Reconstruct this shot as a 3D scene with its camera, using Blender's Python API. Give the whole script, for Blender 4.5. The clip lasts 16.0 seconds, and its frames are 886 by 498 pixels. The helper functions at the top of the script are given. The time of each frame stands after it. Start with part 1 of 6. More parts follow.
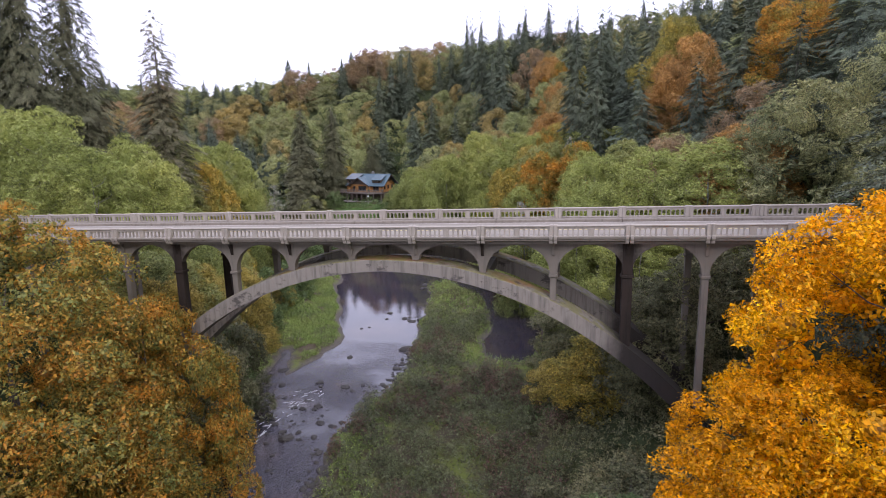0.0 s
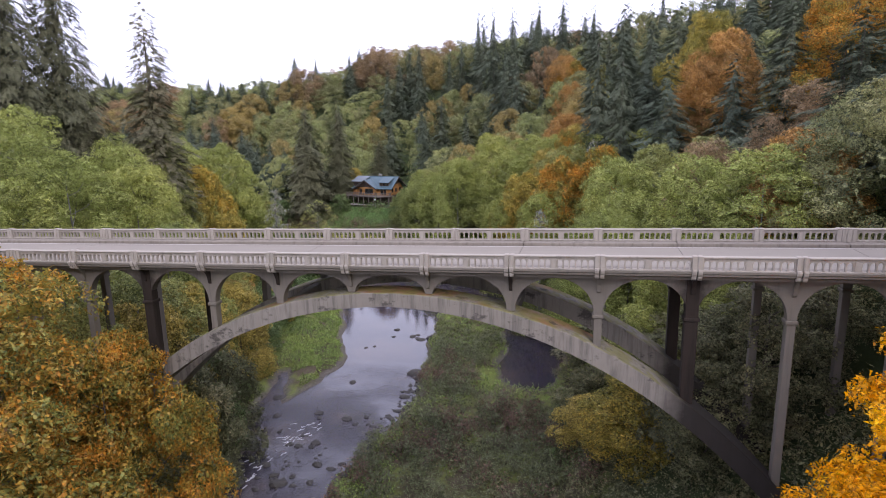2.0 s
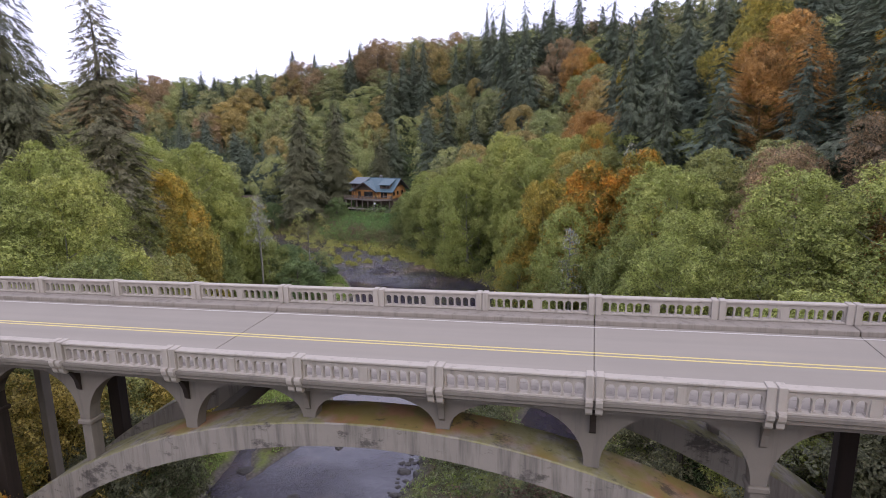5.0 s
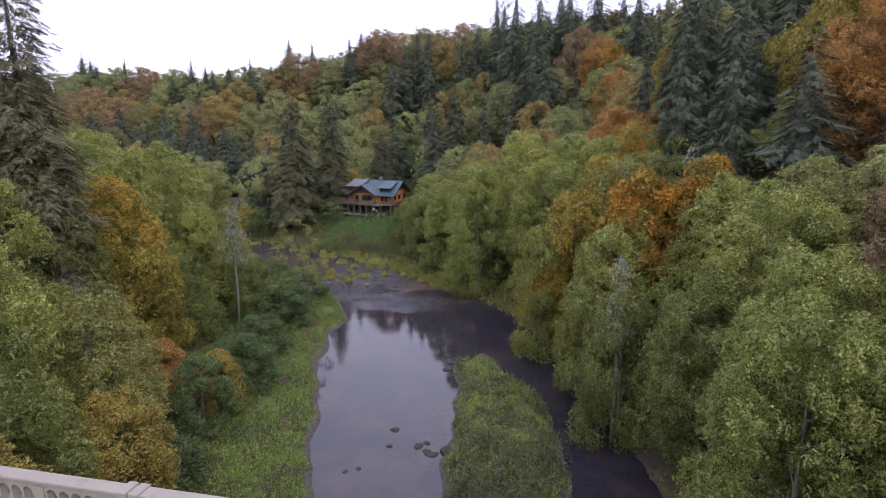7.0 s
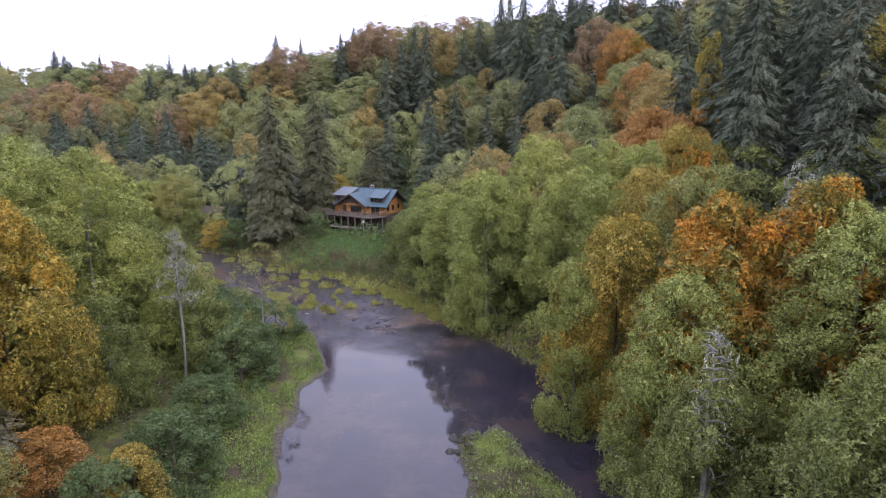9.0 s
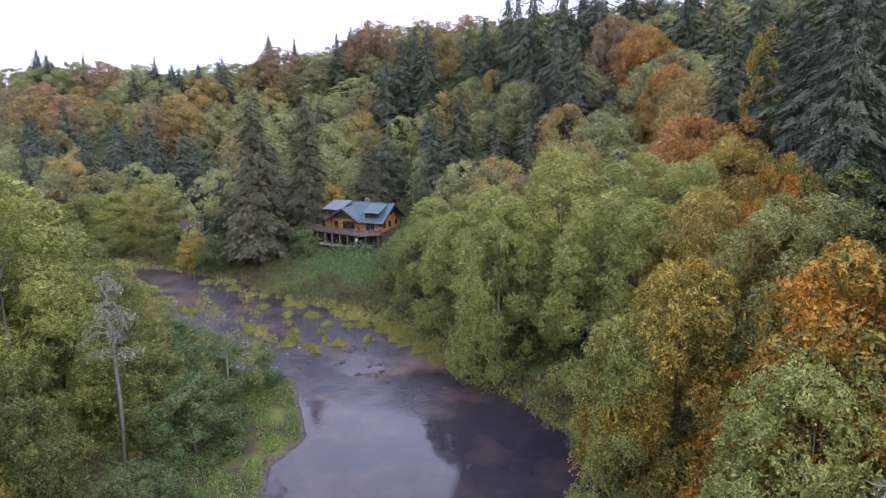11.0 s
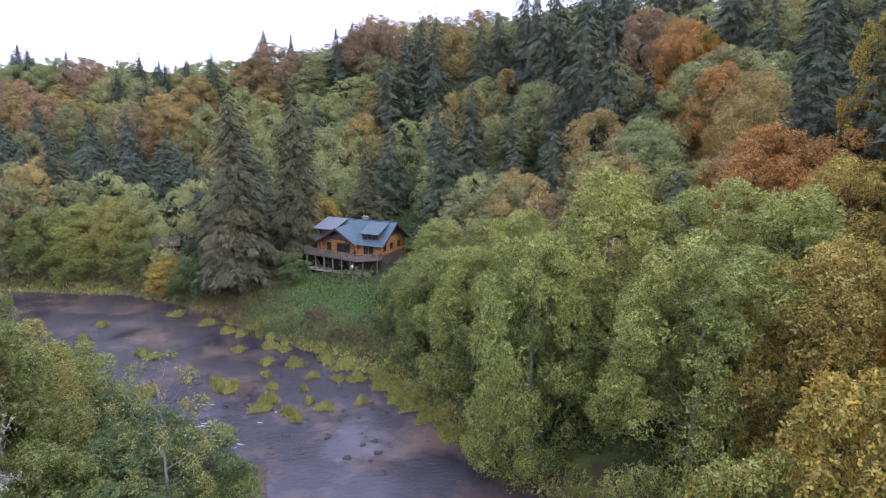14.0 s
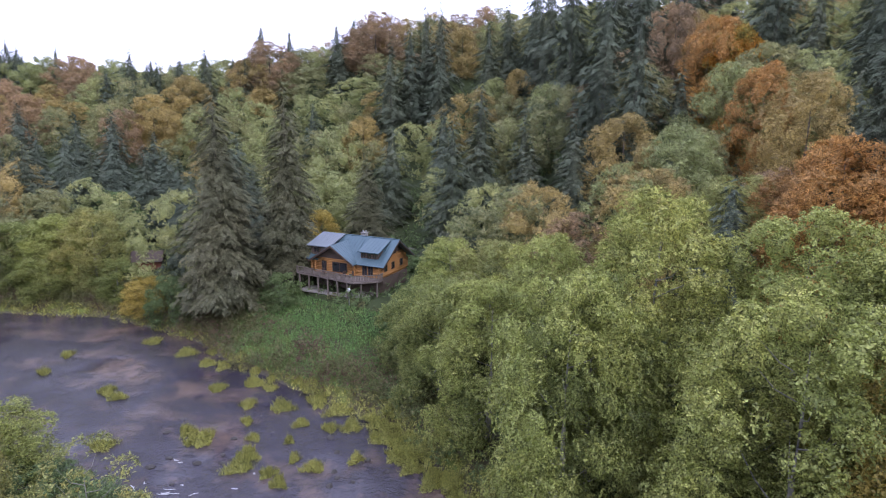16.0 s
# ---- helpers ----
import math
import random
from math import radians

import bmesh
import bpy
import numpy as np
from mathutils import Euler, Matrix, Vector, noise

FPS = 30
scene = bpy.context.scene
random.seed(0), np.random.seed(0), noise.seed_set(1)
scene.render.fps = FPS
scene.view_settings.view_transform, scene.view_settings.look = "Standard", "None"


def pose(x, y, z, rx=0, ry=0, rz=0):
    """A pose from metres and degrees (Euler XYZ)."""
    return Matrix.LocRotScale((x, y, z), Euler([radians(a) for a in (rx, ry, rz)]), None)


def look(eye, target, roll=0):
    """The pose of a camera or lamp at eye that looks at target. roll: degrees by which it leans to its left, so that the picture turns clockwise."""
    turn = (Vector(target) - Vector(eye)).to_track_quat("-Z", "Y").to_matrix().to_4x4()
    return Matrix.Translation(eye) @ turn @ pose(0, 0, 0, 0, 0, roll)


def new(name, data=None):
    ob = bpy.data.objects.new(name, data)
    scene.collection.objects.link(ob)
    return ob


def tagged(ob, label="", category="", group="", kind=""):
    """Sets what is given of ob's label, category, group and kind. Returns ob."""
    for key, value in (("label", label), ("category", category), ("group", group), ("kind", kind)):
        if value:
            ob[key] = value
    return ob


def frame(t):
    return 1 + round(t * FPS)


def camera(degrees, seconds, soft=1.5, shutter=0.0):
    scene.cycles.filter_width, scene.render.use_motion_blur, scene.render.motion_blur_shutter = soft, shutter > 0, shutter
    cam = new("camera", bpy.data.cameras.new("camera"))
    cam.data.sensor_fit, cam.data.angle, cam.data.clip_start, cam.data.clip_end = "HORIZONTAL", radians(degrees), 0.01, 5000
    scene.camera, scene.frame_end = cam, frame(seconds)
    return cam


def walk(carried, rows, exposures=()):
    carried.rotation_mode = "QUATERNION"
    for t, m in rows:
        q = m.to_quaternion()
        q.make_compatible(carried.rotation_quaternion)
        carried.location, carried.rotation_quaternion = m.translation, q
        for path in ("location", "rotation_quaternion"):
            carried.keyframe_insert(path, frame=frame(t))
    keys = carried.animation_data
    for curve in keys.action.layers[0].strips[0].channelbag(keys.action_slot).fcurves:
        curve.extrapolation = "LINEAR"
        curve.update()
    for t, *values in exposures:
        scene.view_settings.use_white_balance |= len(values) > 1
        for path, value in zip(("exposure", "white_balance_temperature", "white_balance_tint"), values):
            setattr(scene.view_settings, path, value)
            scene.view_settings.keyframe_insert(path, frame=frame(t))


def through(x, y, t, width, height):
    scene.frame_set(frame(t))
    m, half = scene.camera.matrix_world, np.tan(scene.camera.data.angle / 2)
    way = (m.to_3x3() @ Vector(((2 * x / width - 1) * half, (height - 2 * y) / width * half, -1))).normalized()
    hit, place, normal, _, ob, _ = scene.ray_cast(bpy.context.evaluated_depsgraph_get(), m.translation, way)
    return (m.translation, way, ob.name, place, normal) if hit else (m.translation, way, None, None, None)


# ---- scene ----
cam = camera(72.45, 16.0, soft=0.75)
# seconds, eye, target, roll: a level drone flight over the bridge and up the river
PATH = [
    (0, (10.755, -37.709, 6.637), (6.352, -18.635, 2.536), -1.368),
    (0.5, (10.232, -36.139, 6.706), (5.733, -17.088, 2.605), -1.305),
    (1, (9.687, -34.403, 6.769), (5.125, -15.369, 2.662), -1.245),
    (1.5, (9.109, -32.574, 6.838), (4.499, -13.550, 2.733), -1.189),
    (2, (8.497, -30.646, 6.907), (3.857, -11.629, 2.804), -1.140),
    (2.5, (7.894, -28.664, 6.982), (3.234, -9.651, 2.883), -1.078),
    (3, (7.276, -26.603, 7.074), (2.599, -7.595, 2.972), -1.030),
    (3.5, (6.617, -24.442, 7.158), (1.924, -5.441, 3.043), -1.003),
    (4, (5.966, -22.205, 7.219), (1.270, -3.209, 3.081), -0.977),
    (6.5, (0.837, -5.022, 6.982), (-3.967, 13.909, 2.679), -0.586),
    (7, (-0.525, -1.099, 7.000), (-5.305, 17.838, 2.698), -0.418),
    (7.5, (-1.804, 3.036, 7.036), (-6.547, 21.984, 2.736), -0.276),
    (8, (-3.068, 7.288, 7.084), (-7.765, 26.245, 2.778), -0.173),
    (8.5, (-4.374, 11.647, 7.127), (-9.034, 30.612, 2.811), -0.130),
    (9, (-5.622, 16.186, 7.149), (-10.265, 35.153, 2.826), -0.086),
    (11.5, (-10.248, 32.192, 7.919), (-14.904, 51.177, 3.690), 0.215),
    (12, (-11.124, 34.826, 8.033), (-15.791, 53.807, 3.799), 0.272),
    (12.5, (-12.004, 37.503, 8.167), (-16.686, 56.480, 3.931), 0.340),
    (13, (-12.883, 40.294, 8.308), (-17.587, 59.266, 4.072), 0.411),
    (13.5, (-13.751, 43.096, 8.449), (-18.477, 62.063, 4.216), 0.482),
    (14, (-14.608, 45.886, 8.597), (-19.358, 64.849, 4.373), 0.554),
    (14.5, (-15.459, 48.543, 8.744), (-20.233, 67.502, 4.530), 0.624),
    (15, (-16.294, 51.105, 8.894), (-21.093, 70.059, 4.689), 0.688),
    (15.5, (-17.116, 53.623, 9.058), (-21.942, 72.573, 4.861), 0.723),
    (16, (-17.879, 56.060, 9.214), (-22.732, 75.004, 5.021), 0.749),
]
walk(cam, [(t, look(eye, target, roll)) for t, eye, target, roll in PATH], [(0, 0.1, 6450, 11), (4, 0.05, 6450, 11), (5, -0.1, 6450, 11), (6.5, -0.4, 6450, 11), (7.5, -0.05, 6350, 12), (8.5, 0.13, 6280, 13), (9.2, 0.18, 6200, 13), (11.5, 0.17, 5990, 14), (16, 0.24, 5880, 14)])

# ---- light: a bright overcast sky with a very soft sun behind the cloud ----
world = bpy.data.worlds.new("overcast_world")
scene.world = world
world.use_nodes = True
wn, wl = world.node_tree.nodes, world.node_tree.links
wn.clear()
w_out = wn.new("ShaderNodeOutputWorld")
w_bg = wn.new("ShaderNodeBackground")
w_sky = wn.new("ShaderNodeTexSky")
w_sky.sky_type = "NISHITA"
w_sky.sun_disc = False
w_sky.sun_elevation = radians(38)
w_sky.sun_rotation = radians(140)
w_sky.dust_density = 4.0
w_dim = wn.new("ShaderNodeMix")
w_dim.data_type = "RGBA"
w_dim.blend_type = "MULTIPLY"
w_dim.inputs["Factor"].default_value = 1.0
w_dim.inputs["B"].default_value = (0.10, 0.10, 0.10, 1)
w_mix = wn.new("ShaderNodeMix")
w_mix.data_type = "RGBA"
w_mix.inputs["Factor"].default_value = 0.86
w_noise = wn.new("ShaderNodeTexNoise")
w_noise.inputs["Scale"].default_value = 2.2
w_noise.inputs["Detail"].default_value = 4.0
w_ramp = wn.new("ShaderNodeValToRGB")
w_ramp.color_ramp.elements[0].position = 0.3
w_ramp.color_ramp.elements[0].color = (0.90, 0.90, 1.17, 1)
w_ramp.color_ramp.elements[1].position = 0.7
w_ramp.color_ramp.elements[1].color = (1.15, 1.15, 1.48, 1)
wl.new(w_sky.outputs["Color"], w_dim.inputs["A"])
wl.new(w_dim.outputs["Result"], w_mix.inputs["A"])
wl.new(w_noise.outputs["Fac"], w_ramp.inputs["Fac"])
wl.new(w_ramp.outputs["Color"], w_mix.inputs["B"])
wl.new(w_mix.outputs["Result"], w_bg.inputs["Color"])
w_bg.inputs["Strength"].default_value = 1.82
wl.new(w_bg.outputs["Background"], w_out.inputs["Surface"])

sun_data = bpy.data.lights.new("sun", "SUN")
sun_data.energy = 1.3
sun_data.angle = radians(35)
sun_data.color = (1.0, 0.96, 0.9)
sun = new("sun", sun_data)
sun.matrix_world = look((110, -70, 150), (0, 60, 0))


# ---- materials ----
def material(name):
    m = bpy.data.materials.new(name)
    m.use_nodes = True
    m.node_tree.nodes.clear()
    n, l = m.node_tree.nodes, m.node_tree.links
    out = n.new("ShaderNodeOutputMaterial")
    return m, n, l, out


def ramp(n, stops):
    r = n.new("ShaderNodeValToRGB")
    e = r.color_ramp.elements
    e[0].position, e[0].color = stops[0][0], (*stops[0][1], 1)
    e[1].position, e[1].color = stops[-1][0], (*stops[-1][1], 1)
    for p, c in stops[1:-1]:
        k = e.new(p)
        k.color = (*c, 1)
    return r


def noise_node(n, l, scale, detail=4.0, rough=0.6, vector=None, squash=None):
    t = n.new("ShaderNodeTexNoise")
    t.inputs["Scale"].default_value = scale
    t.inputs["Detail"].default_value = detail
    t.inputs["Roughness"].default_value = rough
    if vector is None:
        g = n.new("ShaderNodeNewGeometry")
        vector = g.outputs["Position"]
    if squash:
        mp = n.new("ShaderNodeMapping")
        mp.inputs["Scale"].default_value = squash
        l.new(vector, mp.inputs["Vector"])
        vector = mp.outputs["Vector"]
    l.new(vector, t.inputs["Vector"])
    return t


def blend(n, l, fac, a, b, mode="MIX"):
    m = n.new("ShaderNodeMix")
    m.data_type = "RGBA"
    m.blend_type = mode
    for socket, v in (("Factor", fac), ("A", a), ("B", b)):
        if hasattr(v, "is_output"):
            l.new(v, m.inputs[socket])
        elif socket == "Factor":
            m.inputs[socket].default_value = v
        else:
            m.inputs[socket].default_value = (*v, 1)
    return m.outputs["Result"]


def calc(n, l, op, a, b=0.0, clamp=False):
    m = n.new("ShaderNodeMath")
    m.operation = op
    m.use_clamp = clamp
    for i, v in enumerate((a, b)):
        if hasattr(v, "is_output"):
            l.new(v, m.inputs[i])
        else:
            m.inputs[i].default_value = v
    return m.outputs[0]


def bump(n, l, height, strength=0.3, distance=0.05):
    b = n.new("ShaderNodeBump")
    b.inputs["Strength"].default_value = strength
    b.inputs["Distance"].default_value = distance
    l.new(height, b.inputs["Height"])
    return b.outputs["Normal"]


def surface(n, l, out, colour, rough=0.8, metal=0.0, normal=None, spec=0.4):
    p = n.new("ShaderNodeBsdfPrincipled")
    for socket, v in (("Base Color", colour), ("Roughness", rough)):
        if hasattr(v, "is_output"):
            l.new(v, p.inputs[socket])
        else:
            p.inputs[socket].default_value = (*v, 1) if socket == "Base Color" else v
    p.inputs["Metallic"].default_value = metal
    p.inputs["Specular IOR Level"].default_value = spec
    if normal is not None:
        l.new(normal, p.inputs["Normal"])
    l.new(p.outputs[0], out.inputs["Surface"])
    return p


def foliage(name, stops, patch=0.12, through=0.42, tone=0.5, grain=8.0, holes=0.47, vivid=1.0):
    """Leaves: the colour runs over the stops from leaf to leaf, from bough to bough and from tree to tree."""
    m, n, l, out = material(name)
    g = n.new("ShaderNodeNewGeometry")
    o = n.new("ShaderNodeObjectInfo")
    big = noise_node(n, l, patch, 2.0)
    mid = noise_node(n, l, 0.7, 2.0)
    f = calc(n, l, "MULTIPLY", g.outputs["Random Per Island"], 0.20)
    f = calc(n, l, "ADD", f, calc(n, l, "MULTIPLY", o.outputs["Random"], 0.16))
    f = calc(n, l, "ADD", f, calc(n, l, "MULTIPLY", big.outputs["Fac"], 0.85))
    f = calc(n, l, "ADD", f, calc(n, l, "MULTIPLY", mid.outputs["Fac"], 0.5))
    # each small leaf of a spray is one cell
    cell = n.new("ShaderNodeTexVoronoi")
    cell.inputs["Scale"].default_value = grain
    l.new(g.outputs["Position"], cell.inputs["Vector"])
    leaf = n.new("ShaderNodeSeparateColor")
    l.new(cell.outputs["Color"], leaf.inputs["Color"])
    f = calc(n, l, "ADD", f, calc(n, l, "MULTIPLY", leaf.outputs["Red"], 0.22))
    f = calc(n, l, "SUBTRACT", f, 0.465, True)
    r = ramp(n, stops)
    l.new(f, r.inputs["Fac"])
    w = n.new("ShaderNodeTexWhiteNoise")
    w.noise_dimensions = "1D"
    l.new(calc(n, l, "MULTIPLY", g.outputs["Random Per Island"], 91.7), w.inputs["W"])
    v = n.new("ShaderNodeHueSaturation")
    light = calc(n, l, "ADD", calc(n, l, "MULTIPLY", w.outputs["Value"], tone), calc(n, l, "MULTIPLY", leaf.outputs["Green"], tone * 2.2))
    l.new(calc(n, l, "ADD", light, 1.0 - tone * 1.6), v.inputs["Value"])
    l.new(r.outputs["Color"], v.inputs["Color"])
    v.inputs["Saturation"].default_value = vivid
    d = n.new("ShaderNodeBsdfDiffuse")
    t = n.new("ShaderNodeBsdfTranslucent")
    gl = n.new("ShaderNodeBsdfGlossy")
    gl.inputs["Roughness"].default_value = 0.55
    gl.inputs["Color"].default_value = (0.5, 0.5, 0.5, 1)
    s1, s2 = n.new("ShaderNodeMixShader"), n.new("ShaderNodeMixShader")
    s1.inputs["Fac"].default_value = through
    s2.inputs["Fac"].default_value = 0.035
    l.new(v.outputs["Color"], d.inputs["Color"])
    l.new(v.outputs["Color"], t.inputs["Color"])
    l.new(d.outputs[0], s1.inputs[1])
    l.new(t.outputs[0], s1.inputs[2])
    l.new(s1.outputs[0], s2.inputs[1])
    l.new(gl.outputs[0], s2.inputs[2])
    # the gaps between the leaves of one spray
    gap = n.new("ShaderNodeMixShader")
    clear = n.new("ShaderNodeBsdfTransparent")
    l.new(calc(n, l, "GREATER_THAN", cell.outputs["Distance"], 1.0 - holes), gap.inputs["Fac"])
    l.new(s2.outputs[0], gap.inputs[1])
    l.new(clear.outputs[0], gap.inputs[2])
    l.new(gap.outputs[0], out.inputs["Surface"])
    return m


LEAF = {
    "alder": foliage("alder_leaves", [(0.0, (0.150, 0.187, 0.056)), (0.5, (0.289, 0.318, 0.091)), (1.0, (0.431, 0.409, 0.112))]),
    "alder_blue": foliage("willow_leaves", [(0.0, (0.120, 0.154, 0.050)), (0.5, (0.222, 0.252, 0.078)), (1.0, (0.360, 0.356, 0.108))]),
    "yellowgreen": foliage("yellowing_maple_leaves", [(0.0, (0.125, 0.160, 0.063)), (0.5, (0.270, 0.282, 0.095)), (1.0, (0.450, 0.375, 0.117))]),
    "gold": foliage("golden_maple_leaves", [(0.0, (0.290, 0.215, 0.035)), (0.25, (0.580, 0.285, 0.026)), (0.5, (0.705, 0.355, 0.031)), (0.75, (0.796, 0.478, 0.042)), (1.0, (0.522, 0.466, 0.074))], patch=0.32, grain=5.6, holes=0.42, vivid=1.08),
    "mixed": foliage("turning_maple_leaves", [(0.0, (0.101, 0.127, 0.045)), (0.35, (0.197, 0.200, 0.056)), (0.5, (0.360, 0.245, 0.054)), (0.68, (0.467, 0.205, 0.041)), (0.85, (0.579, 0.319, 0.054)), (1.0, (0.502, 0.431, 0.089))], patch=0.32, grain=5.6, holes=0.42, vivid=1.04),
    "olive_gold": foliage("olive_gold_maple_leaves", [(0.0, (0.118, 0.128, 0.038)), (0.4, (0.248, 0.226, 0.054)), (0.65, (0.450, 0.325, 0.060)), (0.85, (0.540, 0.310, 0.055)), (1.0, (0.600, 0.440, 0.080))], grain=6.0),
    "rust": foliage("rust_maple_leaves", [(0.0, (0.150, 0.124, 0.063)), (0.35, (0.318, 0.192, 0.072)), (0.7, (0.530, 0.285, 0.078)), (1.0, (0.560, 0.390, 0.105))], vivid=1.0),
    "ochre": foliage("ochre_maple_leaves", [(0.0, (0.147, 0.138, 0.044)), (0.45, (0.352, 0.280, 0.071)), (1.0, (0.557, 0.420, 0.098))], vivid=1.00),
    "brush": foliage("brush_leaves", [(0.0, (0.088, 0.080, 0.049)), (0.4, (0.151, 0.142, 0.063)), (0.7, (0.176, 0.192, 0.074)), (1.0, (0.253, 0.172, 0.092))]),
    "greenbush": foliage("green_bush_leaves", [(0.0, (0.067, 0.099, 0.045)), (0.5, (0.134, 0.187, 0.073)), (1.0, (0.218, 0.267, 0.098))]),
    "conifer": foliage("fir_needles", [(0.0, (0.052, 0.067, 0.047)), (0.5, (0.084, 0.102, 0.066)), (1.0, (0.138, 0.144, 0.089))], through=0.12),
    # a little bluer and paler than the fir: distance haze put into the needles
    "conifer_blue": foliage("haze_blue_fir_needles", [(0.0, (0.056, 0.073, 0.054)), (0.5, (0.091, 0.112, 0.078)), (1.0, (0.141, 0.158, 0.104))], through=0.12),
    "cedar": foliage("cedar_sprays", [(0.0, (0.062, 0.068, 0.040)), (0.5, (0.107, 0.109, 0.061)), (1.0, (0.168, 0.154, 0.088))], through=0.12),
    "olive": foliage("olive_willow_leaves", [(0.0, (0.069, 0.076, 0.046)), (0.45, (0.119, 0.134, 0.070)), (0.8, (0.183, 0.189, 0.095)), (1.0, (0.213, 0.160, 0.095))]),
    "russet": foliage("russet_brush_leaves", [(0.0, (0.089, 0.060, 0.051)), (0.5, (0.173, 0.109, 0.078)), (1.0, (0.233, 0.170, 0.104))]),
    "thin_cedar": foliage("thin_conifer_sprays", [(0.0, (0.086, 0.086, 0.052)), (0.5, (0.153, 0.144, 0.086)), (1.0, (0.234, 0.202, 0.121))], through=0.15),
    "evergreen": foliage("dark_evergreen_leaves", [(0.0, (0.081, 0.093, 0.049)), (0.5, (0.158, 0.159, 0.081)), (0.85, (0.259, 0.228, 0.113)), (1.0, (0.341, 0.222, 0.108))]),
    # hill leaves: near colours greyed to stand in for distance haze
    "hill_alder": foliage("hazed_hill_alder_leaves", [(0.0, (0.140, 0.178, 0.060)), (0.5, (0.276, 0.306, 0.098)), (1.0, (0.428, 0.404, 0.122))], vivid=0.87),
    "hill_lime": foliage("hazed_hill_maple_leaves", [(0.0, (0.112, 0.140, 0.062)), (0.5, (0.246, 0.252, 0.092)), (1.0, (0.420, 0.340, 0.112))], vivid=0.88),
    "hill_ochre": foliage("hazed_hill_ochre_leaves", [(0.0, (0.138, 0.123, 0.047)), (0.45, (0.330, 0.250, 0.077)), (1.0, (0.522, 0.374, 0.095))], vivid=0.92),
    "hill_rust": foliage("hazed_hill_rust_leaves", [(0.0, (0.112, 0.100, 0.056)), (0.35, (0.236, 0.160, 0.074)), (0.7, (0.385, 0.228, 0.080)), (1.0, (0.400, 0.300, 0.110))], vivid=0.83),
    "moss": foliage("hanging_moss", [(0.0, (0.26, 0.27, 0.19)), (1.0, (0.50, 0.50, 0.39))]),
}
GRASS = foliage("river_grass", [(0.0, (0.099, 0.157, 0.047)), (0.45, (0.194, 0.269, 0.072)), (0.75, (0.262, 0.319, 0.092)), (1.0, (0.289, 0.314, 0.128))], patch=0.2)
LAWN = foliage("bank_grass", [(0.0, (0.085, 0.165, 0.050)), (0.5, (0.145, 0.262, 0.076)), (1.0, (0.265, 0.330, 0.112))], patch=0.2)
SEDGE = foliage("sedge_blades", [(0.0, (0.196, 0.202, 0.060)), (0.5, (0.337, 0.337, 0.094)), (1.0, (0.441, 0.407, 0.138))], patch=0.3)


def bark(name, dark, pale):
    m, n, l, out = material(name)
    t = noise_node(n, l, 6.0, 5.0, 0.7, squash=(1, 1, 0.25))
    patches = noise_node(n, l, 1.3, 3.0)
    f = calc(n, l, "ADD", calc(n, l, "MULTIPLY", t.outputs["Fac"], 0.6), calc(n, l, "MULTIPLY", patches.outputs["Fac"], 0.5))
    r = ramp(n, [(0.35, dark), (0.75, pale)])
    l.new(f, r.inputs["Fac"])
    surface(n, l, out, r.outputs["Color"], 0.9, normal=bump(n, l, t.outputs["Fac"], 0.6, 0.04))
    return m


BARK_DARK = bark("fir_bark", (0.035, 0.028, 0.022), (0.14, 0.115, 0.09))
BARK_PALE = bark("alder_bark", (0.09, 0.085, 0.07), (0.30, 0.29, 0.25))


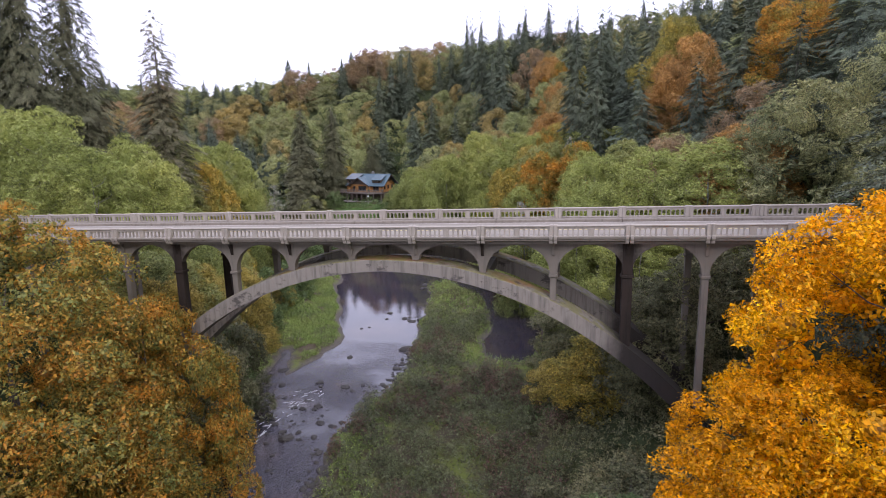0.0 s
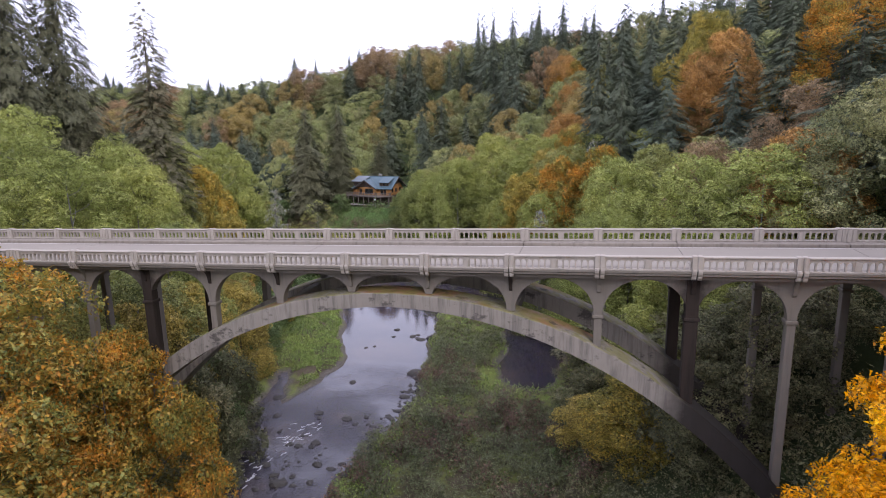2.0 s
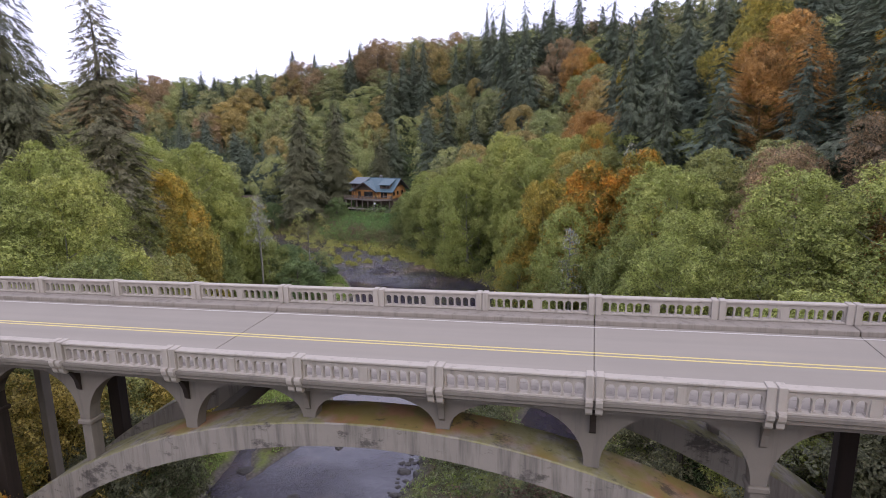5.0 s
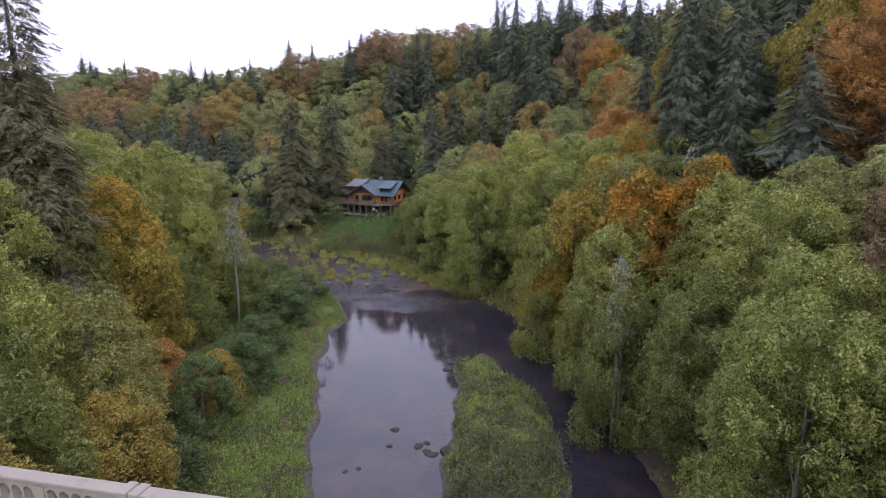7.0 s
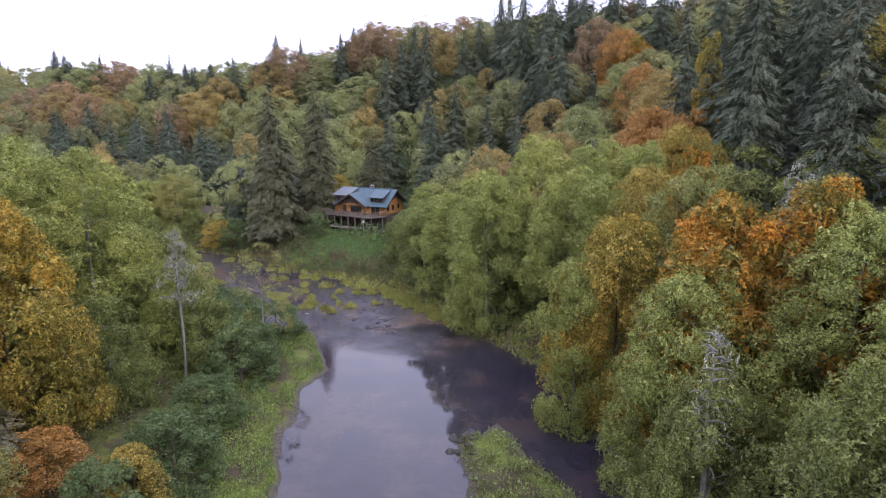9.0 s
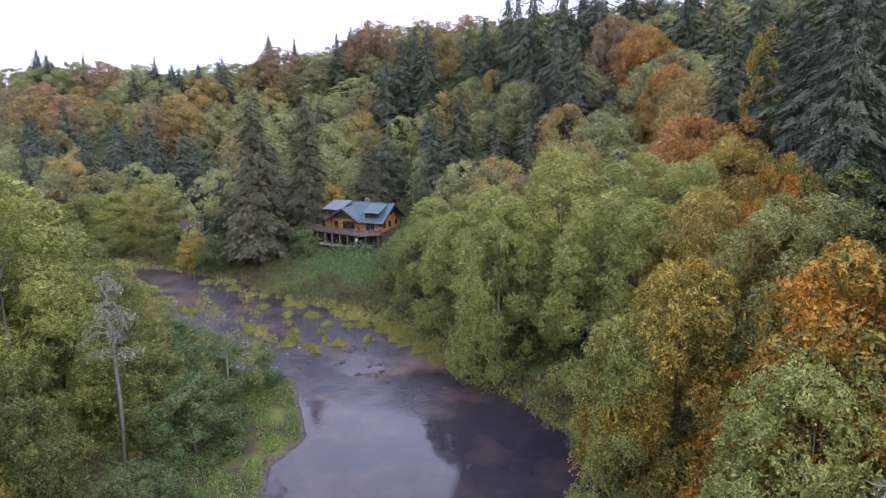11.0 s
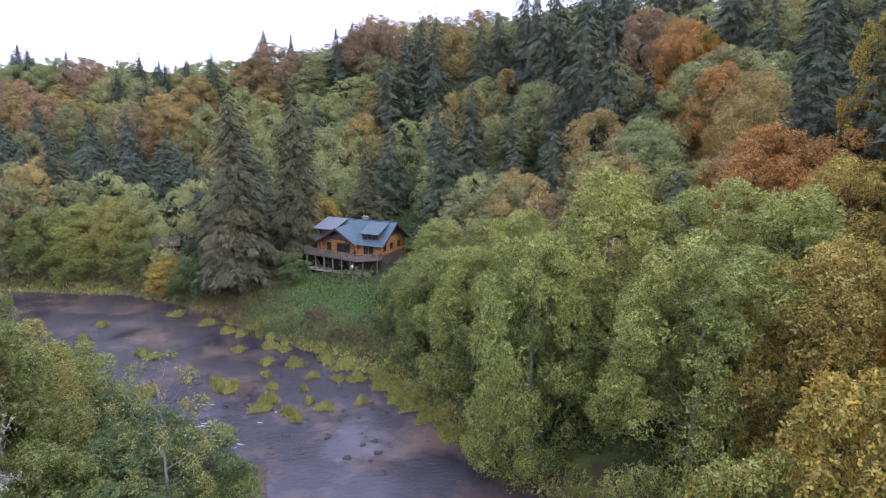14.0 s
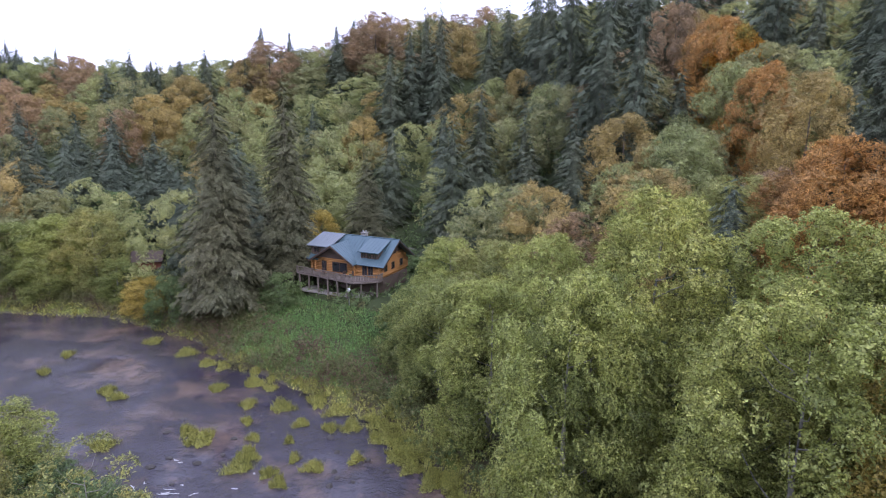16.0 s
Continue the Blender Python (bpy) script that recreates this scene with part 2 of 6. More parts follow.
def concrete(name, pale, dark, stain=0.5, moss=0.0, warm=None, stain_shade_x=None, drips=()):
    """Weathered cast concrete with streaks that run down, blotches and pits."""
    m, n, l, out = material(name)
    fine = noise_node(n, l, 22.0, 6.0, 0.7)
    blotch = noise_node(n, l, 0.9, 5.0, 0.65)
    streak = noise_node(n, l, 1.6, 5.0, 0.65, squash=(1.8, 1.8, 0.16))
    boards = noise_node(n, l, 1.0, 1.0, 0.4, squash=(0.15, 0.15, 7.0))
    c = blend(n, l, blotch.outputs["Fac"], tuple(v * 0.84 for v in pale), tuple(min(1, v * 1.14) for v in pale))
    s = n.new("ShaderNodeMapRange")
    s.inputs["From Min"].default_value = 0.62 - 0.25 * stain
    s.inputs["From Max"].default_value = 0.80 - 0.12 * stain
    l.new(streak.outputs["Fac"], s.inputs["Value"])
    c = blend(n, l, calc(n, l, "MULTIPLY", s.outputs["Result"], 0.35 + 0.6 * stain), c, dark)
    c = blend(n, l, calc(n, l, "MULTIPLY", fine.outputs["Fac"], 0.25), c, tuple(v * 0.6 for v in pale))
    if warm:
        w = n.new("ShaderNodeMapRange")
        w.inputs["From Min"].default_value, w.inputs["From Max"].default_value = 0.52, 0.62
        l.new(noise_node(n, l, 0.28, 2.0).outputs["Fac"], w.inputs["Value"])
        up = n.new("ShaderNodeSeparateXYZ")
        l.new(n.new("ShaderNodeNewGeometry").outputs["Normal"], up.inputs["Vector"])
        flat = calc(n, l, "GREATER_THAN", up.outputs["Z"], 0.9)
        c = blend(n, l, calc(n, l, "MULTIPLY", calc(n, l, "MULTIPLY", w.outputs["Result"], 0.8), flat), c, warm)
    if moss:
        g = n.new("ShaderNodeNewGeometry")
        sep = n.new("ShaderNodeSeparateXYZ")
        l.new(g.outputs["Normal"], sep.inputs["Vector"])
        k = n.new("ShaderNodeMapRange")
        k.inputs["From Min"].default_value, k.inputs["From Max"].default_value = 0.4, 0.8
        l.new(sep.outputs["Z"], k.inputs["Value"])
        mn = n.new("ShaderNodeMapRange")
        mn.inputs["From Min"].default_value, mn.inputs["From Max"].default_value = 0.38, 0.55
        l.new(noise_node(n, l, 1.4, 4.0).outputs["Fac"], mn.inputs["Value"])
        c = blend(n, l, calc(n, l, "MULTIPLY", calc(n, l, "MULTIPLY", k.outputs["Result"], mn.outputs["Result"]), moss), c, (0.17, 0.16, 0.035))
    for middle in drips:
        at = n.new("ShaderNodeSeparateXYZ")
        l.new(n.new("ShaderNodeNewGeometry").outputs["Position"], at.inputs["Vector"])
        far = calc(n, l, "ABSOLUTE", calc(n, l, "SUBTRACT", at.outputs["X"], middle))
        w = n.new("ShaderNodeMapRange")
        w.inputs["From Min"].default_value, w.inputs["From Max"].default_value = 1.75, 1.15
        l.new(calc(n, l, "ADD", far, calc(n, l, "MULTIPLY", blotch.outputs["Fac"], 1.6)), w.inputs["Value"])
        c = blend(n, l, calc(n, l, "MULTIPLY", w.outputs["Result"], 0.88), c, (0.03, 0.024, 0.02))
    if stain_shade_x:
        patches = n.new("ShaderNodeMapRange")
        patches.inputs["From Min"].default_value, patches.inputs["From Max"].default_value = 0.56, 0.64
        l.new(noise_node(n, l, 0.8, 7.0, 0.72, squash=(0.8, 1.0, 1.3)).outputs["Fac"], patches.inputs["Value"])
        c = blend(n, l, calc(n, l, "MULTIPLY", patches.outputs["Result"], 0.75), c, dark)
        # black past this x: wet stain, with the arch foot's deep shade painted in
        at = n.new("ShaderNodeSeparateXYZ")
        l.new(n.new("ShaderNodeNewGeometry").outputs["Position"], at.inputs["Vector"])
        w = n.new("ShaderNodeMapRange")
        w.inputs["From Min"].default_value, w.inputs["From Max"].default_value = stain_shade_x - 0.4, stain_shade_x + 1.2
        l.new(calc(n, l, "ADD", at.outputs["X"], calc(n, l, "MULTIPLY", blotch.outputs["Fac"], 1.6)), w.inputs["Value"])
        c = blend(n, l, calc(n, l, "MULTIPLY", w.outputs["Result"], 0.97), c, (0.022, 0.018, 0.016))
    h = calc(n, l, "ADD", fine.outputs["Fac"], calc(n, l, "MULTIPLY", boards.outputs["Fac"], 0.8))
    surface(n, l, out, c, 0.88, normal=bump(n, l, h, 0.35, 0.012), spec=0.25)
    return m


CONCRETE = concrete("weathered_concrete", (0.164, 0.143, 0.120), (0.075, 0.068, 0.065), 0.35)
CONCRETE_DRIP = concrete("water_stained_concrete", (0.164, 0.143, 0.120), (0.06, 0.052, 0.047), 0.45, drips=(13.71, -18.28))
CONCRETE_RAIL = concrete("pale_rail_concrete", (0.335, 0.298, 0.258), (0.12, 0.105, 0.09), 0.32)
CONCRETE_KERB = concrete("dirty_kerb_concrete", (0.225, 0.195, 0.165), (0.07, 0.06, 0.05), 0.5)
CONCRETE_RIB = concrete("stained_rib_concrete", (0.240, 0.214, 0.186), (0.035, 0.031, 0.029), 0.62, 0.6, (0.25, 0.12, 0.05), 13.2)
CONCRETE_BLACK = concrete("black_concrete", (0.028, 0.020, 0.016), (0.008, 0.006, 0.005), 0.6)


def road_material():
    m, n, l, out = material("worn_road_concrete")
    fine = noise_node(n, l, 40.0, 5.0, 0.7)
    lanes = noise_node(n, l, 0.9, 3.0, 0.5, squash=(0.06, 1.6, 1.0))
    blot = noise_node(n, l, 0.6, 4.0)
    c = blend(n, l, lanes.outputs["Fac"], (0.205, 0.180, 0.150), (0.285, 0.250, 0.208))
    c = blend(n, l, calc(n, l, "MULTIPLY", blot.outputs["Fac"], 0.4), c, (0.175, 0.154, 0.130))
    c = blend(n, l, calc(n, l, "MULTIPLY", fine.outputs["Fac"], 0.3), c, (0.14, 0.125, 0.112))
    surface(n, l, out, c, 0.85, normal=bump(n, l, fine.outputs["Fac"], 0.2, 0.01), spec=0.3)
    return m


ROAD = road_material()


def paint(name, colour, worn, under=(0.30, 0.28, 0.27)):
    m, n, l, out = material(name)
    t = noise_node(n, l, 9.0, 5.0, 0.7)
    k = n.new("ShaderNodeMapRange")
    k.inputs["From Min"].default_value, k.inputs["From Max"].default_value = 0.62 - worn, 0.75
    l.new(t.outputs["Fac"], k.inputs["Value"])
    surface(n, l, out, blend(n, l, k.outputs["Result"], colour, under), 0.7)
    return m


YELLOW = paint("yellow_line_paint", (0.50, 0.40, 0.14), 0.08)
WHITE = paint("white_line_paint", (0.42, 0.39, 0.37), 0.16)


def ground_material():
    m, n, l, out = material("valley_ground")
    g = n.new("ShaderNodeNewGeometry")
    sep = n.new("ShaderNodeSeparateXYZ")
    l.new(g.outputs["Position"], sep.inputs["Vector"])
    fine = noise_node(n, l, 3.5, 6.0, 0.75)
    mid = noise_node(n, l, 0.35, 5.0, 0.65)
    soil = blend(n, l, fine.outputs["Fac"], (0.035, 0.028, 0.02), (0.12, 0.095, 0.06))
    green = blend(n, l, fine.outputs["Fac"], (0.06, 0.09, 0.025), (0.20, 0.22, 0.05))
    k = n.new("ShaderNodeMapRange")
    k.inputs["From Min"].default_value, k.inputs["From Max"].default_value = 0.44, 0.60
    l.new(mid.outputs["Fac"], k.inputs["Value"])
    wooded = n.new("ShaderNodeMapRange")
    wooded.inputs["From Min"].default_value, wooded.inputs["From Max"].default_value = -21.0, -17.5
    l.new(sep.outputs["Z"], wooded.inputs["Value"])
    fern = blend(n, l, fine.outputs["Fac"], (0.02, 0.03, 0.012), (0.06, 0.075, 0.028))
    c = blend(n, l, wooded.outputs["Result"], blend(n, l, k.outputs["Result"], soil, green), fern)
    stones = n.new("ShaderNodeTexVoronoi")
    stones.inputs["Scale"].default_value = 3.2
    l.new(g.outputs["Position"], stones.inputs["Vector"])
    gravel = blend(n, l, stones.outputs["Distance"], (0.14, 0.125, 0.105), (0.04, 0.034, 0.03))
    shore = n.new("ShaderNodeMapRange")
    shore.inputs["From Min"].default_value, shore.inputs["From Max"].default_value = -22.15, -22.4
    l.new(calc(n, l, "ADD", sep.outputs["Z"], calc(n, l, "MULTIPLY", mid.outputs["Fac"], 0.5)), shore.inputs["Value"])
    c = blend(n, l, shore.outputs["Result"], c, gravel)
    bed = n.new("ShaderNodeMapRange")
    bed.inputs["From Min"].default_value, bed.inputs["From Max"].default_value = -22.68, -22.85
    l.new(sep.outputs["Z"], bed.inputs["Value"])
    c = blend(n, l, bed.outputs["Result"], c, blend(n, l, fine.outputs["Fac"], (0.02, 0.012, 0.006), (0.075, 0.042, 0.02)))
    surface(n, l, out, c, 0.95, normal=bump(n, l, fine.outputs["Fac"], 0.7, 0.12), spec=0.2)
    return m


GROUND = ground_material()


def water_material():
    m, n, l, out = material("dark_river_water")
    g = n.new("ShaderNodeNewGeometry")
    sep = n.new("ShaderNodeSeparateXYZ")
    l.new(g.outputs["Position"], sep.inputs["Vector"])
    ripple = noise_node(n, l, 2.6, 5.0, 0.65, squash=(1.0, 0.8, 1.0))
    swell = noise_node(n, l, 0.35, 3.0, 0.55)
    chop = noise_node(n, l, 0.9, 3.0, 0.6, squash=(1.0, 0.55, 1.0))
    calm = noise_node(n, l, 0.09, 3.0, 0.55)
    k = n.new("ShaderNodeMapRange")
    k.inputs["From Min"].default_value, k.inputs["From Max"].default_value = 0.40, 0.60
    l.new(calm.outputs["Fac"], k.inputs["Value"])
    lower, upper = n.new("ShaderNodeMapRange"), n.new("ShaderNodeMapRange")
    lower.inputs["From Min"].default_value, lower.inputs["From Max"].default_value = 38.0, 24.0
    upper.inputs["From Min"].default_value, upper.inputs["From Max"].default_value = 84.0, 95.0
    l.new(sep.outputs["Y"], lower.inputs["Value"])
    l.new(sep.outputs["Y"], upper.inputs["Value"])
    riffle = calc(n, l, "ADD", lower.outputs["Result"], upper.outputs["Result"], True)
    amount = calc(n, l, "ADD", calc(n, l, "MULTIPLY", riffle, calc(n, l, "ADD", calc(n, l, "MULTIPLY", k.outputs["Result"], 2.0), 0.30)), 0.022)
    h = calc(n, l, "ADD", calc(n, l, "MULTIPLY", ripple.outputs["Fac"], amount), calc(n, l, "ADD", calc(n, l, "MULTIPLY", swell.outputs["Fac"], calc(n, l, "ADD", calc(n, l, "MULTIPLY", riffle, 0.22), 0.05)), calc(n, l, "MULTIPLY", calc(n, l, "MULTIPLY", chop.outputs["Fac"], calc(n, l, "MULTIPLY", riffle, k.outputs["Result"])), 1.0)))
    deep = blend(n, l, swell.outputs["Fac"], (0.018, 0.016, 0.024), (0.040, 0.034, 0.050))
    shoal = n.new("ShaderNodeMapRange")
    shoal.inputs["From Min"].default_value, shoal.inputs["From Max"].default_value = 0.48, 0.66
    l.new(noise_node(n, l, 0.16, 5.0, 0.65).outputs["Fac"], shoal.inputs["Value"])
    deep = blend(n, l, calc(n, l, "MULTIPLY", shoal.outputs["Result"], calc(n, l, "ADD", calc(n, l, "MULTIPLY", upper.outputs["Result"], 0.6), 0.3)), deep, (0.120, 0.082, 0.066))
    p = surface(n, l, out, deep, calc(n, l, "ADD", calc(n, l, "MULTIPLY", riffle, 0.045), 0.015), normal=bump(n, l, h, 0.45, 0.25), spec=0.5)
    p.inputs["IOR"].default_value = 1.5
    return m


WATER = water_material()


def plain(name, a, b, scale=4.0, rough=0.7, metal=0.0, squash=None, relief=0.2):
    m, n, l, out = material(name)
    t = noise_node(n, l, scale, 5.0, 0.65, squash=squash)
    t2 = noise_node(n, l, scale * 0.13, 3.0)
    c = blend(n, l, t.outputs["Fac"], a, b)
    c = blend(n, l, calc(n, l, "MULTIPLY", t2.outputs["Fac"], 0.35), c, tuple(v * 0.55 for v in a))
    surface(n, l, out, c, rough, metal, bump(n, l, t.outputs["Fac"], relief, 0.02))
    return m


ROCK = plain("river_rock_stone", (0.018, 0.016, 0.015), (0.085, 0.077, 0.07), 3.0, 0.75, relief=0.6)
FOAM = plain("white_water_foam", (0.30, 0.30, 0.33), (0.70, 0.70, 0.74), 9.0, 0.6)
LOG = plain("honey_log_wood", (0.27, 0.125, 0.040), (0.50, 0.26, 0.09), 5.0, 0.6, squash=(0.3, 0.3, 4.0))
LOG_DARK = plain("weathered_dark_wood", (0.055, 0.04, 0.032), (0.14, 0.105, 0.085), 5.0, 0.85)
DECKWOOD = plain("grey_deck_wood", (0.10, 0.080, 0.070), (0.21, 0.175, 0.155), 6.0, 0.85)
ROOF = plain("blue_green_metal_roof", (0.055, 0.095, 0.116), (0.096, 0.148, 0.176), 1.2, 0.38, 0.25, relief=0.05)
ROOF_GREY = plain("pale_grey_roofing", (0.13, 0.15, 0.17), (0.21, 0.235, 0.265), 3.0, 0.8)
TRIM = plain("dark_brown_trim", (0.05, 0.03, 0.022), (0.09, 0.055, 0.04), 6.0, 0.7)
RED = plain("barn_red_boards", (0.14, 0.045, 0.03), (0.22, 0.08, 0.055), 5.0, 0.85)
WHITEPAINT = plain("white_paint", (0.68, 0.68, 0.68), (0.82, 0.82, 0.82), 5.0, 0.5)
STONE = plain("grey_chimney_stone", (0.17, 0.16, 0.155), (0.32, 0.31, 0.30), 4.0, 0.9)
GRAVEL = plain("gravel_drive", (0.22, 0.20, 0.185), (0.40, 0.37, 0.35), 5.0, 0.95)
GALV = plain("galvanised_steel", (0.35, 0.36, 0.37), (0.5, 0.5, 0.52), 6.0, 0.45, 0.8)


def window_glass():
    m, n, l, out = material("window_glass")
    p = surface(n, l, out, (0.02, 0.022, 0.025), 0.05, spec=0.8)
    return m


GLASS = window_glass()


# ---- mesh helpers ----
def mesh_of(name, verts, faces, mats, index=None, smooth=False):
    """A mesh from arrays: verts (n, 3), faces (m, 3 or 4) and a material index for each face."""
    verts, faces = np.asarray(verts, dtype=np.float32), np.asarray(faces, dtype=np.int32)
    me = bpy.data.meshes.new(name)
    k = faces.shape[1]
    me.vertices.add(len(verts))
    me.vertices.foreach_set("co", verts.ravel())
    me.loops.add(len(faces) * k)
    me.loops.foreach_set("vertex_index", faces.ravel())
    me.polygons.add(len(faces))
    me.polygons.foreach_set("loop_start", np.arange(0, len(faces) * k, k, dtype=np.int32))
    me.polygons.foreach_set("loop_total", np.full(len(faces), k, dtype=np.int32))
    for m in mats:
        me.materials.append(m)
    if index is not None:
        me.polygons.foreach_set("material_index", np.asarray(index, dtype=np.int32))
    if smooth:
        me.polygons.foreach_set("use_smooth", np.ones(len(faces), dtype=bool))
    me.update(calc_edges=True)
    me.validate()
    return me


def bm_mesh(name, bm, mat, smooth=False):
    me = bpy.data.meshes.new(name)
    bmesh.ops.recalc_face_normals(bm, faces=bm.faces)
    bm.to_mesh(me)
    bm.free()
    me.materials.append(mat)
    if smooth:
        for p in me.polygons:
            p.use_smooth = True
    return me


def part(name, bm, mat, parent, label="", at=None, smooth=False):
    """Links a bmesh, or a mesh that is shared, as one mesh object under a thing or a part."""
    me = bm if isinstance(bm, bpy.types.Mesh) else bm_mesh(name, bm, mat, smooth)
    ob = new(name, me)
    ob.parent = parent
    if at is not None:
        ob.matrix_basis = at
    return tagged(ob, label)


def thing(name, label, category, at=None, group="", kind=""):
    ob = new(name)
    if at is not None:
        ob.matrix_basis = at
    return tagged(ob, label, category, group, kind)


def box(bm, x0, x1, y0, y1, z0, z1, shear=0.0, bevel=0.0):
    vs = [bm.verts.new((x, y, z + shear * x)) for z in (z0, z1) for y in (y0, y1) for x in (x0, x1)]
    fs = [bm.faces.new([vs[i] for i in f]) for f in ((0, 2, 3, 1), (4, 5, 7, 6), (0, 1, 5, 4), (2, 6, 7, 3), (0, 4, 6, 2), (1, 3, 7, 5))]
    if bevel:
        es = list({e for f in fs for e in f.edges})
        bmesh.ops.bevel(bm, geom=es, offset=bevel, segments=1, affect="EDGES")
    return bm


def boxed(*a, **k):
    return box(bmesh.new(), *a, **k)


def tube(bm, points, radii, sides=7, cap=True):
    """A tapered tube along points."""
    rings = []
    n = len(points)
    for i, p in enumerate(points):
        p = Vector(p)
        d = Vector(points[min(i + 1, n - 1)]) - Vector(points[max(i - 1, 0)])
        q = d.to_track_quat("Z", "Y")
        rings.append([bm.verts.new(p + q @ Vector((radii[i] * math.cos(a), radii[i] * math.sin(a), 0))) for a in (2 * math.pi * k / sides for k in range(sides))])
    for a, b in zip(rings, rings[1:]):
        for k in range(sides):
            bm.faces.new((a[k], a[(k + 1) % sides], b[(k + 1) % sides], b[k]))
    if cap:
        bm.faces.new(list(reversed(rings[0])))
        bm.faces.new(rings[-1])
    return bm


def smooth_step(a, b, x):
    t = np.clip((np.asarray(x, float) - a) / (b - a), 0, 1)
    return t * t * (3 - 2 * t)


# ---- the valley ----
LEVEL = -22.73      # the river
GRADE = 0.0224       # the bridge climbs to the east

CHANNEL = [(-30, -260, 9), (-14, -120, 7), (-9, -50, 5.5), (-13.6, 1, 4.1), (-16.2, 8, 4.5), (-16.9, 15, 5.6), (-17.0, 21, 6.6), (-15.8, 28, 6.2), (-15.8, 36, 5.1),
           (-18.0, 44.5, 5.9), (-20.0, 52, 7.0), (-22.7, 60, 7.6), (-25, 68, 8.8), (-24, 75, 11.5), (-23.5, 82, 12.2), (-36, 98, 9.0), (-48, 103, 11.5),
           (-63, 109, 12.5), (-76, 115, 13), (-92, 119, 13.5), (-111, 117, 12.5), (-150, 108, 12), (-330, 104, 14)]
POOL = [(2.4, 36.5, 3.3), (2.4, 44, 3.9), (0.2, 52, 2.8), (-2.2, 60, 2.6), (-6.5, 68, 4.0), (-13, 80, 6.5)]
INLET = [(-22.8, 19, 1.6), (-25.2, 25.6, 1.1), (-26.8, 31.5, 0.5)]
EAST_BANK = [(10, -300), (8, -60), (6.5, 30), (6, 44), (2, 60), (-4, 70), (-9, 82), (-14, 92), (-25, 100.5), (-40, 113.5), (-53, 117), (-64, 121), (-75, 128.5), (-95, 133.5), (-112, 130), (-160, 121), (-330, 119)]
WEST_BANK = [(-40, -300), (-24, -60), (-20, 0), (-28, 25), (-38, 45), (-46, 66), (-53, 82), (-66, 95), (-85, 103), (-112, 103), (-160, 95), (-330, 88)]


def chain_distance(x, y, chain):
    """Distance to the water's edge of a chain of widths; below zero inside."""
    best = np.full(np.shape(x), 1e9)
    for (ax, ay, ar), (bx, by, br) in zip(chain, chain[1:]):
        dx, dy = bx - ax, by - ay
        t = np.clip(((x - ax) * dx + (y - ay) * dy) / (dx * dx + dy * dy), 0, 1)
        best = np.minimum(best, np.hypot(x - ax - t * dx, y - ay - t * dy) - (ar + t * (br - ar)))
    return best


def side_distance(x, y, line):
    """Distance from a line, above zero on its right."""
    best, side = np.full(np.shape(x), 1e9), np.ones(np.shape(x))
    for (ax, ay), (bx, by) in zip(line, line[1:]):
        dx, dy = bx - ax, by - ay
        t = np.clip(((x - ax) * dx + (y - ay) * dy) / (dx * dx + dy * dy), 0, 1)
        d = np.hypot(x - ax - t * dx, y - ay - t * dy)
        s = np.where((x - ax) * dy - (y - ay) * dx > 0, 1.0, -1.0)
        near = d < best
        best, side = np.where(near, d, best), np.where(near, s, side)
    return best * side


def wobble(x, y, size, seed=0.0):
    """Smooth noise from a few waves."""
    a, b = np.asarray(x) / size + seed * 3.1, np.asarray(y) / size - seed * 1.7
    return (np.sin(a * 1.3 + 2.1 * np.sin(b * 0.9)) + np.sin(b * 1.7 + 1.6 * np.sin(a * 1.1 + 1.0)) + np.sin((a + b) * 2.3 + 1.3)) / 3


def shore_distance(x, y):
    d = np.minimum(chain_distance(x, y, CHANNEL), np.minimum(chain_distance(x, y, POOL), chain_distance(x, y, INLET)))
    return d + 0.55 * wobble(x, y, 3.0) + 0.3 * wobble(x, y, 1.1, 2)


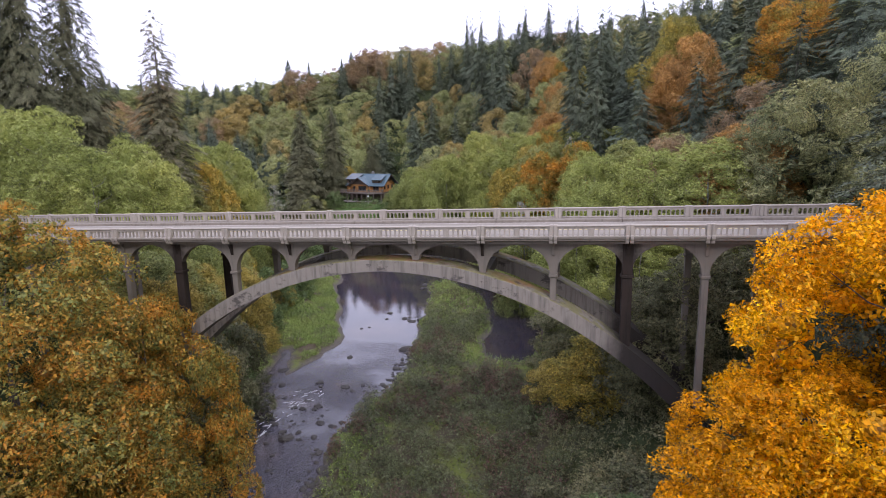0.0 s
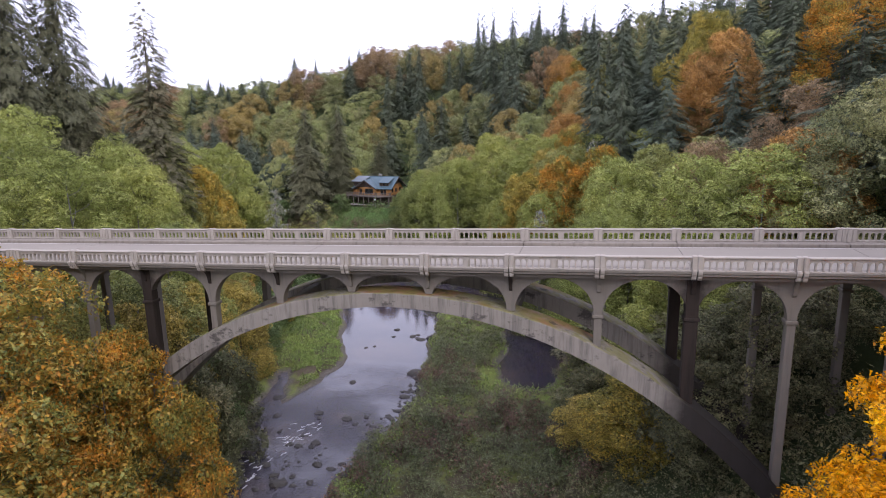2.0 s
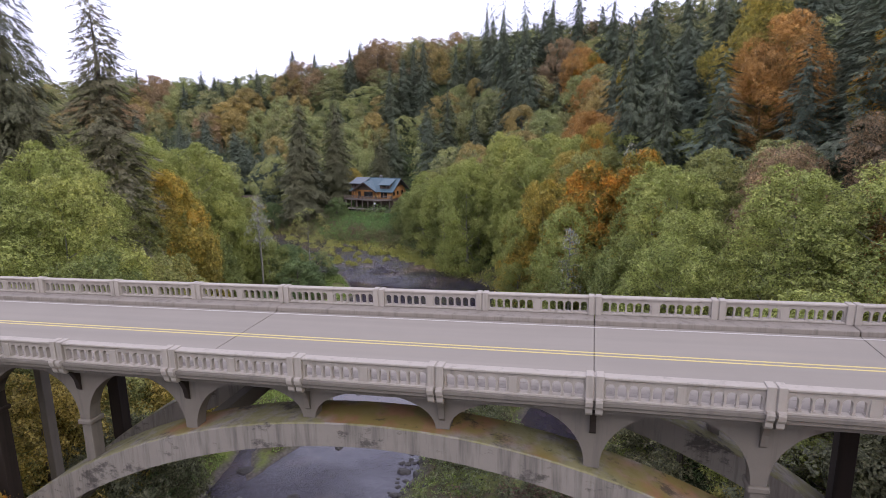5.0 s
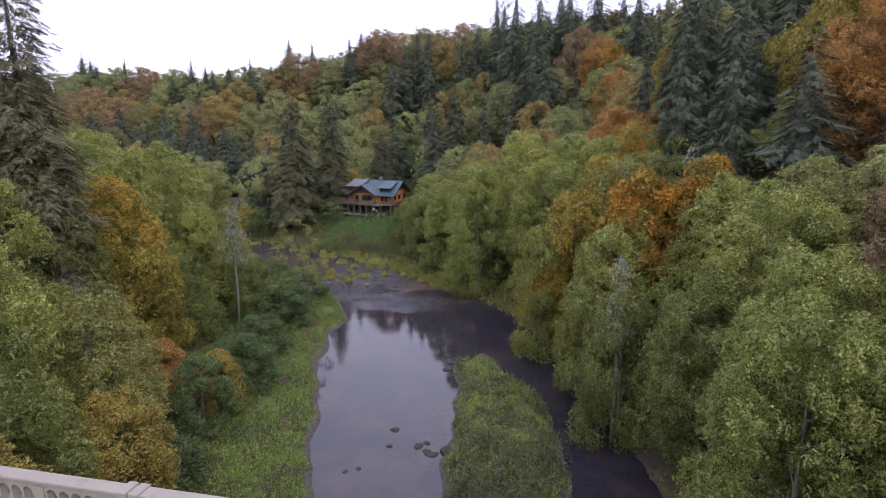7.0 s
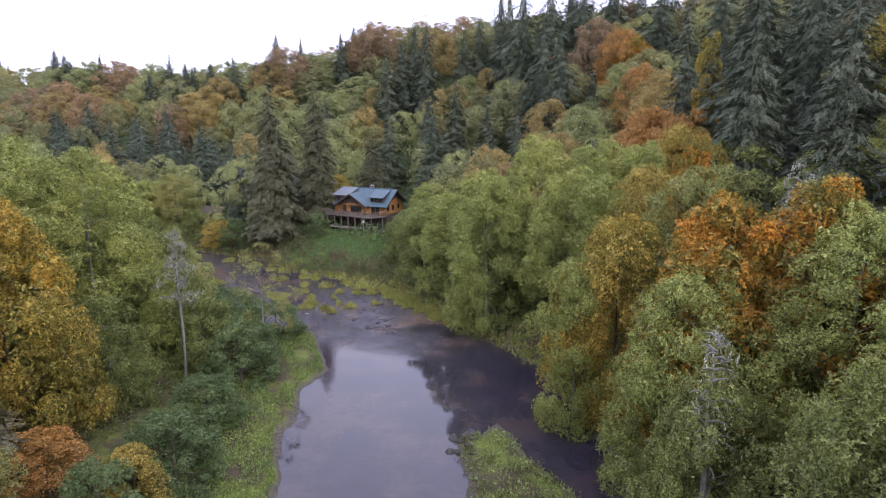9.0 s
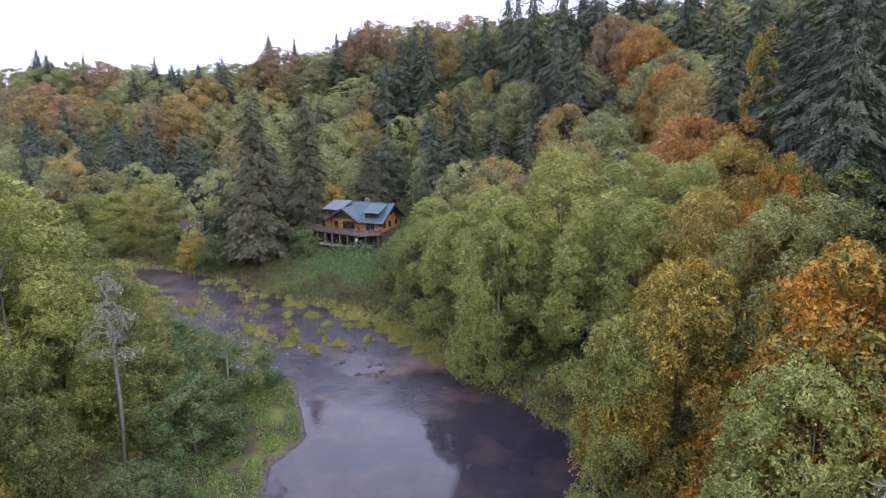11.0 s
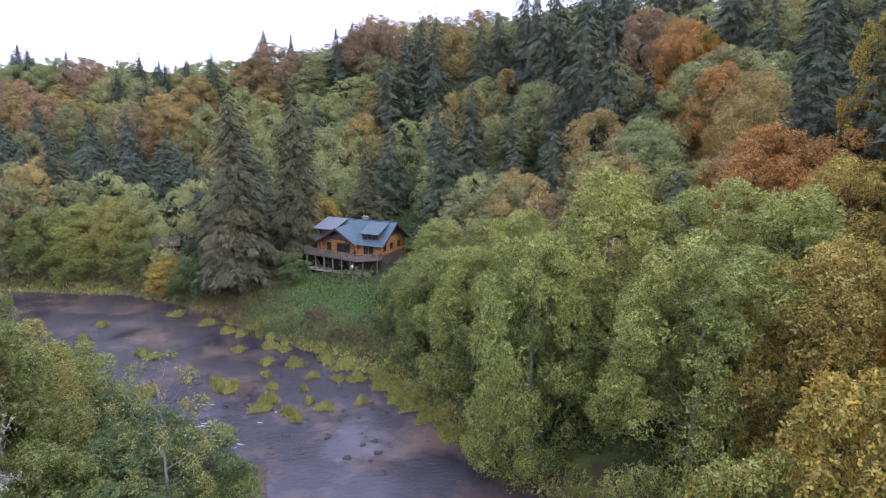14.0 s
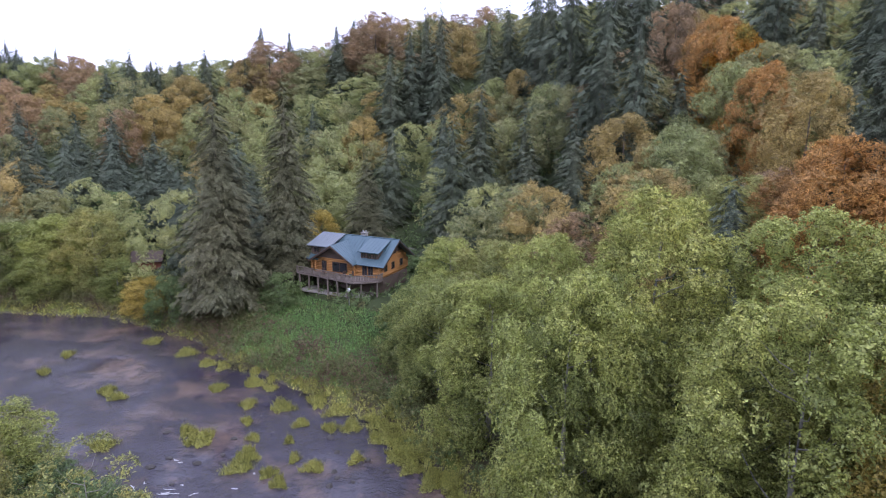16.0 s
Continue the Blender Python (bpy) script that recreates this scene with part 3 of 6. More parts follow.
def height(x, y):
    x, y = np.asarray(x, float), np.asarray(y, float)
    d = shore_distance(x, y)
    z = LEVEL + np.clip(0.30 * d, -1.3, 0.7) + 0.15 * wobble(x, y, 4.0, 1) * smooth_step(0, 3, d)
    e = np.maximum(side_distance(x, y, EAST_BANK), 0)
    steep = (0.74 - 0.34 * smooth_step(72, 112, y)) * np.minimum(e, 45) + 0.5 * np.clip(e - 45, 0, 70) + 0.1 * np.clip(e - 115, 0, 200)
    bench = np.minimum(0.34 * e, 5.8) + 0.02 * np.clip(e - 17, 0, 28) + 0.50 * np.clip(e - 45, 0, 200)
    north = smooth_step(-14, -38, x) * smooth_step(75, 100, y)
    cap = np.interp(x, [-330, -165, -119, -45, 0, 40, 110, 260], [46, 42, 41, 47, 54, 68, 94, 104])
    hill = steep * (1 - north) + bench * north
    hill = cap - np.log1p(np.exp(np.clip((cap - hill) / 4, -30, 30))) * 4 + np.log1p(np.exp(-cap / 4)) * 4
    w = np.maximum(-side_distance(x, y, WEST_BANK), 0)
    near_bridge = smooth_step(30, 10, y)
    west = (0.22 * np.minimum(w, 22) + 0.09 * np.clip(w - 22, 0, 200)) * (1 - near_bridge) + (0.80 * np.minimum(w, 26) + 0.05 * np.clip(w - 26, 0, 300)) * near_bridge
    z = z + np.maximum(hill, 0) + west + 0.5 * wobble(x, y, 14, 3) * smooth_step(4, 20, np.maximum(e, w))
    road = GRADE * x - 1.3
    on = smooth_step(15, 6, np.abs(y - 3.9)) * np.maximum(smooth_step(26, 40, x), smooth_step(-32, -46, x)) * smooth_step(140, 90, np.abs(x))
    z = z + np.interp(x, [-230, -176, -146, -114, -93, -65, -20, 10], [-3, -6, 0, 5, 11, 11, 6, 0]) * smooth_step(185, 255, y)
    return z * (1 - on) + road * on


def steps(a, b, fine, lo, hi):
    """Grid lines: fine between a and b, growing to lo and hi."""
    mid = list(np.arange(a, b, fine))
    left, right, s = [], [], fine
    p = a
    while p > lo:
        s = min(s * 1.22, 400)
        p -= s
        left.append(p)
    s, p = fine, mid[-1]
    while p < hi:
        s = min(s * 1.22, 400)
        p += s
        right.append(p)
    return np.array(left[::-1] + mid + right)


def sheet(xs, ys):
    gx, gy = np.meshgrid(xs, ys)
    n, m = len(xs), len(ys)
    i = np.arange(n * m).reshape(m, n)
    f = np.stack([i[:-1, :-1], i[:-1, 1:], i[1:, 1:], i[1:, :-1]], -1).reshape(-1, 4)
    return gx, gy, f


gx, gy, gf = sheet(steps(-80, 30, 0.9, -3000, 3000), steps(-12, 136, 0.9, -3000, 3000))
ground = new("ground", mesh_of("ground", np.stack([gx, gy, height(gx, gy)], -1).reshape(-1, 3), gf, [GROUND], smooth=True))
tagged(ground, "river valley ground of soil, grass and gravel bars", "ground", kind="structure")

wx, wy, wf = sheet(np.arange(-330, 60, 10.0), np.arange(-260, 150, 10.0))
water = new("water", mesh_of("water", np.stack([wx, wy, np.full_like(wx, LEVEL)], -1).reshape(-1, 3), wf, [WATER]))
tagged(water, "dark brown river water with ripples and sky reflections", "river", kind="structure")


def ground_at(x, y):
    return float(height(np.array([x]), np.array([y]))[0])


# ---- the bridge: an open-spandrel concrete arch with balustrades ----
P = 4.57           # one bay
WIDE = 7.78        # from balustrade to balustrade
MID = -0.5 * P     # the crown
FIRST, LAST = -4, 15


def post_x(i):
    return (i - 6) * P


def crown_line(x):
    """The top of the arch rib, measured from the balustrade's top."""
    s = abs(x - MID)
    return -2.33 - 0.019 * s * s - 1.0e-5 * s ** 4


bridge = thing("bridge", "grey concrete arch bridge with pale balustrades over a river", "bridge")


def long_box(name, x0, x1, y0, y1, z0, z1, mat, label="", parent=None, bevel=0.0):
    return part(name, boxed(x0, x1, y0, y1, z0, z1, GRADE, bevel), mat, parent or bridge, label)


X0, X1 = post_x(FIRST), post_x(LAST)
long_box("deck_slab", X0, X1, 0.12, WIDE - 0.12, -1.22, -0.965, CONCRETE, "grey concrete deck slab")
JOINTS = [post_x(i) for i in (-4, 0, 4, 7, 9, 11, 15)]
for a, b in zip(JOINTS, JOINTS[1:]):
    long_box("road_slab", a + 0.02, b - 0.02, 0.86, WIDE - 0.86, -0.962, -0.94, ROAD, "worn pale grey road surface")
for yy in (WIDE / 2 - 0.13, WIDE / 2 + 0.13):
    long_box("centre_line", X0, X1, yy - 0.045, yy + 0.045, -0.94, -0.935, YELLOW, "yellow painted line")
for yy in (1.12, WIDE - 1.12):
    long_box("edge_line", X0, X1, yy - 0.04, yy + 0.04, -0.94, -0.935, WHITE, "white painted edge line")
for a, b in zip(JOINTS, JOINTS[1:]):
    long_box("kerb", a + 0.015, b - 0.015, 0.1, 0.86, -0.963, -0.74, CONCRETE_KERB, "stained concrete kerb", bevel=0.03)
    long_box("kerb", a + 0.015, b - 0.015, WIDE - 0.86, WIDE - 0.1, -0.963, -0.74, CONCRETE_KERB, "stained concrete kerb", bevel=0.03)


def fascia_mesh(x0, x1, sign):
    """The cornice under a balustrade, stepped in section."""
    bm = bmesh.new()
    prof = [(0.16, -0.72), (-0.26, -0.72), (-0.26, -0.82), (-0.20, -0.86), (-0.20, -0.96), (-0.10, -1.02), (0.16, -1.02)]
    ends = [[bm.verts.new((x, sign * p, z + GRADE * x)) for p, z in prof] for x in (x0, x1)]
    for k in range(len(prof)):
        j = (k + 1) % len(prof)
        bm.faces.new((ends[0][k], ends[0][j], ends[1][j], ends[1][k]))
    bm.faces.new(ends[0])
    bm.faces.new(list(reversed(ends[1])))
    return bm


SUB = (P - 0.50 - 0.26) / 2      # half a panel
PITCH = SUB / 6.15


def opening_strip():
    """The lintel over six small arched openings."""
    bm = bmesh.new()
    r, steps_n, top, spring = 0.122, 8, -0.17, -0.345
    line = [(0.0, spring)]
    first = (SUB - 6 * PITCH) / 2 + PITCH / 2
    for k in range(6):
        c = first + k * PITCH
        line.append((c - r, spring))
        line += [(c - r * math.cos(math.pi * j / steps_n), spring + r * math.sin(math.pi * j / steps_n)) for j in range(1, steps_n)]
        line.append((c + r, spring))
    line.append((SUB, spring))
    rows = [[bm.verts.new((x, y, z + GRADE * x)) for x, z in line] for y in (-0.09, 0.09)]
    tops = [[bm.verts.new((x, y, top + GRADE * x)) for x, z in line] for y in (-0.09, 0.09)]
    for k in range(len(line) - 1):
        bm.faces.new((rows[0][k], rows[0][k + 1], tops[0][k + 1], tops[0][k]))
        bm.faces.new((rows[1][k + 1], rows[1][k], tops[1][k], tops[1][k + 1]))
        bm.faces.new((rows[0][k + 1], rows[0][k], rows[1][k], rows[1][k + 1]))
    return bm_mesh("lintel", bm, CONCRETE_RAIL)


def baluster_mesh():
    bm = bmesh.new()
    box(bm, -0.034, 0.034, -0.075, 0.075, -0.60, -0.34)
    box(bm, -0.05, 0.05, -0.09, 0.09, -0.665, -0.61)
    return bm_mesh("baluster", bm, CONCRETE_RAIL)


LINTEL, BALUSTER = opening_strip(), baluster_mesh()


def baluster_row():
    bm = bmesh.new()
    for start in (0.25, 0.25 + SUB + 0.26):
        for k in range(7):
            bx = start + (SUB - 6 * PITCH) / 2 + k * PITCH
            box(bm, bx - 0.034, bx + 0.034, -0.075, 0.075, -0.60 + GRADE * bx, -0.34 + GRADE * bx)
            box(bm, bx - 0.06, bx + 0.06, -0.09, 0.09, -0.665 + GRADE * bx, -0.60 + GRADE * bx)
    return bm_mesh("balustrade_panel", bm, CONCRETE_RAIL)


ROW = baluster_row()
CAP = bm_mesh("coping", boxed(0.24, P - 0.24, -0.165, 0.165, -0.085, 0.0, GRADE, 0.018), CONCRETE_RAIL)
TOPBEAM = bm_mesh("top_beam", boxed(0.24, P - 0.24, -0.095, 0.095, -0.172, -0.083, GRADE), CONCRETE_RAIL)
PLINTH = bm_mesh("plinth", boxed(0.24, P - 0.24, -0.13, 0.13, -0.742, -0.66, GRADE, 0.015), CONCRETE_RAIL)
MIDPIER = bm_mesh("middle_pier", boxed(-0.13, 0.13, -0.115, 0.115, -0.662, -0.17, GRADE, 0.01), CONCRETE_RAIL)


def post_mesh(half, outer, grooves):
    """A post of upright strips, with a console that curls below the cornice on its outer side."""
    bm = bmesh.new()
    n = grooves + 1
    w = (2 * half - 0.05 * grooves) / n
    for k in range(n):
        a = -half + k * (w + 0.05)
        box(bm, a, a + w, -0.20, 0.20, -0.745, 0.035, 0.0, 0.015)
        prof = [(0.0, -0.62), (0.31, -0.62), (0.33, -0.70), (0.30, -0.84), (0.22, -0.95), (0.20, -1.08), (0.13, -1.16), (0.0, -1.16)]
        e = [[bm.verts.new((x, outer * (0.02 + p), z)) for p, z in prof] for x in (a + 0.015, a + w - 0.015)]
        for j in range(len(prof)):
            q = (j + 1) % len(prof)
            bm.faces.new((e[0][j], e[0][q], e[1][q], e[1][j]))
        bm.faces.new(e[0])
        bm.faces.new(list(reversed(e[1])))
    box(bm, -half + 0.03, half - 0.03, -0.155, 0.155, -0.742, 0.0)
    return bm_mesh("post", bm, CONCRETE_RAIL)


POSTS = {(wide, s): post_mesh(0.5 if wide else 0.25, s, 3 if wide else 1) for wide in (False, True) for s in (-1, 1)}

for side, yy in ((-1, 0.0), (1, WIDE)):
    for i in range(FIRST, LAST):
        x = post_x(i)
        rail = part("railing_panel", CAP, None, bridge, "pale concrete balustrade panel with arched openings", pose(x, yy, GRADE * x))
        part("top_beam", TOPBEAM, None, rail)
        part("plinth", PLINTH, None, rail)
        if not 0 <= i <= 10:
            far = new("balustrade_panel", ROW)
            far.parent = rail
            tagged(far, kind="stuff")
        part("middle_pier", MIDPIER, None, rail, at=pose(P / 2, 0, GRADE * P / 2))
        for start in (0.25, 0.25 + SUB + 0.26):
            part("lintel", LINTEL, None, rail, at=pose(start, 0, GRADE * start))
            if not 0 <= i <= 10:
                continue
            edge = (SUB - 6 * PITCH) / 2
            for k in range(7):
                bx = start + edge + k * PITCH
                part("baluster", BALUSTER, None, rail, at=pose(bx, 0, GRADE * bx))
    for i in range(FIRST, LAST + 1):
        x = post_x(i)
        part("rail_post", POSTS[(i in (0, 11), side)], None, bridge, "", pose(x, yy, GRADE * x))
    for a, b in zip(JOINTS, JOINTS[1:]):
        ob = part("cornice", fascia_mesh(a + 0.01, b - 0.01, 1 if side < 0 else -1), CONCRETE, bridge, "stained concrete cornice")
        ob.location = (0, yy, 0)


def spring_z(i):
    return max(-3.30, crown_line(post_x(i)) + 0.02) if 0 <= i <= 11 else -3.30


def arcade(i, y0, y1):
    """The wall over one bay between two columns, with its arched soffit."""
    bm = bmesh.new()
    a, b, h = post_x(i), post_x(i + 1), 0.22
    m, top, soffit = (a + b) / 2, -1.0, -1.36
    pts = [(a, spring_z(i)), (a + h, spring_z(i))]
    for k in range(1, 24):
        t = math.pi * k / 24
        x = m - (P / 2 - h) * math.cos(t)
        s = spring_z(i) if k < 12 else spring_z(i + 1)
        pts.append((x, s + (soffit - s) * math.sin(t) ** 0.95))
    pts += [(b - h, spring_z(i + 1)), (b, spring_z(i + 1))]
    low = [[bm.verts.new((x, y, z + GRADE * x)) for x, z in pts] for y in (y0, y1)]
    up = [[bm.verts.new((x, y, top + GRADE * x)) for x, z in pts] for y in (y0, y1)]
    for k in range(len(pts) - 1):
        bm.faces.new((low[0][k], low[0][k + 1], up[0][k + 1], up[0][k]))
        bm.faces.new((low[1][k + 1], low[1][k], up[1][k], up[1][k + 1]))
        bm.faces.new((low[0][k + 1], low[0][k], low[1][k], low[1][k + 1]))
    return bm


def bracket(x, out, face):
    """The curved bracket that carries the overhang from the spandrel wall out to a rail post."""
    bm = bmesh.new()
    prof = [(0.56, -1.0), (0.0, -1.0), (0.0, -2.1), (0.07, -2.02), (0.14, -1.66), (0.30, -1.36), (0.50, -1.2), (0.56, -1.17)]
    ends = [[bm.verts.new((xx, face + out * p, z + GRADE * xx)) for p, z in prof] for xx in (x - 0.09, x + 0.09)]
    for k in range(len(prof)):
        j = (k + 1) % len(prof)
        bm.faces.new((ends[0][k], ends[0][j], ends[1][j], ends[1][k]))
    bm.faces.new(ends[0])
    bm.faces.new(list(reversed(ends[1])))
    return bm


ROWS_Y = ((0.56, 1.12, 0.25, 1.95), (WIDE - 1.12, WIDE - 0.56, WIDE - 1.95, WIDE - 0.25))
for y0, y1, r0, r1 in ROWS_Y:
    for i in range(FIRST, LAST):
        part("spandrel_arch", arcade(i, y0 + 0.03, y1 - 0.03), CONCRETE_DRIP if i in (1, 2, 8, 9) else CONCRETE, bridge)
    for i in range(FIRST, LAST + 1):
        x = post_x(i)
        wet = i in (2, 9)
        mat = CONCRETE_BLACK if wet else CONCRETE
        foot = crown_line(x) - 0.15 if 1 <= i <= 10 else min(ground_at(x, (y0 + y1) / 2) - GRADE * x - 0.6, -3.4)
        top = spring_z(i)
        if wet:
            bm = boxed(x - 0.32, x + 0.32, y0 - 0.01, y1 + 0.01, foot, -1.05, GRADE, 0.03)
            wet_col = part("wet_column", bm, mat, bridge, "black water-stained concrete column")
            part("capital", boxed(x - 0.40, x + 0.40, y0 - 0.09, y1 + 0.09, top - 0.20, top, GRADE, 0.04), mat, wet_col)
            continue
        if foot > top - 0.25:
            continue
        bm = bmesh.new()
        box(bm, x - 0.21, x + 0.21, y0 + 0.02, y1 - 0.02, foot, top - 0.15, GRADE, 0.03)
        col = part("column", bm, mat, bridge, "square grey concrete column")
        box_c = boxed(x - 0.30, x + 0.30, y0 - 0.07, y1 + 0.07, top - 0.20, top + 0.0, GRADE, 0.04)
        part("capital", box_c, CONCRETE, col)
    for i in range(FIRST, LAST + 1):
        x = post_x(i)
        # brackets 2, 3, 4, 7 and 9 share the columns' black concrete
        part("bracket", bracket(x, -1 if y0 < 3 else 1, y0 if y0 < 3 else y1), CONCRETE_BLACK if i in (2, 3, 4, 7, 9) else CONCRETE, bridge)
for i in range(FIRST, LAST + 1):
    x = post_x(i)
    part("floor_beam", boxed(x - 0.2, x + 0.2, 1.06, WIDE - 1.06, -1.85, -1.2, GRADE), CONCRETE, bridge)


def rib_mesh(y0, y1):
    bm = bmesh.new()
    rings = []
    for k in range(65):
        x = MID + 24.5 * (k - 32) / 32
        s = abs(x - MID)
        top = crown_line(x) + GRADE * x
        low = top - (0.80 + 0.020 * s + 0.0006 * s * s)
        rings.append([bm.verts.new((x, y, z)) for y, z in ((y0, low), (y1, low), (y1, top - 0.04), (y1 - 0.05, top), (y0 + 0.05, top), (y0, top - 0.04))])
    for a, b in zip(rings, rings[1:]):
        for k in range(6):
            bm.faces.new((a[k], a[(k + 1) % 6], b[(k + 1) % 6], b[k]))
    bm.faces.new(rings[0])
    bm.faces.new(list(reversed(rings[-1])))
    return bm


for y0, y1, r0, r1 in ROWS_Y:
    part("arch_rib", rib_mesh(r0, r1), CONCRETE_RIB, bridge, "pale streaked concrete arch rib with moss on top")
for i in (4, 7):
    x = post_x(i)
    t = crown_line(x) + GRADE * 0
    part("cross_strut", boxed(x - 0.22, x + 0.22, 1.85, WIDE - 1.85, t - 0.75, t - 0.1, GRADE), CONCRETE, bridge)
for a in (X0, X1):
    yb = boxed(a - 1.2, a + 1.2, 0.2, WIDE - 0.2, -6.0, -1.2, GRADE)
    part("abutment", yb, CONCRETE, bridge)
for a, b in ((X0 - 90, X0), (X1, X1 + 90)):
    ob = new("road", bm_mesh("road", boxed(a, b, 0.4, WIDE - 0.4, -1.25, -0.95, GRADE), ROAD))
    tagged(ob, "worn pale grey country road", "road", kind="structure")


# ---- trees: leaves and sprays are small cards laid over an uneven mass of boughs ----
def cards(centres, out, along, length, width):
    """Small pointed leaves or sprays: one triangle each, its tip along the way given."""
    n = len(centres)
    out = out / (np.linalg.norm(out, axis=1, keepdims=True) + 1e-9)
    along = along - out * (along * out).sum(1, keepdims=True)
    along = along / (np.linalg.norm(along, axis=1, keepdims=True) + 1e-9)
    across = np.cross(out, along)
    L, W = np.reshape(length, (-1, 1)), np.reshape(width, (-1, 1))
    v = np.stack([centres - along * L * 0.4 - across * W * 0.5, centres - along * L * 0.4 + across * W * 0.5, centres + along * L * 0.6], 1)
    return v.reshape(-1, 3), np.arange(3 * n).reshape(-1, 3)


def unit(rng, n):
    v = rng.normal(size=(n, 3))
    return v / np.linalg.norm(v, axis=1, keepdims=True)


ICO = bmesh.new()
bmesh.ops.create_icosphere(ICO, subdivisions=1, radius=1.0)
ICO_V = np.array([v.co[:] for v in ICO.verts])
ICO_F = np.array([[v.index for v in f.verts] for f in ICO.faces])
ICO.free()


def leafy(rng, h, r, boughs, sprays, per, leaf, low=0.04, droop=0.0, lump=1.0, tall=0.0, gaps=0.0, back=100, loose=0.0):
    """A broad-leaved crown of height h and radius r: boughs over a dome, each of some sprays, each a shell of leaves.
    Gives (verts, triangles), with the middles and radii of its boughs. tall narrows the top; gaps leaves boughs out; back counts the broad leaves behind the sprays; loose parts the sprays."""
    k = np.arange(boughs)
    u = 1.0 - (k + rng.uniform(0.1, 0.9, boughs)) / boughs * 0.98
    a = k * 2.39996 + rng.uniform(-0.5, 0.5, boughs) + rng.uniform(0, 6)
    wide = np.sqrt(np.clip(1 - np.abs((u - 0.36) / 0.68) ** (2.1 - 0.7 * tall), 0.02, 1))
    lean = 1 + 0.16 * np.sin(a * 2 + rng.uniform(0, 6)) + 0.10 * np.sin(a * 3 + 5 * u + rng.uniform(0, 6))
    br = r * lump * rng.uniform(0.24, 0.36, boughs) * (0.62 + 0.5 * wide)
    q = np.maximum(r * wide * lean * rng.uniform(0.78, 1.04, boughs) - br * 0.62, 0.0)
    c = np.stack([q * np.cos(a), q * np.sin(a), h * (low + (0.985 - low) * u) - br * 0.75], -1)
    c[:, 2] = np.maximum(c[:, 2], 0.4 * br)
    if gaps:
        keep = rng.random(boughs) > gaps
        c, br, boughs = c[keep], br[keep], int(keep.sum())
    heart = np.array([0, 0, h * 0.42])
    pts, nrm = [], []
    for j in range(boughs):
        o = (c[j] - heart) * np.array([1, 1, r / h * 1.5])
        o = o / (np.linalg.norm(o) + 1e-9)
        w = unit(rng, sprays) + o * 0.8 + np.array([0, 0, 0.3])
        w = w / np.linalg.norm(w, axis=1, keepdims=True)
        sr = br[j] * rng.uniform(0.34, 0.66, sprays)
        sc = c[j] + w * br[j] * rng.uniform(0.40 + 0.2 * loose, 0.80 + 0.22 * loose, (sprays, 1)) * np.array([1, 1, 0.9])
        for m in range(sprays):
            n = max(5, int(per * (sr[m] / (0.135 * r * lump)) ** 2))
            v = unit(rng, n) + w[m] * 0.75 + np.array([0, 0, 0.35])
            v = v / np.linalg.norm(v, axis=1, keepdims=True)
            p = sc[m] + v * sr[m] * rng.uniform(0.55 + 0.15 * loose, 1.30 - 0.15 * loose, (n, 1)) * np.array([1, 1, 0.8 - 0.2 * loose])
            p[:, 2] -= droop * rng.random(n) ** 2 * sr[m] * 2.2
            pts.append(p)
            nrm.append(v)
    backs = []
    for j in range(boughs):
        o = (c[j] - heart) * np.array([1, 1, r / h * 1.5])
        w = unit(rng, back) + o / (np.linalg.norm(o) + 1e-9) * 0.55 + np.array([0, 0, 0.2])
        backs.append((c[j] + w / np.linalg.norm(w, axis=1, keepdims=True) * br[j] * rng.uniform(0.74, 1.12, (back, 1)), w))
    p, v = np.concatenate([b[0] for b in backs] + pts), np.concatenate([b[1] for b in backs] + nrm)
    size = np.ones(len(p))
    size[:boughs * back] = 1.55
    deep = np.zeros(len(p), bool)
    for j in range(boughs):
        deep |= ((p - c[j]) ** 2).sum(1) < (0.72 * br[j]) ** 2
    p, v = p[~deep], v[~deep]
    n = len(p)
    s = leaf * size[~deep] * rng.uniform(0.6, 1.35, n)
    face = v * 0.7 + unit(rng, n) * 1.0 + np.array([0, 0, 0.3])
    verts, faces = cards(p, face, unit(rng, n) + v * 0.4 + np.array([0, 0, -0.5 - droop]), s * 1.5, s * 0.8)
    return verts, faces, c, br


def inner_mass(rng, c, br, core):
    """The dense boughs inside a crown."""
    vs, fs, base = [], [], 0
    for p, q in zip(c, br):
        v = p + ICO_V * q * core * rng.uniform(0.7, 1.15, (len(ICO_V), 1))
        vs.append(v)
        fs.append(ICO_F + base)
        base += len(v)
    return np.concatenate(vs), np.concatenate(fs)


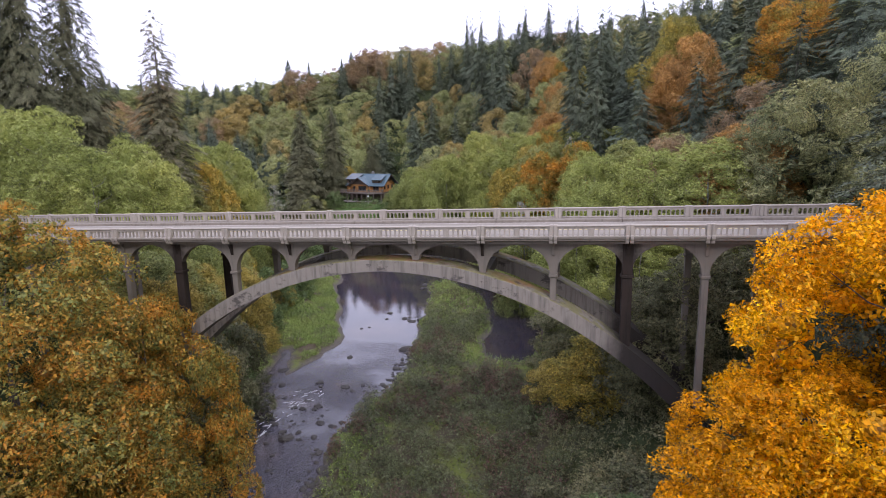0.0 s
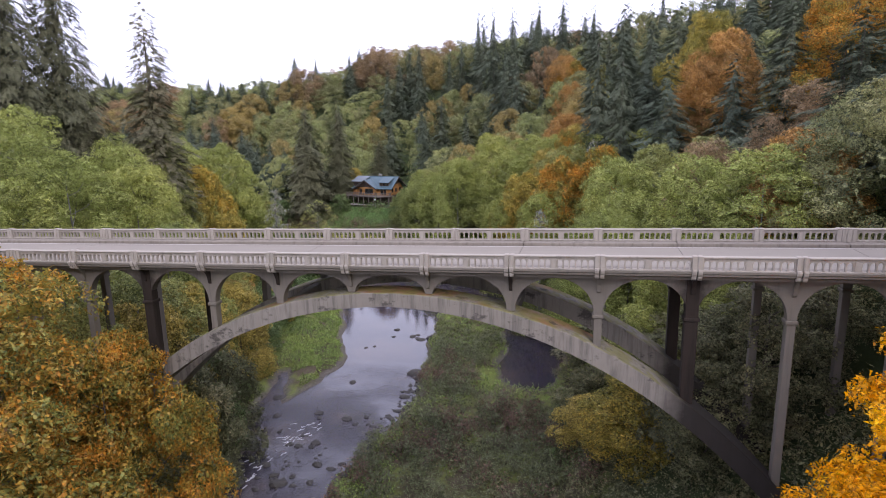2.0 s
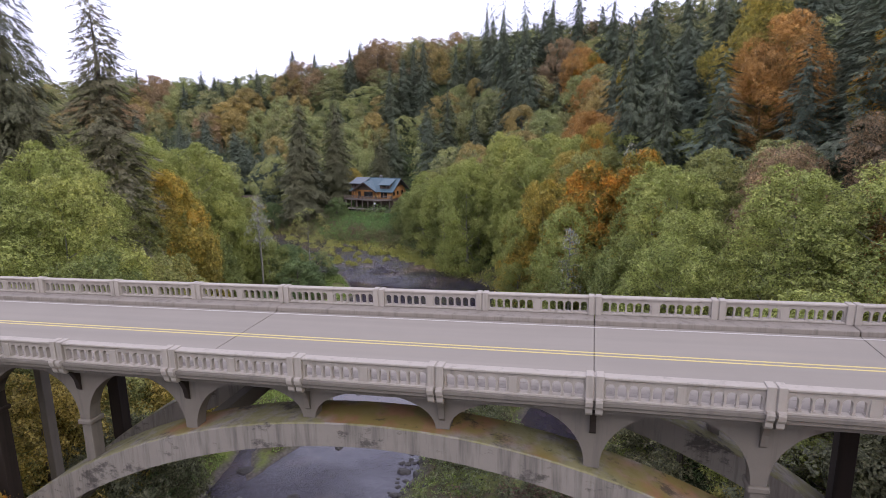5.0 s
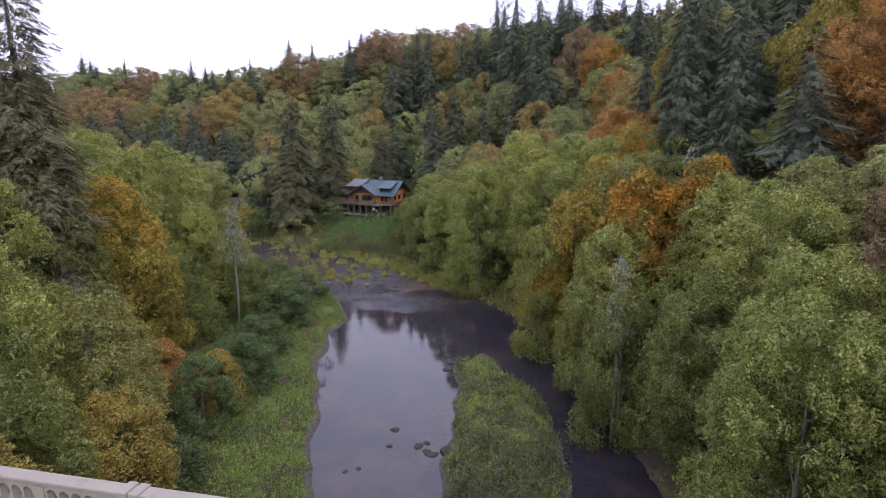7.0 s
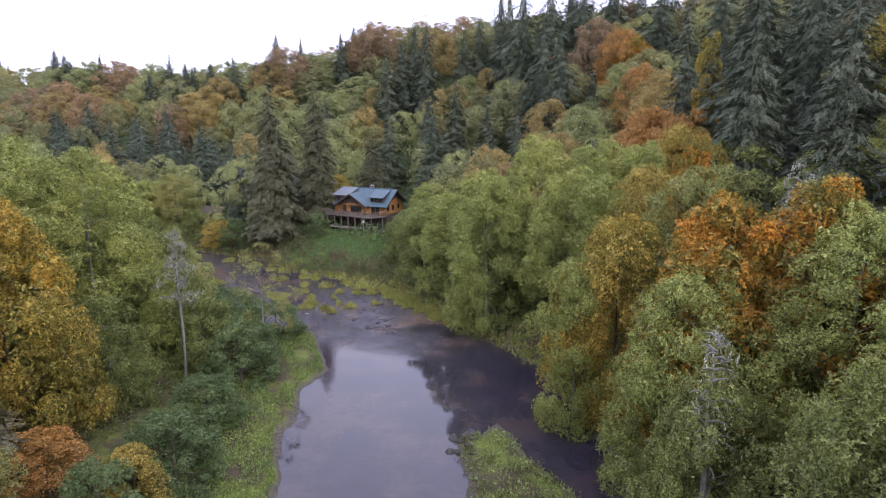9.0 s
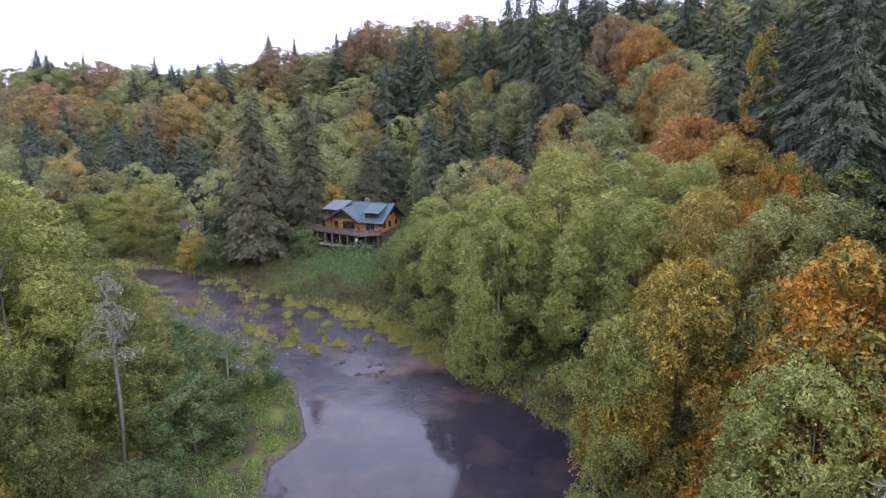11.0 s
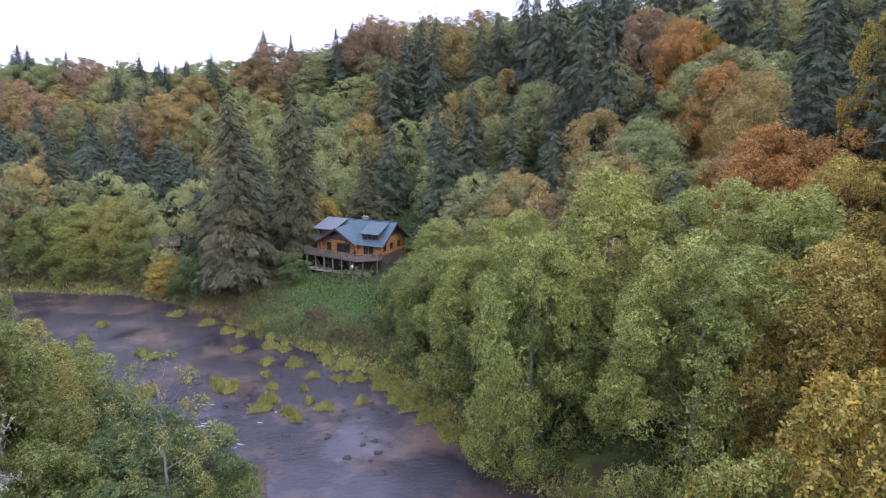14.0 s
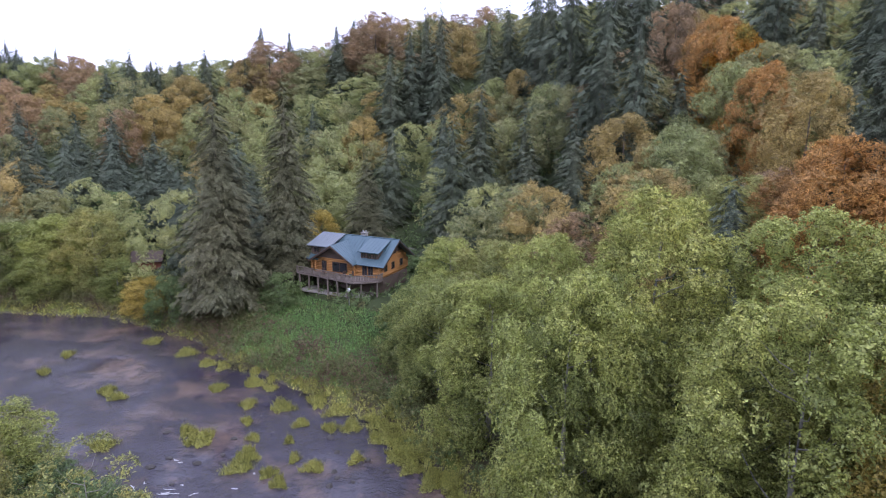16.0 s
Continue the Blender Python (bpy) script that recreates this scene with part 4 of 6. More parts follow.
def needled(rng, h, r, boughs, per, low=0.05, droop=0.35, ragged=0.25, power=0.8, fine=1.0):
    """A conifer's crown of many drooping boughs, thick with small sprays, all round the stem."""
    t = (np.arange(boughs) + rng.uniform(0, 1, boughs)) / boughs
    t = 1 - (1 - t) ** 0.62
    t = np.clip(t, 0, 0.992)
    a = np.arange(boughs) * 2.39996 + rng.uniform(-0.6, 0.6, boughs)
    bulge = 1 + 0.16 * np.sin(t * 17 + rng.uniform(0, 6)) * np.sin(a + rng.uniform(0, 6)) + 0.10 * np.sin(t * 41 + a * 2)
    reach = (r * (1 - t) ** power * np.clip((t + 0.10) / 0.16, 0.55, 1.0) * bulge * rng.uniform(1 - ragged * 1.5, 1.08, boughs)) + 0.12
    z = h * (low + (1 - low) * t)
    way = np.stack([np.cos(a), np.sin(a), np.zeros(boughs)], -1)
    side = np.stack([-np.sin(a), np.cos(a), np.zeros(boughs)], -1)
    n = np.maximum(3, (per * (0.35 + 0.85 * reach / r)).astype(int))
    i = np.repeat(np.arange(boughs), n)
    m = len(i)
    s = np.sqrt(rng.uniform(0.10, 1.0, m))
    L = reach[i]
    spread = rng.uniform(-1, 1, m) * 0.30 * L * (1.2 - 0.75 * s)
    p = way[i] * (s * L)[:, None] + side[i] * spread[:, None]
    p[:, 2] += z[i] + (0.20 * s - droop * s ** 2) * L - rng.uniform(0, 0.10, m) * L * 0.6
    face = np.array([0, 0, 1.0]) + way[i] * 0.6 + unit(rng, m) * 0.55
    along = way[i] * 0.75 + side[i] * (np.sign(spread) * 0.55)[:, None] + np.array([0, 0, -0.7]) + unit(rng, m) * 0.25
    size = (0.30 + 0.055 * L) * fine * rng.uniform(0.65, 1.35, m)
    return cards(p, face, along, size * 2.5, size * 0.95)


def cone_mass(rng, h, r, low):
    n, rings = 9, 7
    vs = []
    for k in range(rings + 1):
        t = k / rings
        for j in range(n):
            a = 2 * math.pi * j / n
            q = r * 0.36 * (1.04 - t) ** 0.8 * rng.uniform(0.6, 1.15) + 0.03
            vs.append((q * math.cos(a), q * math.sin(a), h * (low + (0.86 - low) * t)))
    fs = [q for k in range(rings) for j in range(n) for q in ((k * n + j, k * n + (j + 1) % n, (k + 1) * n + (j + 1) % n), (k * n + j, (k + 1) * n + (j + 1) % n, (k + 1) * n + j))]
    return np.array(vs), np.array(fs)


def join(*pieces):
    vs, fs, base = [], [], 0
    for v, f in pieces:
        vs.append(v)
        fs.append(f + base)
        base += len(v)
    return np.concatenate(vs), np.concatenate(fs)


def trunk_bm(rng, h, girth, limbs=(), lean=0.02):
    bm = bmesh.new()
    pts = [Vector((lean * h * math.sin(2.0 * t + 1) * t, lean * h * math.sin(3.1 * t) * t, h * t - 0.6)) for t in (0, 0.12, 0.3, 0.5, 0.72, 0.95)]
    tube(bm, pts, [girth * 1.35, girth, girth * 0.85, girth * 0.62, girth * 0.36, girth * 0.08], 8)
    for c in limbs:
        c = Vector(c)
        z = max(0.22 * h, c.z - 0.55 * math.hypot(c.x, c.y) - 0.05 * h)
        t = min(z / h, 0.9)
        s = Vector((lean * h * math.sin(2.0 * t + 1) * t, lean * h * math.sin(3.1 * t) * t, z))
        m = s.lerp(c, 0.5) + Vector((0, 0, -0.04 * h + 0.03 * h * rng.random()))
        g = girth * 0.32 * (1 - 0.5 * t)
        tube(bm, [s, m, c], [g, g * 0.65, g * 0.15], 5, False)
    return bm


KINDS = {}


def crown_mesh(name, outer, inner, leaf_mat):
    """Leaves or needles round the dense heart of a crown."""
    v, f = join(outer, inner)
    return mesh_of(name, v, f, [leaf_mat])


def broadleaf(key, leaf_mat, seeds, h, r, boughs, sprays, per, leaf, bark_mat, low=0.04, droop=0.0, girth=0.22, lump=1.0, tall=0.0, core=0.6, gaps=0.0, back=90, loose=0.0):
    """Some forms of one kind of broad-leaved tree, each a trunk mesh and a crown mesh."""
    forms = []
    for s in seeds:
        rng = np.random.default_rng(s)
        v, f, c, br = leafy(rng, h, r, boughs, sprays, per, leaf, low, droop, lump, tall, gaps, back, loose)
        crown = crown_mesh(key + "_crown", (v, f), inner_mass(rng, c, br, core), leaf_mat)
        trunk = bm_mesh(key + "_trunk", trunk_bm(rng, h * 0.9, girth, c[:: max(1, len(c) // 14)]), bark_mat, True)
        forms.append((trunk, crown))
    KINDS[key] = (forms, h, r)


def evergreen(key, leaf_mat, seeds, h, r, boughs, per, low=0.05, droop=0.35, ragged=0.25, power=0.8, girth=0.35, core=1.0, fine=1.0):
    forms = []
    for s in seeds:
        rng = np.random.default_rng(s)
        crown = crown_mesh(key + "_crown", needled(rng, h, r, boughs, per, low, droop, ragged, power, fine), cone_mass(rng, h, r * core, low + 0.04), leaf_mat)
        forms.append((bm_mesh(key + "_trunk", trunk_bm(rng, h * 0.97, girth, lean=0.004), BARK_DARK, True), crown))
    KINDS[key] = (forms, h, r)


broadleaf("alder", LEAF["alder"], (11, 12, 13), 17, 5.2, 46, 8, 38, 0.24, BARK_PALE)
broadleaf("willow", LEAF["alder_blue"], (21, 22), 14, 5.0, 44, 8, 40, 0.23, BARK_PALE, droop=0.6)
broadleaf("lime_alder", LEAF["yellowgreen"], (31, 32), 16, 5.2, 46, 8, 40, 0.25, BARK_PALE)
broadleaf("ochre_maple", LEAF["ochre"], (41, 42), 16, 5.5, 44, 8, 38, 0.27, BARK_DARK, droop=0.2)
broadleaf("rust_maple", LEAF["rust"], (51, 52), 16, 5.5, 44, 8, 38, 0.27, BARK_DARK, droop=0.2)
broadleaf("mixed_maple", LEAF["mixed"], (61, 62), 20, 8.0, 84, 11, 64, 0.225, BARK_DARK, droop=0.3, girth=0.35, lump=0.80, core=0.55, back=40, loose=1.0, gaps=0.12)
broadleaf("gold_maple", LEAF["gold"], (71,), 18, 7.5, 84, 11, 74, 0.215, BARK_DARK, droop=0.3, girth=0.35, lump=0.80, core=0.55, back=40, loose=1.0, gaps=0.10)
broadleaf("tall_slim_maple", LEAF["olive_gold"], (76,), 14, 3.4, 30, 7, 34, 0.28, BARK_DARK, tall=0.8, loose=0.7)
broadleaf("olive_maple", LEAF["olive_gold"], (74, 75), 15, 5.2, 50, 9, 40, 0.27, BARK_DARK, droop=0.35, loose=0.7)
broadleaf("small_gold_maple", LEAF["mixed"], (72, 73), 14, 4.8, 44, 8, 40, 0.26, BARK_DARK, droop=0.2)
broadleaf("dark_shrub", LEAF["evergreen"], (83, 84), 8, 3.6, 28, 7, 18, 0.26, BARK_DARK, back=56)
broadleaf("bush_tree", LEAF["greenbush"], (81, 82), 8, 3.6, 28, 7, 22, 0.23, BARK_DARK, back=60)
broadleaf("airy_alder", LEAF["yellowgreen"], (33,), 14, 3.8, 34, 5, 30, 0.19, BARK_PALE, low=0.30, lump=0.9, girth=0.16, core=0.15, gaps=0.25, back=8)
evergreen("fir", LEAF["conifer"], (91, 92, 93), 27, 6.0, 440, 27, low=0.05, ragged=0.32, power=0.74, fine=0.74)
evergreen("near_fir", LEAF["conifer"], (90,), 27, 6.0, 800, 48, low=0.04, ragged=0.3, power=0.7, fine=0.42)
evergreen("blue_fir", LEAF["conifer_blue"], (94, 95), 27, 6.0, 440, 27, low=0.03, ragged=0.32, power=0.74, fine=0.74)
evergreen("spruce", LEAF["cedar"], (96, 97), 28, 6.0, 760, 36, low=0.08, droop=0.5, ragged=0.32, power=0.66, girth=0.45, fine=0.58, core=0.9)
evergreen("column_cedar", LEAF["thin_cedar"], (98,), 40, 4.6, 1100, 30, low=0.06, droop=0.45, ragged=0.3, power=0.40, girth=0.45, fine=0.62, core=0.35)

LABELS = {
    "alder": ("alder_tree", "green red alder tree with dense small leaves", "tree"),
    "willow": ("willow_tree", "grey-green willow with drooping leafy boughs", "tree"),
    "lime_alder": ("maple_tree", "maple with yellow-green leaves beginning to turn", "tree"),
    "airy_alder": ("alder_tree", "thin young alder with sparse yellow-green leaves on the bank", "tree"),
    "ochre_maple": ("maple_tree", "ochre and brown autumn maple tree", "tree"),
    "rust_maple": ("maple_tree", "rust-orange autumn maple on a wooded slope", "tree"),
    "mixed_maple": ("maple_tree", "large bigleaf maple turning green, orange and gold", "tree"),
    "gold_maple": ("maple_tree", "large golden yellow autumn maple by the bridge", "tree"),
    "small_gold_maple": ("maple_tree", "autumn maple turning orange and gold among greener trees", "tree"),
    "tall_slim_maple": ("maple_tree", "slender turning maple standing tall among dark firs", "tree"),
    "olive_maple": ("maple_tree", "bigleaf maple in olive, gold and orange leaf", "tree"),
    "bush_tree": ("shrub", "dense dark green riverside shrub", "shrub"),
    "dark_shrub": ("shrub", "dark evergreen shrub in the shade of the bridge", "shrub"),
    "fir": ("fir_tree", "tall dark green fir tree on a slope", "tree"),
    "near_fir": ("fir_tree", "dense dark green fir hung with moss beside the bridge", "tree"),
    "blue_fir": ("fir_tree", "tall blue-green fir tree on a slope", "tree"),
    "spruce": ("spruce_tree", "tall spruce with drooping mossy grey-green boughs", "tree"),
    "column_cedar": ("conifer_tree", "very tall narrow conifer with a thin ragged top", "tree"),
}
COUNT = {}


def plant(key, x, y, top, r=None, turn=None):
    """One tree with its foot on the ground and its top at the given height."""
    forms, h0, r0 = KINDS[key]
    k = COUNT[key] = COUNT.get(key, -1) + 1
    trunk, crown = forms[k % len(forms)]
    z = ground_at(x, y)
    h = max(top - z, 2.0)
    name, label, cat = LABELS[key]
    s = 1.12 * (r or r0 * h / h0) / r0
    a = turn if turn is not None else (k * 137.5 + 31 * x) % 360
    root = thing(name, label, cat, pose(x, y, z, 0, 0, a) @ Matrix.Diagonal((s, s, h / h0, 1)), group=name.replace("_", " ") + "s of the valley")
    part("trunk", trunk, None, root)
    part("crown", crown, None, root)
    return root


# foreground, on the near banks below the bridge
plant("gold_maple", 25.0, -9.4, 3.9, 5.6, 20)
plant("gold_maple", 20.6, -10.0, -4.4, 4.2, 200)
plant("bush_tree", 13.6, -9.5, -12.5, 3.4)
plant("mixed_maple", -24.5, -9.0, 2.6, 8.2, 0)
plant("mixed_maple", -18.5, -3.6, -4.2, 4.6, 140)
plant("mixed_maple", -22.0, -17.0, -6.5, 6.0, 250)
plant("near_fir", 28.0, -3.0, 18.0, 5.0)
# under and beside the bridge
for key, x, y, top, r in (("dark_shrub", -22.6, 4.0, -11.0, 3.2), ("dark_shrub", -22.4, 8.0, -11.5, 4.0), ("dark_shrub", -24.2, 12.8, -11.0, 4.0), ("dark_shrub", -19.8, 3.2, -15.5, 2.6), ("dark_shrub", -20.8, 0.0, -14.5, 2.8), ("ochre_maple", -27.0, 10.0, -7.0, 4.0), ("lime_alder", -29.0, 5.0, -6.0, 4.2), ("lime_alder", -31.0, 14.0, -5.5, 5.0), ("bush_tree", -25.5, 14.5, -12.5, 3.4)):
    plant(key, x, y, top, r)
for x, y, top, r in ((17.0, 8.0, -7.5, 4.0), (16.5, 14.0, -6.5, 4.5), (9.5, -3.5, -16.0, 3.0), (14.0, -5.0, -13.0, 3.5), (20.0, 10.0, -3.5, 4.5), (24.5, 14.0, -1.5, 4.5)):
    plant("dark_shrub", x, y, top, r)
plant("olive_maple", 12.8, 12.5, -11.0, 3.4)
plant("ochre_maple", 9.4, 18.0, -15.8, 2.6)
# west bank above the bridge
for key, x, y, top, r in (
        ("alder", -51, 22, 9.5, 6.5), ("alder", -42, 19, 4.8, 5.6), ("alder", -40, 26, 3.4, 5.2), ("alder", -60, 26, 10, 7), ("alder", -49, 33, 5.5, 6), ("willow", -34, 22, -2.5, 4.6),
        ("lime_alder", -38.2, 36, -6, 4.4), ("olive_maple", -51.4, 52.6, 1.2, 5.2), ("lime_alder", -50.6, 43.6, 2.6, 4.6), ("bush_tree", -36, 45, -14.5, 3.0), ("alder", -52, 43, 3.5, 5.5), ("alder", -60, 57, 5.0, 7), ("alder", -57, 68, 4.0, 6.5), ("alder", -66, 66, 6.0, 6.5),
        ("willow", -50.5, 62, -9.5, 3.6), ("willow", -56, 77, -5.5, 4.6), ("willow", -49, 74, -12.5, 3.6), ("willow", -64, 80, -3.0, 5.5), ("alder", -74, 84, -1.0, 6), ("alder", -72, 74, 3.0, 6),
        ("airy_alder", -44.2, 80, -7.6, 3.2), ("bush_tree", -48, 80, -14.5, 4.0), ("bush_tree", -52, 86, -16.0, 3.8), ("bush_tree", -56.5, 86.5, -15.5, 4.0), ("bush_tree", -44, 75.5, -15.5, 3.4), ("alder", -61, 87.5, -11.5, 4.2), ("lime_alder", -58, 81, -7.0, 4.4), ("rust_maple", -43.5, 48.0, -15.0, 3.0), ("bush_tree", -39.5, 55.5, -17.0, 2.8), ("bush_tree", -42.5, 72, -15.5, 3.4), ("bush_tree", -40, 62, -16.5, 3.2), ("bush_tree", -46, 86, -17.0, 3.2),
        ("bush_tree", -33, 34, -16.0, 3.2), ("bush_tree", -36.5, 53, -15.5, 3.0),
        ("ochre_maple", -31.5, 30, -11, 3.6), ("ochre_maple", -36.5, 48.5, -15.6, 2.2), ("ochre_maple", -30, 17.5, -7.5, 4.4),
        ("spruce", -73, 43, 46, 8.4), ("spruce", -80, 41, 50, 9.0), ("spruce", -69.8, 48.5, 40, 8.0), ("fir", -84, 50, 42, 9), ("column_cedar", -51.0, 44.0, 23.8, 5.2),
        ("alder", -82, 70, 6, 7)):
    plant(key, x, y, top, r)
# east bank above the bridge
for key, x, y, top, r in (
        ("alder", 22.5, 24.7, 4.6, 5.4), ("alder", 18.4, 31.5, 3.8, 5.0), ("rust_maple", 27.0, 28.5, 6.0, 5), ("alder", 10.4, 31.0, -1.8, 4.2), ("alder", 12.6, 47.4, 2.2, 5.2), ("willow", 9.0, 46.4, -4.4, 4.4), ("willow", 2.6, 53.5, -8.0, 3.6),
        ("alder", 13.0, 38, -0.5, 4.6), ("dark_shrub", 11.0, 25, -11.0, 4.4), ("alder", 16.5, 20, -2.6, 4.6), ("lime_alder", 17, 54, 3.5, 5),
        ("small_gold_maple", 10.2, 63.3, 3.4, 4.8), ("small_gold_maple", 4.6, 64.6, 1.6, 4.9), ("alder", 11.5, 58.5, 1.8, 4.6), ("alder", 2.0, 60.8, -3.2, 4.6), ("olive_maple", -2.6, 73.2, -1.6, 4.6), ("alder", -6.2, 73.0, -6.0, 3.6),
        ("small_gold_maple", 0.6, 67.2, -9.0, 3.0), ("alder", 15.8, 74, 5.2, 5.2), ("lime_alder", 4.5, 75.8, 2.8, 5.0), ("alder", 9.0, 84, 5.0, 5.2), ("ochre_maple", 0.8, 86.8, 1.8, 5.2), ("alder", -6.6, 89.8, 1.2, 5.6),
        ("alder", -12.8, 105, 4.4, 6.4), ("alder", -19.0, 97, -0.4, 5.2), ("willow", -17.5, 101, -1.5, 5.0), ("alder", -26.5, 107.5, -4.5, 5.2), ("willow", -33.5, 116, -7.0, 4.6), ("willow", -37.5, 121, -9.5, 4.2), ("alder", -22, 113.5, -1.2, 5.2), ("lime_alder", -29, 122, -4.0, 5.0), ("alder", -36, 130, -5.5, 4.6),
        ("alder", -4.0, 100, 4.0, 5.6), ("alder", 0.5, 96, 4.0, 5), ("rust_maple", 2.6, 120.5, 7.0, 5.6), ("rust_maple", 8.5, 113, 8.2, 5.4), ("lime_alder", -4.0, 125, 4.0, 5.2), ("ochre_maple", 6.0, 103, 6.2, 5.0),
        ("rust_maple", 28.5, 76, 20.5, 5.8), ("olive_maple", 27.6, 84, 24.5, 5.8), ("rust_maple", 25.6, 74.0, 16.0, 4.6), ("mixed_maple", 38, 54, 21.5, 7.0), ("lime_alder", 23, 78, 9.5, 5.0),
        ("mixed_maple", 4.7, 80.1, 5.4, 3.0), ("tall_slim_maple", 10.2, 113.8, 19.4, 2.3), ("rust_maple", 0.0, 170, 27.0, 5.5), ("small_gold_maple", 2.6, 168, 25.0, 4.2), ("rust_maple", 3.0, 149, 17.5, 4.5)):
    plant(key, x, y, top, r)
# round the house
for key, x, y, top, r in (
        ("spruce", -71.0, 132.0, 14.0, 6.4), ("spruce", -65.5, 142, 14.5, 5.6), ("spruce", -76.5, 141, 8.0, 5.6), ("spruce", -57.5, 156, 2.6, 5.2), ("ochre_maple", -66.5, 156, -7.0, 3.4), ("bush_tree", -50, 152, -11.5, 2.8), ("fir", -43, 160, 11, 5.6), ("fir", -40, 170, 17, 5.6),
        ("lime_alder", -100.5, 138.7, -6.0, 4.4), ("bush_tree", -112.5, 157, -5.5, 5.6), ("lime_alder", -109, 142.5, -9.0, 4.0), ("alder", -108, 139, -7.5, 5.0), ("willow", -114, 137, -8.5, 5.2), ("willow", -107, 135, -12.5, 4), ("willow", -95, 137.5, -14, 3.6), ("ochre_maple", -86, 133.5, -15.5, 3.4),
        ("bush_tree", -80, 131.5, -14.4, 2.8), ("bush_tree", -62.4, 133.6, -13.0, 2.6), ("bush_tree", -44, 150, -12.5, 2.6), ("bush_tree", -41.5, 127.5, -14.0, 2.8),
        ("fir", -90.0, 150, -4.0, 4.6), ("blue_fir", -97, 157, 2.0, 5.0), ("blue_fir", -107, 160, 3.5, 5.2), ("fir", -80, 156, 2.0, 5), ("blue_fir", -88, 164, 6, 5.2), ("fir", -116, 156, 4, 5.2), ("fir", -126, 150, 6, 5.5)):
    plant(key, x, y, top, r)

# ---- the far woods: one mass of real trees for each kind ----
def low_conifer(rng, h, r):
    return needled(rng, h, r, 210, 13, 0.02, 0.36, 0.4, 0.74, 1.2), cone_mass(rng, h, r * 1.1, 0.04)


def fine_conifer(rng, h, r):
    return needled(rng, h, r, 330, 20, 0.02, 0.38, 0.4, 0.74, 0.86), cone_mass(rng, h, r * 1.1, 0.04)


def low_broadleaf(rng, h, r):
    v, f, c, br = leafy(rng, h, r, 30, 5, 12, 0.48, back=22)
    return (v, f), inner_mass(rng, c[::2], br[::2], 0.68)


def fine_broadleaf(rng, h, r):
    v, f, c, br = leafy(rng, h, r, 38, 6, 21, 0.34, back=44)
    return (v, f), inner_mass(rng, c, br, 0.66)


wood_rng = np.random.default_rng(5)
WOODS = {
    "fir_woods": (LEAF["conifer"], [low_conifer(wood_rng, 25, 6.6) for _ in range(3)], "dark green fir woods on the hillside"),
    "blue_fir_woods": (LEAF["conifer_blue"], [low_conifer(wood_rng, 25, 6.8) for _ in range(3)], "blue-green fir woods on the hillside"),
    "alder_woods": (LEAF["hill_alder"], [low_broadleaf(wood_rng, 15, 6.2) for _ in range(3)], "green broadleaf woods on the hillside"),
    "yellowing_woods": (LEAF["hill_lime"], [low_broadleaf(wood_rng, 15, 6.2) for _ in range(3)], "yellowing broadleaf woods on the hillside"),
    "ochre_woods": (LEAF["hill_ochre"], [low_broadleaf(wood_rng, 15, 6.2) for _ in range(2)], "ochre autumn woods on the hillside"),
    "rust_woods": (LEAF["hill_rust"], [low_broadleaf(wood_rng, 15, 6.2) for _ in range(2)], "rust-orange autumn woods on the hillside"),
}
FINE = {k: [fine_conifer(wood_rng, 25, 6.6) if "fir" in k else fine_broadleaf(wood_rng, 15, 5.8) for _ in range(2)] for k in WOODS}
HILL = {"hill_fir": ("fir_woods", "fir_tree", "tall dark fir standing out on the wooded hillside"),
        "hill_blue_fir": ("blue_fir_woods", "fir_tree", "blue-green fir in a dense stand below the hill"),
        "hill_alder": ("alder_woods", "alder_tree", "rounded green alder on the wooded hillside"),
        "hill_lime": ("yellowing_woods", "maple_tree", "yellow-green maple on the wooded hillside"),
        "hill_gold": ("ochre_woods", "maple_tree", "golden autumn maple on the wooded hillside"),
        "hill_rust": ("rust_woods", "maple_tree", "rust-red autumn maple on the wooded hillside")}
for key, (wood, name, label) in HILL.items():
    fir = "fir" in key
    forms = []
    for k, (outer, inner) in enumerate(FINE[wood]):
        stem = bm_mesh(key + "_trunk", trunk_bm(np.random.default_rng(k), (25 if fir else 15) * 0.9, 0.3, lean=0.006), BARK_DARK, True)
        forms.append((stem, crown_mesh(key + "_crown", outer, inner, WOODS[wood][0])))
    KINDS[key] = (forms, 25 if fir else 15, 6.6 if fir else 5.8)
    LABELS[key] = (name, label, "tree")
